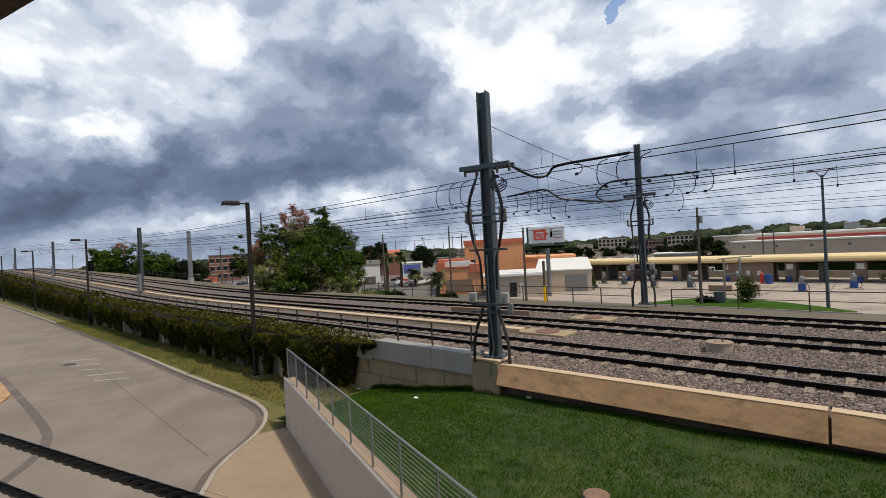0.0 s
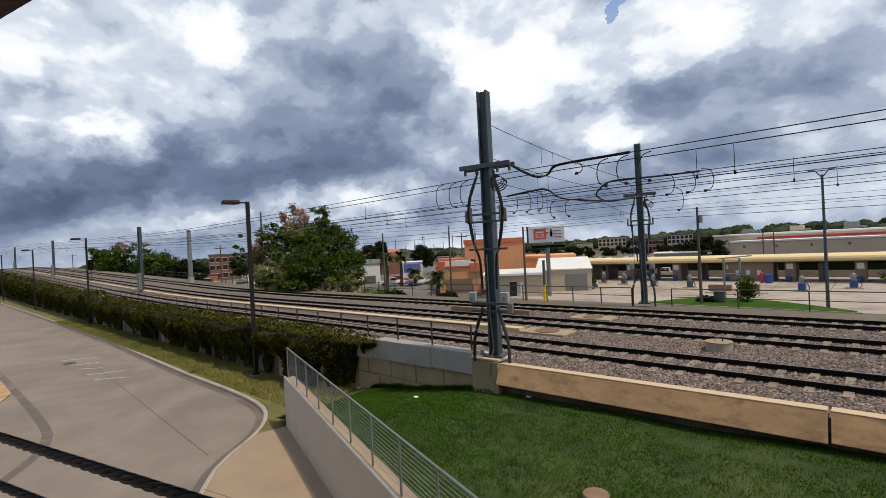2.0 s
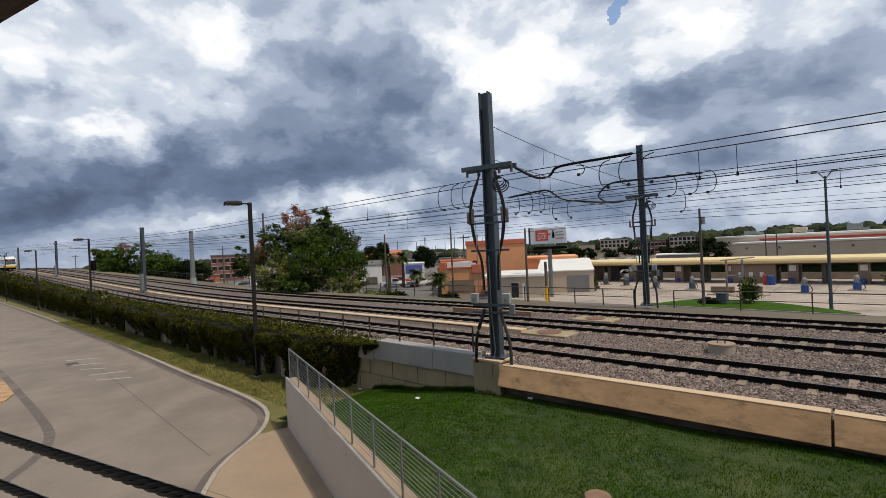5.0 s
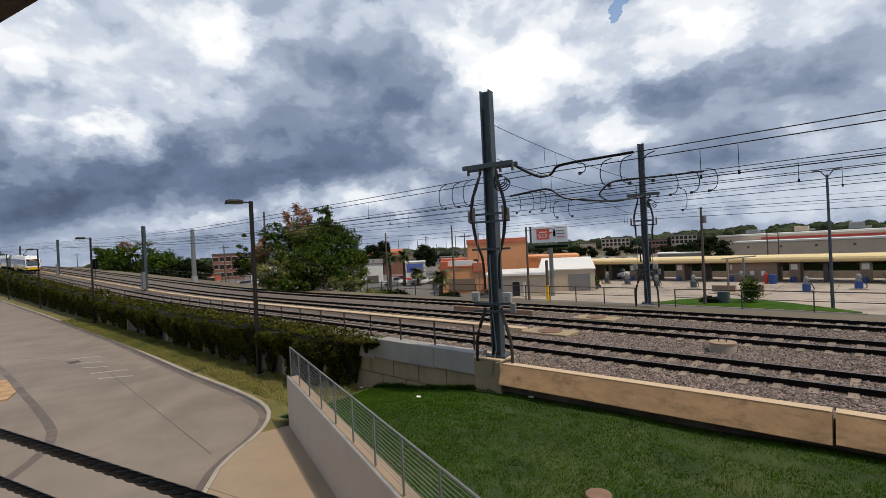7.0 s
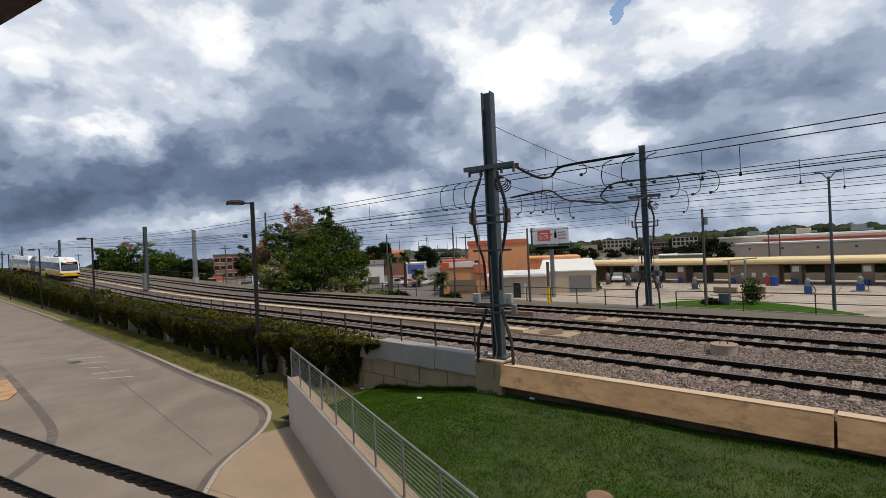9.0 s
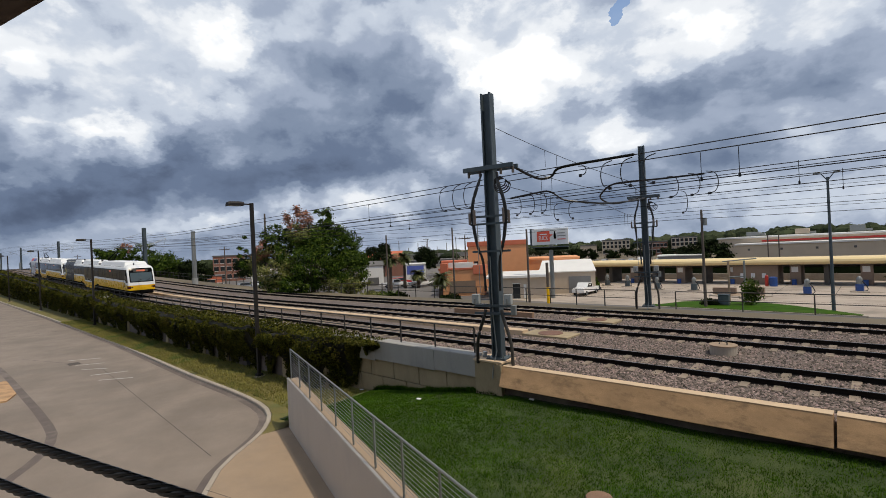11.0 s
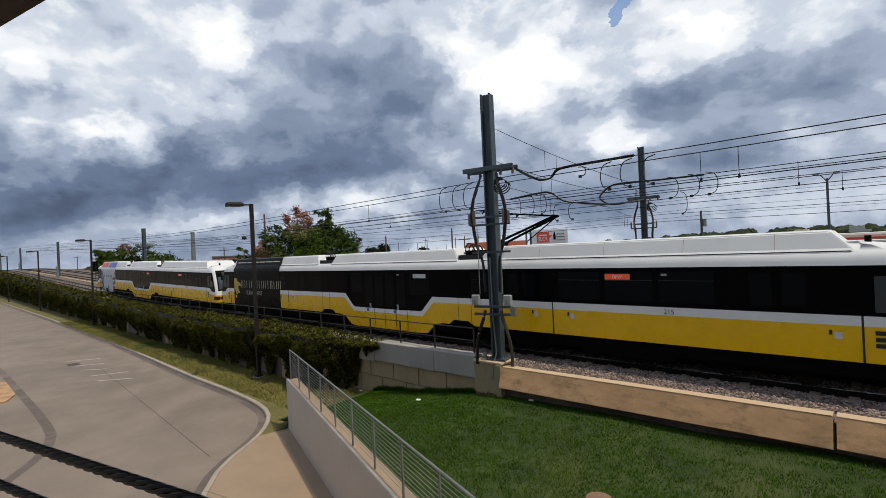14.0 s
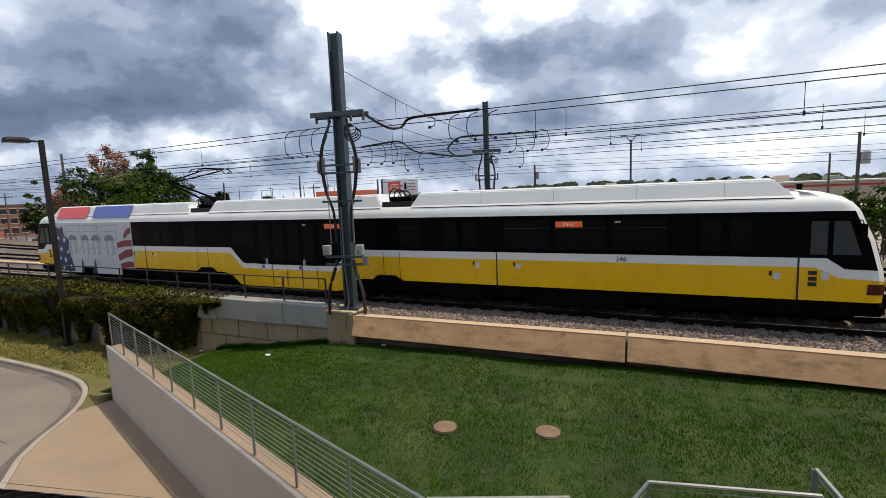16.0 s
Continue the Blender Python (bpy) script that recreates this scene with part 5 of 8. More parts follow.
            for a, z, r0 in ((-16.3, 2.3, 0.14), (-15.75, 2.2, 0.19), (-16.15, 1.7, 0.17), (-15.55, 1.55, 0.13), (-15.85, 1.1, 0.18), (-16.3, 1.2, 0.13), (-15.4, 0.75, 0.14), (-16.1, 0.65, 0.12)):
                bm = bmesh.new()
                add_prism_side(bm, [(a + r * r0 * math.sin(k * math.pi / 5), z + r * r0 * math.cos(k * math.pi / 5)) for k, r in enumerate((1.0, 0.42) * 5)], y, 1.380)
                part("star_print", bm, M["paper"], q)
            for z0, z1, x0, dip in ((2.85, 2.58, -10.55, 0.28), (2.22, 1.92, -11.15, 0.05), (1.78, 1.42, -11.1, 0.22), (1.15, 0.86, -11.0, 0.04)):
                bm = bmesh.new()
                xm = (x0 - 9.95) / 2
                add_prism_side(bm, [(-9.95, z0), (xm, z0 - dip * 0.3), (x0, z0 - dip - 0.1), (x0 + 0.05, z1 - dip - 0.05), (xm, z1 - dip * 0.4), (-9.95, z1)], y, 1.374)
                part("flag_stripe", bm, M["flag_red"], w)
            for a, b, mt in ((-16.35, -13.6, "red_print"), (-13.1, -10.0, "blue_print")):
                bm = bmesh.new()
                add_slant(bm, a, b, y, 3.36, 3.93, 0.014)
                q = part("roof_panel", bm, M[mt], w)
                bm = bmesh.new()
                add_slant(bm, a + 0.35, b - 0.35, y, 3.70, 3.79, 0.020)
                part("lettering_bar", bm, M["light_print"], q)
                bm = bmesh.new()
                add_slant(bm, a + 0.5, b - 0.45, y, 3.60, 3.65, 0.020)
                part("lettering_bar", bm, M["light_print"], q)
    return car


def m_side(y):
    return Matrix.Translation((0, y * 1.356, 0)) @ (Matrix.Rotation(radians(90), 4, "X") if y < 0 else Matrix.Rotation(radians(180), 4, "Z") @ Matrix.Rotation(radians(90), 4, "X"))


def add_slant(bm, a, b, side, z0, z1, out=0.008):
    """A thin patch on the leaning side of a roof housing."""
    def yy(z):
        return interp(z, ((3.36, 1.30), (3.455, 1.225), (3.52, 1.16), (3.93, 1.02))) + out
    vs = [bm.verts.new((x, side * yy(z), z)) for x, z in ((a, z0), (b, z0), (b, z1), (a, z1))]
    f = bm.faces.new(vs if side < 0 else vs[::-1])
    return f


def add_prism_roof(bm, a, b, side):
    pts = ((1.352, 3.11), (1.318, 3.30), (1.232, 3.452), (1.175, 3.52), (1.035, 3.93), (0.91, 3.992), (0.0, 3.992))
    rows = [[bm.verts.new((x, side * y, z)) for y, z in pts] for x in (a, b)]
    for k in range(len(pts) - 1):
        bm.faces.new((rows[0][k], rows[1][k], rows[1][k + 1], rows[0][k + 1]))
    bmesh.ops.recalc_face_normals(bm, faces=bm.faces[:])


lead_car = build_car("yellow and white light rail car with black advert film", "215", "black", 5.2, True)
rear_car = build_car("yellow and white light rail car with pale flag mural", "246", "mural", -5.2, False)


# ---- catenary poles and wires ----
def h_beam(w, d, t, z0, z1):
    """A wide-flange steel column."""
    bm = bmesh.new()
    add_box(bm, -w / 2, -w / 2 + t, -d / 2, d / 2, z0, z1)
    add_box(bm, w / 2 - t, w / 2, -d / 2, d / 2, z0, z1)
    add_box(bm, -w / 2 + t, w / 2 - t, -t / 2, t / 2, z0, z1)
    return bm


def catenary_pole(x, y, z0, z1, dressed, label, swing=1.0):
    p = thing("catenary_pole", label, "catenary pole", pose(x, y, 0, 0, 0, 12), group="catenary poles")
    part("column", h_beam(0.36, 0.36, 0.045, z0, z1), M["galv_dark"], p, "blue-grey wide-flange steel column")
    part("base_plate", box(-0.36, 0.36, -0.3, 0.3, z0 - 0.02, z0 + 0.05, 0.01), M["galv_dark"], p)
    for sx in (-0.28, 0.28):
        for sy in (-0.23, 0.23):
            part("anchor_bolt", tube([(sx, sy, z0 + 0.04), (sx, sy, z0 + 0.14)], 0.022, 6), M["galv"], p)
    if not dressed:
        return p
    k = z1 / 9.3
    arm_z = 6.68
    # cross-arm of two channels
    for sy in (-0.22, 0.22):
        part("cross_arm", box(-0.95, 0.95, sy - 0.05, sy + 0.05, arm_z - 0.08, arm_z + 0.08, 0.008), M["galv_dark"], p, "steel channel cross-arm")
    for sx in (-0.85, -0.4, 0.4, 0.85):
        part("insulator", tube([(sx, 0, arm_z - 0.24), (sx, 0, arm_z + 0.02)], 0.05, 8), M["insulator"], p)
    for z, w in ((5.0, 0.62), (4.74, 0.75), (3.78, 0.72)):
        part("bracket", box(-w, w, -0.25, -0.19, z - 0.035, z + 0.035), M["galv_dark"], p)
    for z in (1.62, 1.88):
        part("bracket", box(-0.72, 0.72, -0.30, -0.22, z - 0.04, z + 0.04), M["galv_dark"], p)
    for sx in (-0.62, 0.58):
        b = part("switch_box", box(sx - 0.14, sx + 0.14, -0.40, -0.24, 1.95, 2.30, 0.02), M["white_box"], p, "grey switch cabinet")
        part("handle", box(sx - 0.03, sx + 0.03, -0.46, -0.42, 2.0, 2.15), M["galv"], b)
        part("control_rod", tube([(sx * 0.72, -0.33, 2.34), (sx * 0.72, -0.33, 4.7)], 0.014, 6), M["galv"], p)
    part("meter_box", box(0.66, 0.84, -0.34, -0.2, 1.58, 1.92, 0.015), M["galv"], p)
    # feeder cables swinging down both sides, in bundles
    for s in (-1, 1):
        for j in range(3):
            o = 0.035 * j
            pts = [(s * 0.30, -0.15 + o, 6.5), (s * (0.42 + o) * swing, -0.25, 6.1), (s * (0.62 + o) * swing, -0.3, 5.6), (s * (0.70 + o) * swing, -0.3, 5.1), (s * (0.62 + o) * swing, -0.3, 4.4), (s * (0.44 + o * 0.5), -0.3, 3.9), (s * (0.30 + o * 0.4), -0.26, 3.4), (s * (0.26 + o * 0.4), -0.24, 2.4)]
            part("feeder_cable", tube(smooth_path(pts, 5), 0.032, 6), M["cable"], p, "thick black feeder cable")
        cd = [(s * 0.30, -0.26, 1.75), (s * 0.36, -0.3, 1.5), (s * 0.55, -0.34, 0.95), (s * 0.64, -0.34, 0.5), (s * 0.66, -0.34, z0 - 0.15)]
        part("conduit", tube(smooth_path(cd, 5), 0.06, 8), M["rail_paint"] if s > 0 else M["cable"], p, "bent cable conduit at the foot")
        part("insulator", tube([(s * 0.56, -0.3, 4.74), (s * 0.56, -0.3, 5.25)], 0.055, 8), M["insulator"], p)
        part("insulator", tube([(s * 0.74, -0.3, 4.74), (s * 0.74, -0.3, 5.15)], 0.05, 8), M["insulator"], p)
    for j in range(4):
        r = 0.24 + 0.03 * j
        pts = [(0.22 + r * (1 + math.cos(a)) * 0.9, -0.2, 6.15 + r * math.sin(a) * 0.75 - 0.05 * j) for a in [q * math.pi / 7 for q in range(3, 16)]]
        part("cable_loop", tube(pts, 0.022, 6), M["cable"], p, "coiled black cable")
    part("ground_strap", tube([(-0.06, -0.22, 3.6), (-0.04, -0.24, 1.5), (0.05, -0.26, z0 + 0.3), (-0.02, -0.45, z0 - 0.2), (-0.05, -0.5, z0 - 0.6)], 0.022, 6), M["galv"], p)
    return p


def wire(name, label, y, z, r=0.012, sag=0.0, x0=-260, x1=70, spans=(-190, -128, -68.5, -10.5, 50)):
    ob = thing(name, label, "wire", group="overhead wires")
    xs = [x0 + i * (x1 - x0) / 120 for i in range(121)]
    pts = []
    for x in xs:
        dz = 0
        for a, b in zip(spans, spans[1:]):
            if a <= x <= b:
                u = (x - a) / (b - a)
                dz = -4 * sag * u * (1 - u)
        pts.append((x, y, z + rail_z(x) + dz))
    part("strand", tube(pts, r, 5), M["wire"], ob)
    return ob


def build_wires():
    mess = ((TRACKS[0], 6.80, 0.10, 0.017), (TRACKS[0] + 0.05, 6.58, 0.10, 0.017), (TRACKS[1], 6.50, 0.12, 0.016), (TRACKS[1] + 0.3, 6.38, 0.12, 0.015), (TRACKS[2], 6.48, 0.12, 0.016))
    for y, z, s, r in mess:
        wire("messenger_wire", "dark overhead messenger wire above the tracks", y, z, r, s)
    cont = ((TRACKS[0], 5.66, 0.016), (TRACKS[1] + 0.02, 5.64, 0.015), (TRACKS[1] - 0.1, 5.90, 0.014), (TRACKS[2], 5.70, 0.015))
    for y, z, r in cont:
        wire("contact_wire", "taut dark contact wire over a track", y, z, r)
    for y, z in ((30.9, 5.55), (30.9, 5.1), (52.0, 7.0), (52.0, 6.3), (54.0, 8.2)):
        wire("power_line", "thin utility line beyond the railway", y, z, 0.014, 0.35, -300, 120)
    for ti, (xs, dy) in enumerate((((-26, -20, -3.9, -2.9, 3.4, 9.5), 0), ((-24, -16, -2.0, 5.0, 12), 0.1), ((-27, -1.0, 7.5), 0))):
        y = TRACKS[ti]
        for x in xs:
            d = thing("dropper", "thin vertical dropper between overhead wires", "wire", group="droppers")
            part("strand", tube([(x, y, 5.66), (x, y, 6.5)], 0.010, 5), M["wire"], d)
            part("clip", box(x - 0.03, x + 0.03, y - 0.025, y + 0.025, 5.62, 5.74), M["wire"], d)

    def hoop(pts, y, r=0.017):
        h = thing("jumper_loop", "curved black jumper loop between overhead wires", "cable", group="jumper loops")
        part("strand", tube(smooth_path([(x, y, z) for x, z in pts], 5), r, 6), M["cable"], h)
        part("clamp", box(pts[-1][0] - 0.05, pts[-1][0] + 0.05, y - 0.03, y + 0.03, pts[-1][1] - 0.05, pts[-1][1] + 0.05), M["cable"], h)

    def bow(x, z0, z1, out, y):
        hoop([(x, z1), (x + out * 0.75, z1 - 0.12 * (z1 - z0)), (x + out, (z0 + z1) / 2), (x + out * 0.8, z0 + 0.12 * (z1 - z0)), (x + out * 0.25, z0)], y)

    for x in (-6.65, -5.95, -5.2):
        bow(x, 5.76, 6.70, -0.42, TRACKS[0])
    for x in (-14.3, -13.5, -12.85):
        bow(x, 5.68, 6.76, -0.5, TRACKS[0])
    for x in (-6.4, -5.6, -4.95):
        bow(x, 5.65, 6.54, 0.42, TRACKS[1])
    for x in (-14.0, -13.2, -12.5):
        bow(x, 5.54, 6.54, 0.36, TRACKS[1])
    for x in (-11.5, -10.7):
        bow(x, 5.12, 5.9, -0.25, TRACKS[1])
    bow(-7.9, 6.35, 6.7, 0.3, TRACKS[0])
    bow(-7.2, 5.2, 6.3, 0.3, TRACKS[2])

    def feeder(pts, label, n=3):
        f = thing("feeder_line", label, "cable", group="feeder cables")
        for j in range(n):
            part("cable", tube(smooth_path([(x, y + 0.03 * j, z - 0.035 * (j % 2)) for x, y, z in pts], 6), 0.030, 6), M["cable"], f)

    feeder([(-9.2, 13.35, 6.72), (-9.35, 14.0, 6.72), (-9.3, 14.8, 6.52), (-9.2, 15.5, 6.40), (-9.0, 15.95, 6.50), (-8.75, 15.97, 6.74), (-8.2, 15.97, 6.80), (-7.0, 15.97, 6.80), (-5.9, 15.97, 6.80)], "bundle of black feeder cables swinging from the pole to the wire")
    feeder([(-10.95, 30.6, 6.70), (-11.3, 29.0, 6.35), (-11.6, 27.5, 6.20), (-11.6, 26.0, 6.45), (-11.2, 25.5, 6.75), (-10.7, 25.5, 7.06), (-9.9, 25.5, 7.12), (-8.2, 25.5, 7.05), (-6.1, 25.5, 7.02)], "black feeder cables from the far pole to the far wire")
    feeder([(-14.3, 20.95, 6.48), (-12.6, 20.95, 6.60), (-11.9, 20.95, 6.55), (-11.3, 21.2, 6.10), (-10.6, 22.0, 5.95), (-10.3, 24.0, 5.95), (-10.3, 27.0, 6.2), (-10.7, 30.5, 6.6)], "black feeder cable crossing between the tracks", 2)
    # head span between the two poles
    for a, b in (((-10.0, 13.5, 8.25), (-8.0, 20.9, 6.55)), ((-10.0, 13.5, 7.05), (-8.6, 20.9, 6.1)), ((-8.0, 20.9, 6.55), (-10.8, 30.7, 6.9)), ((-9.9, 13.5, 6.2), (-9.0, 21.0, 5.55)), ((-9.0, 21.0, 5.55), (-10.8, 30.7, 5.3))):
        s = thing("span_wire", "thin cross-span wire between two catenary poles", "wire", group="span wires")
        A, B = Vector(a), Vector(b)
        part("strand", tube([A.lerp(B, i / 8) - Vector((0, 0, 0.5 * (i / 8) * (1 - i / 8))) for i in range(9)], 0.011, 5), M["wire"], s)
        for u in (0.35, 0.43):
            q = A.lerp(B, u)
            part("hanger", tube([q + Vector((0, 0, -0.1)), q + Vector((0, 0, -0.75))], 0.008, 5), M["wire"], s)


catenary_pole(-9.95, 13.42, 0.02, 9.31, True, "blue-grey steel catenary pole hung with black feeder cables", 0.86)
catenary_pole(-10.93, 30.9, -0.28, 9.92, True, "blue-grey steel catenary pole behind the far track, with cables", 0.75)
for px, py, top, lb in ((-68.5, 18.45, 8.5, "steel catenary pole with brackets between two tracks"), (-128.0, 18.45, 9.6, "steel catenary pole standing on the ramp of the line"), (-190.0, 18.45, 10.6, "distant steel catenary pole on the bridge"), (-250.0, 18.45, 10.8, "distant steel catenary pole on the bridge")):
    cp = catenary_pole(px, py, rail_z(px) - 0.1, top, False, lb)
    z = top - 1.1
    for s in (-1, 1):
        part("bracket_arm", tube([(0, s * 0.1, z - 1.3), (0.2, s * 2.6, z - 0.2)], 0.035, 6), M["galv"], cp, "tubular bracket arm")
        part("bracket_stay", tube([(0, s * 0.1, z + 0.5), (0.2, s * 2.5, z - 0.25)], 0.018, 6), M["galv"], cp)
        part("registration_arm", tube([(0.2, s * 2.6, z - 0.2), (0.2, s * 2.2, z - 1.5)], 0.02, 6), M["galv"], cp)
    part("pole_box", box(-0.05, 0.4, -0.55, -0.2, rail_z(px) + 0.1, rail_z(px) + 2.2, 0.03), M["galv"], cp)
gp = thing("signal_pole", "pale grey tapered steel pole behind the railway fence", "pole", pose(-77.5, 27.45, 0))
part("shaft", tube([(0, 0, rail_z(-77) - 0.5), (0, 0, 8.6)], 0.4, 12, radii=[0.36, 0.28]), M["galv"], gp)
part("collar", tube([(0, 0, rail_z(-77) - 0.4), (0, 0, rail_z(-77) + 0.7)], 0.44, 12), M["white_box"], gp)
sg = thing("rail_signal", "black railway signal head on a short post", "signal", pose(-96.0, 18.6, rail_z(-96)))
part("post", tube([(0, 0, -0.1), (0, 0, 1.9)], 0.07, 8), M["galv_dark"], sg)
part("head", box(-0.2, 0.2, -0.35, 0.35, 1.9, 3.6, 0.05), M["black"], sg)
for z in (2.3, 2.75, 3.2):
    part("lens", tube([(0.2, 0, z), (0.26, 0, z)], 0.13, 10), M["window_dark"], sg)
build_wires()


# ---- street lamps on the verge ----
def street_lamp(x, y, z0, top):
    p = thing("street_lamp", "dark bronze lamp post with a flat shoebox head on an arm", "street lamp", pose(x, y, 0), group="lamps along the drive")
    part("footing", tube([(0, 0, z0 - 0.1), (0, 0, z0 + 0.10)], 0.30, 16), M["kerb"], p, "round concrete footing")
    bm = bmesh.new()
    add_box(bm, -0.085, 0.085, -0.085, 0.085, z0 + 0.1, top, 0.01)
    part("post", bm, M["bronze"], p)
    part("base_cover", box(-0.16, 0.16, -0.16, 0.16, z0 + 0.1, z0 + 0.22, 0.02), M["bronze"], p)
    part("arm", box(-0.04, 0.04, -0.55, 0.0, top - 0.10, top - 0.03, 0.01), M["bronze"], p)
    bm = bmesh.new()
    add_sweep(bm, [(-0.2, -0.10), (0.2, -0.10), (0.2, 0.0), (0.12, 0.10), (-0.12, 0.10), (-0.2, 0.0)], [(0, 0, 0), (0.25, 0, 0.02), (0.72, 0, 0.0), (0.80, 0, -0.04)])
    bmesh.ops.rotate(bm, verts=bm.verts[:], cent=(0, 0, 0), matrix=Matrix.Rotation(radians(-90), 3, "Z"))
    bmesh.ops.translate(bm, verts=bm.verts[:], vec=(0, -0.48, top - 0.06))
    h = part("lamp_head", bm, M["bronze"], p)
    part("lens", box(-0.14, 0.14, -1.2, -0.62, top - 0.18, top - 0.155), M["white_box"], h, "flat glass lens")


for x, y, top in ((-24.35, 11.6, 6.86), (-61.5, 11.6, 6.82), (-93.0, 11.0, 6.7), (-128.0, 10.4, 6.9)):
    street_lamp(x, y, KERB_Z, top)


# ---- vines ----
def vine_face(x):
    return WALL_Y - (WALL_Y - VINE_Y) * smooth01(-18.2, -19.4, x)


def vine_top(x):
    return rail_z(x) - 0.05 + 0.24 * smooth01(-15.8, -20.0, x) + 0.20 * noise.noise(Vector((x * 0.45, 0, 0))) + 0.5 * math.exp(-((x + 63.5) / 2.2) ** 2)


def vine_bottom(x):
    """Drapes hang to the ground in places and leave the wall open between."""
    n = noise.noise(Vector((x * 0.33, 4.0, 0))) + 0.55 * noise.noise(Vector((x * 1.1, 9.0, 0)))
    lift = 1.25 * smooth01(0.06, -0.18, n) * smooth01(-18.9, -20.0, x) + 0.25 * (0.5 + noise.noise(Vector((x * 4.0, 2.0, 0))))
    strand = smooth01(-17.3, -17.9, x) * (1 - smooth01(-18.6, -19.2, x))
    near = 1 - smooth01(-17.2, -19.2, x)
    return -2.45 + lift + near * (1.9 - 1.5 * strand) + 0.3 * (1 - smooth01(-15.8, -17.3, x))


def vine_swell(x, f):
    """How far the growth stands out from the wall, f running from its top to its foot."""
    heap = 0.5 + 0.5 * noise.noise(Vector((x * 0.55, f * 1.2, 5)))
    return (0.06 + (0.30 + 0.80 * heap) * math.sin(math.pi * min(1.0, f * 0.75 + 0.25)) ** 1.2 * (1 - 0.62 * smooth01(0.36, 0.78, f)) + 0.10 * (1 - f)) * (0.35 + 0.65 * smooth01(-17.0, -20.0, x))


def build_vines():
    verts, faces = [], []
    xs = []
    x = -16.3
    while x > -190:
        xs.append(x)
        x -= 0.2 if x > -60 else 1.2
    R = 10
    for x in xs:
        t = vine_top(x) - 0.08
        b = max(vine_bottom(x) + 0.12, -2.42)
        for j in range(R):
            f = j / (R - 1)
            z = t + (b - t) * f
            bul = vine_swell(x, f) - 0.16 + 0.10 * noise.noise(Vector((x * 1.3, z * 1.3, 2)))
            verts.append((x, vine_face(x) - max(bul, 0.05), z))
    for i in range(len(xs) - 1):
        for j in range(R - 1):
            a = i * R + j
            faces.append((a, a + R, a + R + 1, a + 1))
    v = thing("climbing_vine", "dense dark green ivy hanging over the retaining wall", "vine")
    # dark sheet that paints the shade between and behind the leaves
    raw("stem_mat", verts, faces, M["vine_dark"], v, "near-black stem backing that paints the shade behind the leaves")
    rng = np.random.default_rng(21)
    verts, faces = [], []
    for x0, x1, n, s0, s1 in ((-16.0, -30, 34000, 0.045, 0.085), (-30, -55, 34000, 0.06, 0.11), (-55, -100, 20000, 0.10, 0.18), (-100, -190, 9000, 0.18, 0.32)):
        for _ in range(n):
            x = x0 + (x1 - x0) * rng.random()
            t, b = vine_top(x) + 0.1, max(vine_bottom(x) - 0.05, -2.44)
            f = rng.random() ** 1.25
            z = t + (b - t) * f
            clump = noise.noise(Vector((x * 1.9, z * 1.2, 7))) + 0.4 * noise.noise(Vector((x * 4.5, z * 3.0, 3)))
            if clump < -0.10 - 0.25 * rng.random() and f > 0.16:
                continue
            bul = vine_swell(x, f) + 0.22 * clump + 0.10 * rng.random()
            if f < 0.12:
                bul = (-1.1 if x < -19.4 else -0.35) + 1.6 * rng.random()
            p = Vector((x, vine_face(x) - min(bul, 1.05), z + (0.12 * rng.random() if f < 0.1 else 0)))
            s = s0 + (s1 - s0) * rng.random()
            leaf(verts, faces, p, s, rng, Vector((0.15, -0.6, 0.85)), 0.7)
    ob = raw("foliage", verts, faces, M["leaf"], v, "small glossy ivy leaves")
    ob["kind"] = "stuff"


def leaf(verts, faces, p, s, rng, face_to, spread=0.9):
    """A small folded leaf, roughly facing a way."""
    n = (face_to + Vector(rng.normal(0, spread, 3))).normalized()
    u = n.cross(Vector(rng.normal(0, 1, 3))).normalized()
    w = n.cross(u)
    i = len(verts)
    verts.extend((tuple(p - u * s), tuple(p + w * s * 0.55 + n * s * 0.18), tuple(p + u * s), tuple(p - w * s * 0.55 + n * s * 0.18)))
    faces.append((i, i + 1, i + 2))
    faces.append((i, i + 2, i + 3))


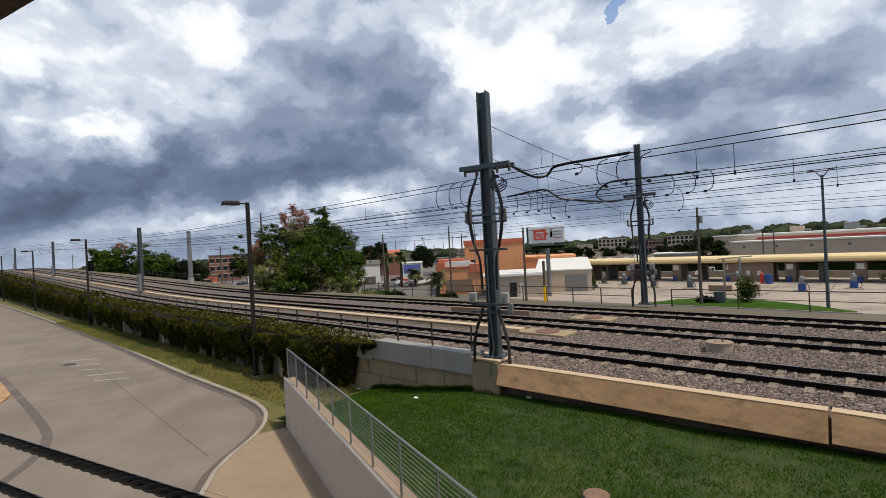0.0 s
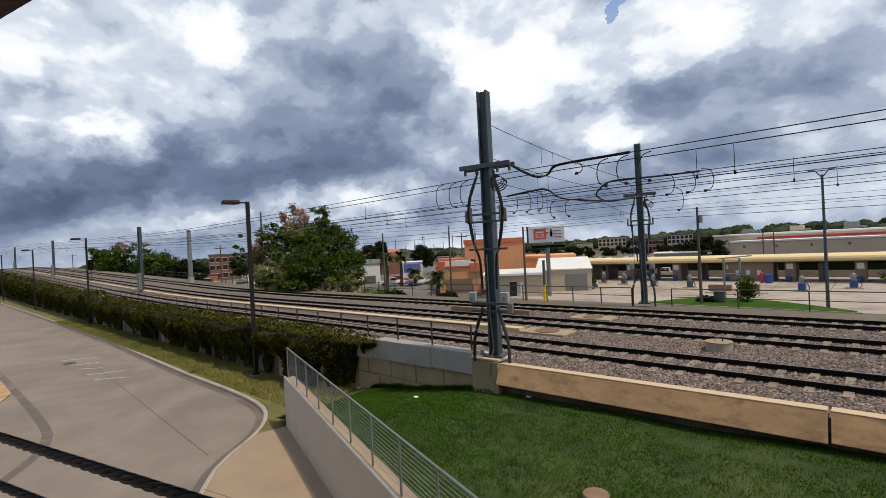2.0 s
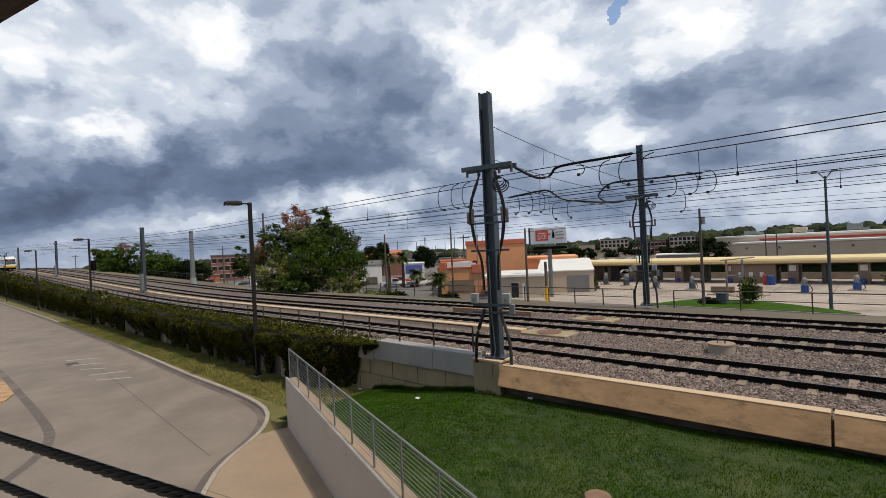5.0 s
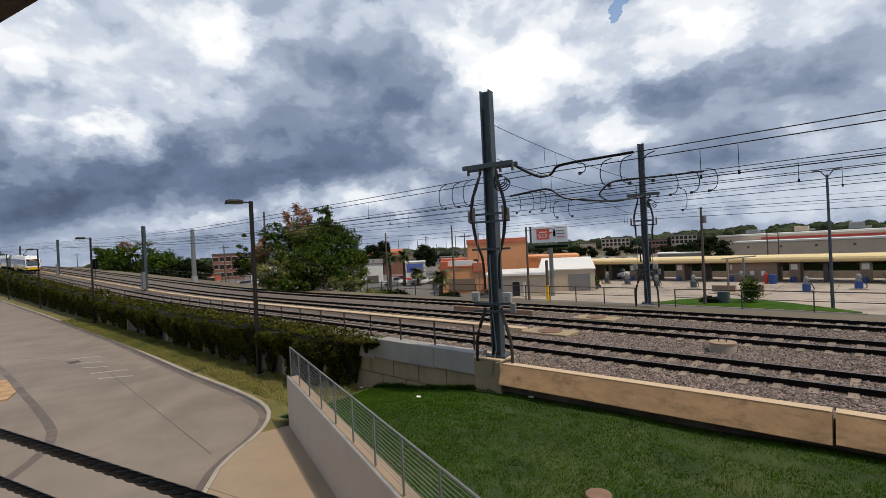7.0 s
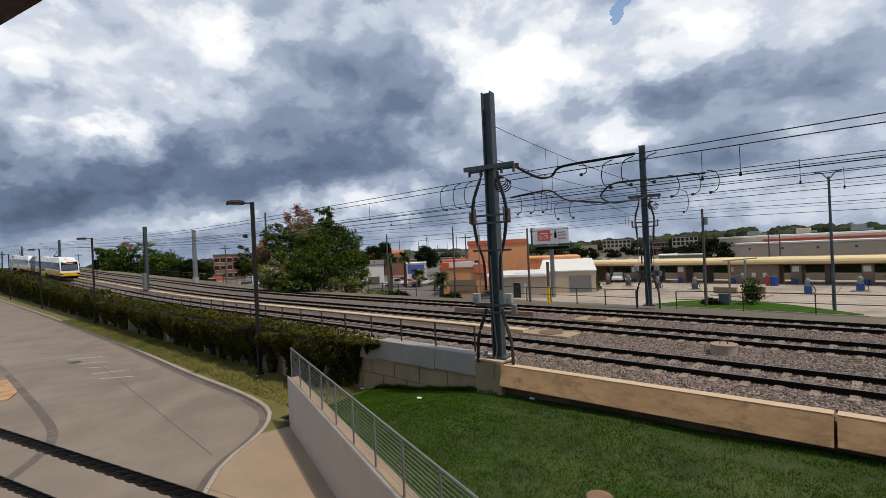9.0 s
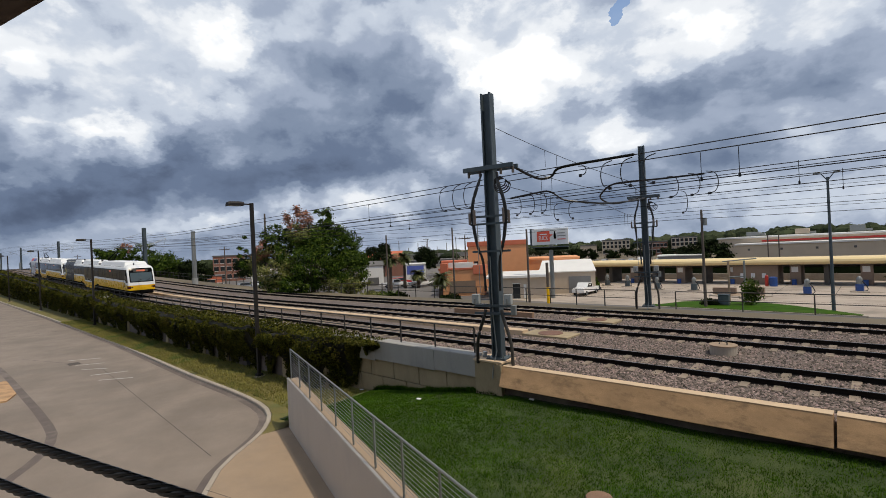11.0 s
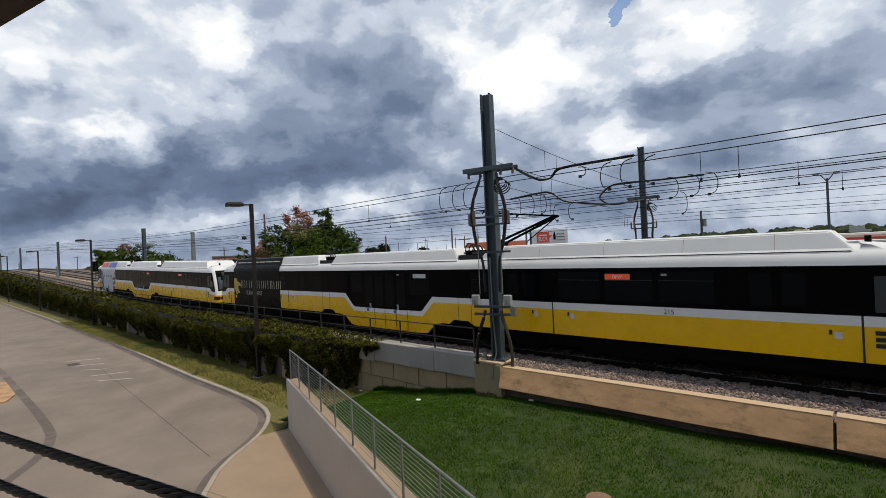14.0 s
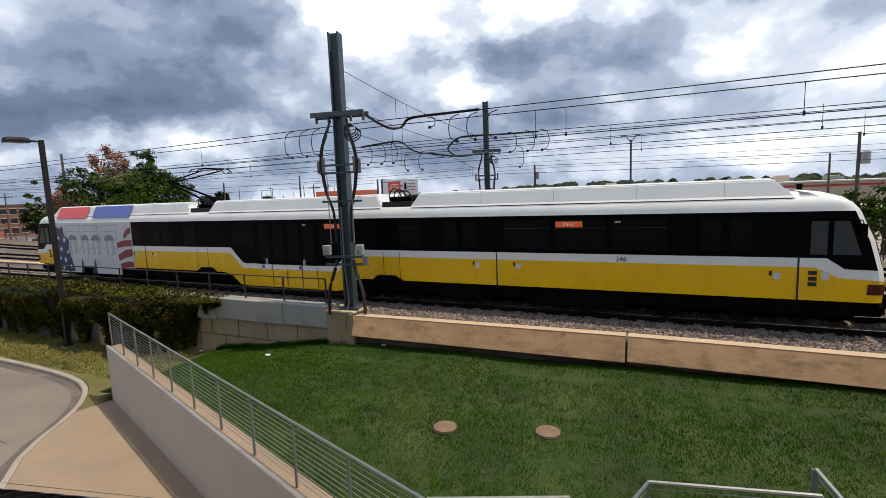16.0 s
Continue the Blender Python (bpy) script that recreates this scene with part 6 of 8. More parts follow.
# ---- trees ----
def tree(label, x, y, z0, turn, lobes, trunk_h, trunk_r, leaves, size, limbs=True, seed=1, category="tree"):
    """lobes: (across, height, depth, half width, half height, material); across runs to the right as seen from the landing."""
    t = thing("tree", label, category, pose(x, y, 0, 0, 0, turn))
    rng = np.random.default_rng(seed)
    crown_mid = sum(l[1] for l in lobes) / len(lobes)
    pts = [(0.0, 0, z0 - 0.3), (0.05, 0.02, z0 + trunk_h * 0.5), (-0.05, 0.05, z0 + trunk_h), (0.05, 0, crown_mid), (0, 0, crown_mid + 1.5)]
    part("trunk", tube(smooth_path(pts, 3), trunk_r, 9, radii=[trunk_r * (1.25 - 1.05 * i / 12) for i in range(13)]), M["bark"], t)
    if limbs:
        for a, h, d, rw, rh, mt in lobes:
            st = Vector((0, 0, z0 + trunk_h * (0.75 + 0.3 * rng.random())))
            en = Vector((a, d, h))
            mid = (st + en) / 2 + Vector((0, 0, -0.4))
            part("limb", tube(smooth_path([st, mid, en], 4), trunk_r * 0.35, 6, radii=[trunk_r * (0.45 - 0.04 * i) for i in range(9)]), M["bark"], t)
    vol = [l[3] * l[3] * l[4] for l in lobes]
    tot = sum(v ** 0.65 for v in vol)
    bins = {}
    for l, v in zip(lobes, vol):
        n = int(leaves * v ** 0.65 / tot)
        verts, faces = bins.setdefault(l[5], ([], []))
        a, h, d, rw, rh, mt = l
        # clusters inside the lobe give an uneven outline
        k = max(8, n // 75)
        for _ in range(k):
            v3 = Vector(rng.normal(0, 1, 3)).normalized() * (0.35 + 0.65 * rng.random() ** 0.5)
            c = Vector((a + v3.x * rw, d + v3.y * rw * 0.9, h + v3.z * rh))
            cr = (0.12 + 0.15 * rng.random()) * min(rw, rh) + size
            for _ in range(n // k):
                q = Vector(rng.normal(0, 0.55, 3)) * cr
                q.z *= 0.75
                out = (q + v3 * cr).normalized()
                leaf(verts, faces, c + q, size * (0.6 + 0.7 * rng.random()), rng, out + Vector((0, 0, 0.5)), 0.7)
    for mt, (verts, faces) in bins.items():
        ob = raw("crown", verts, faces, M[mt], t, {"tree_leaf": "dense green leaves", "tree_red": "rust-brown dying leaves", "tree_yellow": "yellow-green leaves", "far_leaf": "dark green leaves"}[mt])
        ob["kind"] = "stuff"
    return t


def facing(x, y):
    """Turn that sets a thing's own x to the right as seen from the landing."""
    return math.degrees(math.atan2(y, x)) - 90


def spot(az, d):
    """Place at an azimuth (degrees right of the first view's middle) and a distance."""
    a = radians(90 + VIEW_YAW - az)
    return d * math.cos(a), d * math.sin(a)


build_vines()
TX, TY = -51.1, 31.6
tree("tall leafy tree with green crown and rust-brown branch tips", TX, TY, -2.6, facing(TX, TY), (
    (0.0, 3.4, 0, 4.3, 3.4, "tree_leaf"), (4.2, 2.2, -0.5, 2.7, 2.7, "tree_leaf"), (-4.5, 2.6, 0, 2.5, 2.8, "tree_yellow"), (-3.9, 6.1, 0, 2.0, 1.7, "tree_leaf"),
    (1.6, 8.6, 0, 1.1, 1.9, "tree_leaf"), (1.7, 6.6, 0, 1.8, 2.0, "tree_leaf"), (-1.4, 8.3, 0, 1.5, 1.8, "tree_red"), (0.2, 5.6, 0, 2.6, 2.0, "tree_leaf"), (-1.2, 6.4, 0, 2.3, 1.6, "tree_yellow"), (-5.6, 4.9, 0, 1.3, 1.3, "tree_red"), (-7.7, 4.6, 0, 0.6, 2.2, "tree_leaf"),
    (4.4, 5.2, 0, 1.7, 1.6, "tree_leaf"), (2.4, 6.0, 0, 2.2, 1.8, "tree_leaf"), (-2.6, 0.4, -0.5, 3.4, 1.5, "tree_leaf"), (3.6, 0.2, -0.5, 3.2, 1.5, "tree_yellow"), (5.6, 3.6, 0, 1.3, 1.4, "tree_leaf")), 4.0, 0.34, 62000, 0.135, seed=4)
for az, d, lob, lb, sd in (
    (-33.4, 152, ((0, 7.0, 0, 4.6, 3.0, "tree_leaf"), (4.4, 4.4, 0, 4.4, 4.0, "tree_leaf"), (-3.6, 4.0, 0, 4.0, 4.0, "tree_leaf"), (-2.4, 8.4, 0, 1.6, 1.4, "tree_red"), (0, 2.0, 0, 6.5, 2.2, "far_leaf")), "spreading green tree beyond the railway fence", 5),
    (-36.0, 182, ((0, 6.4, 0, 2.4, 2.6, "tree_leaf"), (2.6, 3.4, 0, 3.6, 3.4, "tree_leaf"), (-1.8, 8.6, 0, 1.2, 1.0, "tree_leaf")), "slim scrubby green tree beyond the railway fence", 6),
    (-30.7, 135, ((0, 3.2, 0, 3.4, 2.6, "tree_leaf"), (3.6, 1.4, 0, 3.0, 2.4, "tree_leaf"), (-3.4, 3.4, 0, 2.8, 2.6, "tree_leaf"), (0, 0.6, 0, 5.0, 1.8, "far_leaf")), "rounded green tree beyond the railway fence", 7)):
    x, y = spot(az, d)
    tree(lb, x, y, -2.5, facing(x, y), lob, 2.5, 0.22, 12000, 0.26, seed=sd)


# ---- grass ----
blades("lawn_grass", 150000, (-16.6, 9.5), (lambda x: lawn_near(x) + 0.02, lambda x: WALL_Y - (0.03 if x < -9.6 else 0.12), lambda x, y: lawn_z(x, y)), M["grass"], "short thick blades of green lawn grass", (0.022, 0.062), 3, 0.0085)
blades("verge_grass", 24000, (-70, -17.0), (lambda x: 9.95 - 0.1 * smooth01(-30, -23, x), lambda x: (VINE_Y if x < -19 else WALL_Y) - 0.05, lambda x, y: KERB_Z + 0.02 + 0.03 * (y - 10)), M["dry_blade"], "thin yellowing blades of verge grass", (0.04, 0.12), 4, 0.016)
blades("wall_edge_grass", 2600, (-16.5, -9.8), (lambda x: WALL_Y - 0.14 if x < -9.5 else 12.96, lambda x: WALL_Y - 0.02 if x < -9.5 else 13.1, lambda x, y: lawn_z(x, y)), M["grass"], "longer tufts of grass along the wall foot", (0.08, 0.2), 9, 0.014)
build_stones()


# ---- things on the lawn and along the track ----
def lid(x, y, z, r):
    p = thing("access_lid", "sunken round clay-coloured access lid in the lawn", "access lid", pose(x, y, z), group="lids in the lawn")
    # near-black ring paints the shade of the hollow round the lid
    part("rim", tube([(0, 0, -0.1), (0, 0, 0.015)], r * 1.12, 20), M["joint"], p)
    part("cover", tube([(0, 0, -0.1), (0, 0, 0.045)], r, 20), M["terracotta_lid"], p)


lid(-4.18, 8.68, lawn_z(-4.18, 8.68), 0.25)
lid(-2.09, 9.21, lawn_z(-2.09, 9.21), 0.25)


def track_vault(x, y, z, sx, sy, r, label):
    p = thing("cable_vault", label, "manhole", pose(x, y, z), group="cable vaults between the tracks")
    part("collar", box(-sx, sx, -sy, sy, -0.2, 0.06, 0.02), M["panel_tan"], p, "tan concrete collar")
    part("cover", tube([(0, 0, 0.055), (0, 0, 0.085)], r, 28), M["manhole"], p, "rusty iron cover")


track_vault(-11.1, 18.95, -0.16, 1.15, 0.62, 0.55, "concrete cable vault with a rusty round lid")
track_vault(-10.9, 23.3, -0.14, 1.1, 0.6, 0.5, "concrete cable vault with a rusty lid, between tracks")
hw = thing("concrete_handhole", "round tan concrete handhole with an iron handle", "handhole", pose(-4.15, 18.75, -0.15))
part("ring", tube([(0, 0, -0.15), (0, 0, 0.24)], 0.42, 24), M["kerb"], hw)
part("lid", tube([(0, 0, 0.24), (0, 0, 0.28)], 0.44, 24), M["walk"], hw)
part("handle", tube([(-0.12, 0, 0.27), (-0.12, 0, 0.36), (0, 0, 0.40), (0.12, 0, 0.36), (0.12, 0, 0.27)], 0.025, 6), M["cable"], hw)
tm = thing("timber_kerb", "sun-bleached timber baulk between the far tracks", "timber")
part("baulk", box(-20.5, -14.6, 23.02, 23.25, -0.2, 0.10, 0.015), M["timber"], tm)
cw = thing("cable_trough", "sun-lit tan concrete trough between the tracks", "cable trough", kind="structure")
for i in range(50):
    x = -12.2 - 3.2 * i
    part("trough_lid", box(x - 3.18, x, 18.35, 18.85, -0.3, 0.0, 0.01), M["barrier_cap"], cw).location = (0, 0, rail_z(x - 1.6) + 0.02)
pk = thing("grounding_block", "small white junction cap beside the pole foot", "junction box", pose(-10.5, 13.35, 0.0))
part("cap", tube([(0, 0, 0.0), (0, 0, 0.2)], 0.07, 12), M["white_box"], pk)
part("collar", tube([(0, 0, -0.05), (0, 0, 0.06)], 0.10, 12), M["galv"], pk)
for x, y, a in ((-12.51, 11.88, 20), (-17.2, 12.85, 60), (-8.37, 12.92, 10)):
    z = lawn_z(x, y) + 0.07
    lt = thing("litter_scrap", "scrap of white paper lying on the grass", "litter", pose(x, y, z, 4, 5, a), group="litter on the lawn")
    part("sheet", box(-0.08, 0.08, -0.06, 0.06, 0, 0.02, 0.006), M["paper"], lt)


# ---- the landing's own cable guard and eave, close to the camera ----
def rope(pts, r):
    """A twisted steel rope: five strands round a core."""
    g = thing("cable_guard", "thick black twisted steel rope of the landing's guard", "rope", group="ropes of the landing")
    A, B = Vector(pts[0]), Vector(pts[1])
    d = (B - A).normalized()
    u = d.cross(Vector((0, 0, 1))).normalized()
    v = u.cross(d)
    ln = (B - A).length
    n = int(ln / 0.006)
    part("core", tube([A, B], r * 0.7, 8), M["cable"], g)
    for k in range(5):
        path = []
        for i in range(n + 1):
            a = i * 0.006 / (r * 17.0) * math.tau + k * math.tau / 5
            path.append(A + d * (i * 0.006) + (u * math.cos(a) + v * math.sin(a)) * r * 0.60)
        part("strand", tube(path, r * 0.44, 8), M["cable"], g)
    return g


def along(az, el, d):
    x, y = spot(az, d * math.cos(radians(el)))
    return Vector((x, y, 3.9 + d * math.sin(radians(el))))


for drop, far, near in ((0.35, (-43.74, 1.372), (-29.65, 0.806)), (0.46, (-43.90, 1.401), (-41.36, 1.242))):
    P, Q = Vector(spot(*far)), Vector(spot(*near))
    D = (Q - P).normalized()
    A, B = P - D * 1.2, P + D * 2.1
    rope([(A.x, A.y, 3.9 - drop), (B.x, B.y, 3.9 - drop)], 0.0092)
ev = thing("roof_eave", "dark brown eave of the building above the landing", "eave", kind="structure")
P, Q = Vector(spot(-42.3, 2.966)), Vector(spot(-40.88, 2.780))
D = (Q - P).normalized()
S = Vector((-D.y, D.x))
S = S if S.dot(P) < 0 else -S
part("soffit", add_prism(bmesh.new(), [tuple(v) for v in (P - D * 4, P + D * 4.5, P + D * 4.5 + S * 4, P - D * 4 + S * 4)], 5.1, 5.3), M["soffit_beam"], ev)
part("gutter_edge", add_prism(bmesh.new(), [tuple(v) for v in (P - D * 4 - S * 0.05, P + D * 4.5 - S * 0.05, P + D * 4.5 - S * 0.002, P - D * 4 - S * 0.002)], 5.12, 5.36), M["soffit_beam"], ev)


# footing of the landing behind and below the camera
tagged(part("landing_floor", box(-1.0, 3.0, -3.0, -0.25, 2.1, 2.25, 0.01), M["walk"]), "concrete landing floor behind the guard ropes", "floor", kind="structure")
tagged(part("building_wall", box(-30, 30, -8.4, -8.0, -2.8, 9.0), M["stucco"]), "pale stuccoed wall of the building behind", "wall", kind="structure")


# ---- beyond the railway ----
def house(name, label, category, x, y, turn, w, d, z0, z1, wall, roof, windows=(), parapet=0.25, gable=0.0, over=0.15):
    """A block: front on its own -y side. windows: (x0, x1, z0, z1, material) on the front."""
    h = thing(name, label, category, pose(x, y, 0, 0, 0, turn))
    part("wall", box(-w / 2, w / 2, 0, d, z0, z1), M[wall], h)
    if gable:
        bm = bmesh.new()
        add_sweep(bm, [(-over, z1 - 0.05), (d / 2, z1 + gable), (d + over, z1 - 0.05), (d + over, z1 + 0.1), (d / 2, z1 + gable + 0.15), (-over, z1 + 0.1)], [(-w / 2 - over, 0, 0), (w / 2 + over, 0, 0)])
        part("roof", bm, M[roof], h)
    else:
        part("roof", box(-w / 2 - over, w / 2 + over, -over, d + over, z1, z1 + parapet, 0.03), M[roof], h)
    for a, b, c, e, mt in windows:
        win = part("window" if mt == "window_dark" else "opening", box(a, b, -0.06, 0.1, c, e), M[mt], h)
        if mt == "window_dark" and (b - a) > 0.8:
            part("frame", box(a - 0.06, b + 0.06, -0.09, -0.05, e, e + 0.1), M["white_wall"], win)
            part("sill", box(a - 0.06, b + 0.06, -0.12, -0.04, c - 0.1, c), M["white_wall"], win)
    return h


def face(az):
    return VIEW_YAW - az


def far_block(name, label, category, az0, az1, d, el0, el1, depth, wall, roof, rows=(), skew=0.0, **kw):
    """A block that spans two azimuths at a distance, between two heights in metres."""
    mid = (az0 + az1) / 2
    x, y = spot(mid, d)
    w = 2 * d * math.tan(radians((az1 - az0) / 2))
    return house(name, label, category, x, y, face(mid) + skew, w, depth, el0, el1, wall, roof, rows, **kw), w


def grid_windows(w, n, rows, ww, wh):
    out = []
    for z in rows:
        for i in range(n):
            c = -w / 2 + w * (i + 0.5) / n
            out.append((c - ww / 2, c + ww / 2, z, z + wh, "window_dark"))
    return out


def build_town():
    G = LOT_Z
    # street and lots
    lot = bmesh.new()
    add_prism(lot, [(-44, 55.2), (60, 53.6), (70, 112), (-40, 112)], G - 0.2, G + 0.03)
    tagged(part("car_wash_lot", lot, M["lot"]), "pale stained concrete forecourt of a car wash", "pavement", kind="structure")
    st = bmesh.new()
    add_prism(st, [(-260, 45), (-44.5, 42.5), (420, 42.5), (420, 53.0), (-44.5, 55.0), (-40.5, 130), (-260, 160)], G - 0.2, G + 0.02)
    tagged(part("street", st, M["asphalt"]), "grey street and parking lots beyond the railway", "road", kind="structure")
    # joints in the forecourt slab
    for x in range(-40, 40, 6):
        tagged(part("lot_joint", box(x - 0.03, x + 0.03, 64.0, 84.0, G + 0.02, G + 0.034), M["joint"]), "dark joint in the forecourt slab", "joint", kind="structure")
    for y in (64.0, 70.0, 76.0):
        tagged(part("lot_joint", box(-40, 40, y - 0.03, y + 0.03, G + 0.02, G + 0.036), M["joint"]), "dark joint in the forecourt slab", "joint", kind="structure")
    # grass verge between street and forecourt, edged by a kerb
    edge = [(-20.0, 55.4), (-18.6, 57.0), (-17.4, 59.6), (-14.3, 61.9), (-10.1, 61.6), (-6.6, 59.7), (-3.7, 57.4), (-0.9, 55.0)]
    vg = thing("grass_island", "green grass island with a pale kerb beside the forecourt", "grass", kind="structure")
    part("kerb", add_prism(bmesh.new(), edge + [(-0.9, 54.0), (-20.0, 54.6)], G, G + 0.13), M["kerb"], vg)
    cx = sum(p[0] for p in edge) / len(edge)
    inner = [(cx + (x - cx) * 0.97, y - 0.22) for x, y in edge]
    part("turf", add_prism(bmesh.new(), inner + [(-1.3, 54.2), (-19.6, 54.8)], G + 0.05, G + 0.17), M["grass"], vg)
    isl = thing("forecourt_island", "raised cream concrete island in the forecourt", "island", kind="structure")
    part("slab", add_prism(bmesh.new(), [(-16.2, 67.2), (-15.7, 70.4), (-13.8, 72.4), (-11.0, 71.6), (-9.6, 68.2), (-12.0, 65.6)], G, G + 0.16), M["kerb"], isl)
    part("gravel", add_prism(bmesh.new(), [(-15.6, 67.5), (-15.2, 70.0), (-13.7, 71.7), (-11.3, 71.0), (-10.3, 68.3), (-12.1, 66.3)], G + 0.1, G + 0.2), M["walk"], isl)
    for x, y, w, h in ((-14.8, 69.0, 1.3, 0.7), (-11.2, 69.0, 0.7, 0.8)):
        bl = thing("service_box", "low tan service box on the concrete island", "utility box", pose(x, y, G + 0.2))
        part("body", box(-w, w, -0.4, 0.4, 0, h, 0.04), M["tan_wall"], bl)
        part("lid", box(-w - 0.04, w + 0.04, -0.44, 0.44, h, h + 0.06, 0.02), M["tan_wall"], bl)
    # orange motel: tall block, then terracotta entrance wings
    h, w = far_block("orange_building", "tall orange stuccoed building with terracotta parapet", "building", 2.6, 9.7, 92, G, 4.3, 14, "orange_wall", "terracotta", [(-4.6, -3.8, 0.2, 1.4, "window_dark"), (-2.0, -1.2, 0.2, 1.4, "window_dark")], parapet=0.9)
    h, w = far_block("orange_building", "low terracotta entrance wing with wide opening", "building", -1.0, 4.4, 76, G, 0.6, 10, "orange_wall", "terracotta", [(-2.0, 2.2, -3.2, -1.2, "tan_wall"), (-0.9, 2.6, 0.65, 1.5, "white_wall")], parapet=0.3, skew=-6)
    for a, b2, z in ((-3.4, -2.2, 1.7), (1.9, 3.9, 1.25)):
        part("corner_tower", box(a, b2, -0.25, 1.6, -0.2, z, 0.04), M["terracotta"], h, "red stepped corner block")
    part("white_parapet", box(-2.15, 1.85, 0.5, 0.9, 0.55, 1.75, 0.03), M["white_wall"], h)
    h, w = far_block("orange_building", "stepped orange wing behind the entrance", "building", 9.4, 15.6, 96, G, 1.0, 14, "orange_wall", "orange_wall", parapet=0.4)
    h, w = far_block("orange_building", "small orange side wing of the motel", "building", -0.6, 2.4, 84, G, 1.6, 6, "orange_wall", "terracotta", parapet=0.3)
    # white-roofed workshop
    h, w = far_block("shop_building", "low beige shop with a white flat roof", "building", 5.0, 11.6, 68, G, -0.55, 12, "beige_wall", "roof_metal", [(-3.3, -2.2, -2.6, -1.2, "window_dark"), (-0.6, 0.4, -3.5, -1.4, "window_dark"), (0.9, 1.3, -3.5, -1.5, "white_wall")], parapet=0.35, over=0.5)
    h, w = far_block("shop_building", "beige workshop with garage door and pale gabled roof", "building", 11.0, 17.3, 74, G, -0.3, 26, "beige_wall", "roof_metal", [(0.2, 3.4, -3.5, -1.0, "grey_wall")], gable=1.3)
    # car wash: long canopy over bays
    cwx0, cwx1, cy = -44.0, 44.0, 84.5
    cw = thing("car_wash", "long car wash building with cream rounded canopy and open bays", "building", pose(0, 0, 0))
    prof = [(0.1, -0.60), (-0.15, -0.5), (-0.3, -0.2), (-0.2, 0.1), (0.3, 0.3), (6.2, 0.3), (6.2, -0.60)]
    bm = add_sweep(bmesh.new(), [(cy + a, b) for a, b in prof], [(cwx0, 0, 0), (cwx1, 0, 0)])
    part("canopy", bm, M["canopy"], cw, "cream rounded canopy fascia")
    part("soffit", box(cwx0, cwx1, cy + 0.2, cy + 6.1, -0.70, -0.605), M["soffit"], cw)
    i = 0
    x = cwx0 + 3.0
    while x < cwx1:
        wide = 0.55 if i % 2 else 1.3
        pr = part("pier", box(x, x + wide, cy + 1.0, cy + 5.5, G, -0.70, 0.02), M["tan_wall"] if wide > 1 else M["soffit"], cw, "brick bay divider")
        if wide > 1:
            part("notice", box(x + 0.2, x + 1.0, cy + 0.95, cy + 1.0, -1.75, -0.95), M["white_wall"], pr)
            part("bin", tube([(x + 0.5, cy + 0.6, G), (x + 0.5, cy + 0.6, G + 0.8)], 0.3, 12), M["blue_thing"], pr, "blue drum")
        x += 3.9
        i += 1
    part("back_rail", box(cwx0, cwx1, cy + 9.0, cy + 9.3, G, G + 1.1), M["kerb"], cw, "low pale wall behind the bays")
    part("office", box(-17.0, -11.2, cy + 0.6, cy + 6.0, G, -0.7), M["tan_wall"], cw, "tan brick equipment room")
    part("hedge", box(cwx0, cwx1, cy + 15, cy + 17, G, -1.3, 0.3), M["far_leaf"], cw, "dark hedge behind the bays")
    for x in (-16.0, -14.6, -13.2):
        part("office_window", box(x, x + 0.5, cy + 0.52, cy + 0.62, -2.6, -1.9), M["light_print"], cw)
    # added dark strip that stands in for shade at the bays' back
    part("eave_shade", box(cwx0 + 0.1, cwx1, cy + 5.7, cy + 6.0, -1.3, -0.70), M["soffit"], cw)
    # vacuum stations
    for az, d, c in ((37.05, 72, "blue_thing"), (40.85, 76, "blue_thing"), (27.4, 76, "galv_dark"), (20.75, 83, "galv_dark"), (18.6, 86, "galv_dark"), (23.8, 78, "galv_dark"), (46.0, 75, "blue_thing"), (51.0, 78, "blue_thing")):
        x, y = spot(az, d)
        v = thing("vacuum_station", "coin vacuum machine with drum and domed silver top", "vacuum machine", pose(x, y, G + 0.1), group="vacuum machines of the car wash")
        part("island", box(-0.9, 0.9, -0.5, 0.5, -0.1, 0.08, 0.04), M["kerb"], v)
        part("drum", tube([(0, 0, 0.08), (0, 0, 0.9)], 0.42, 14), M[c], v)
        part("canister", tube([(0, 0, 0.9), (0, 0, 1.55), (0, 0, 1.75), (0, 0, 1.86)], 0.3, 12, radii=[0.3, 0.3, 0.22, 0.05]), M["galv"], v)
        part("hose", tube(smooth_path([(0.25, -0.2, 1.3), (0.6, -0.3, 0.8), (0.75, -0.3, 0.3), (0.5, -0.35, 0.12)], 4), 0.05, 6), M["cable"], v)
    for az, d, mt, lb, cat, r, hh in ((33.85, 83, "red_thing", "red enamelled fire-hose bollard at the bay", "bollard", 0.22, 1.5), (34.4, 83, "blue_thing", "blue plastic waste drum at the bay", "bin", 0.5, 1.3), (33.2, 70, "kerb", "squat concrete planter in the forecourt", "planter", 0.5, 0.5)):
        x, y = spot(az, d)
        b = thing(cat.replace(" ", "_"), lb, cat, pose(x, y, G))
        part("body", tube([(0, 0, 0), (0, 0, hh)], r, 14), M[mt], b)
        part("cap", tube([(0, 0, hh), (0, 0, hh + 0.1)], r * 1.05, 14, radii=[r * 1.05, r * 0.6]), M[mt], b)
    # pipe frame near the fence
    x, y = spot(31.3, 61)
    g = thing("pipe_frame", "pale steel pipe frame with a cross-bar", "sign frame", pose(x, y, 0, 0, 0, face(31)))
    for dx in (-0.75, 0.75):
        part("post", tube([(dx, 0, G), (dx, 0, 1.2)], 0.11, 8), M["galv"] if dx > 0 else M["walk"], g)
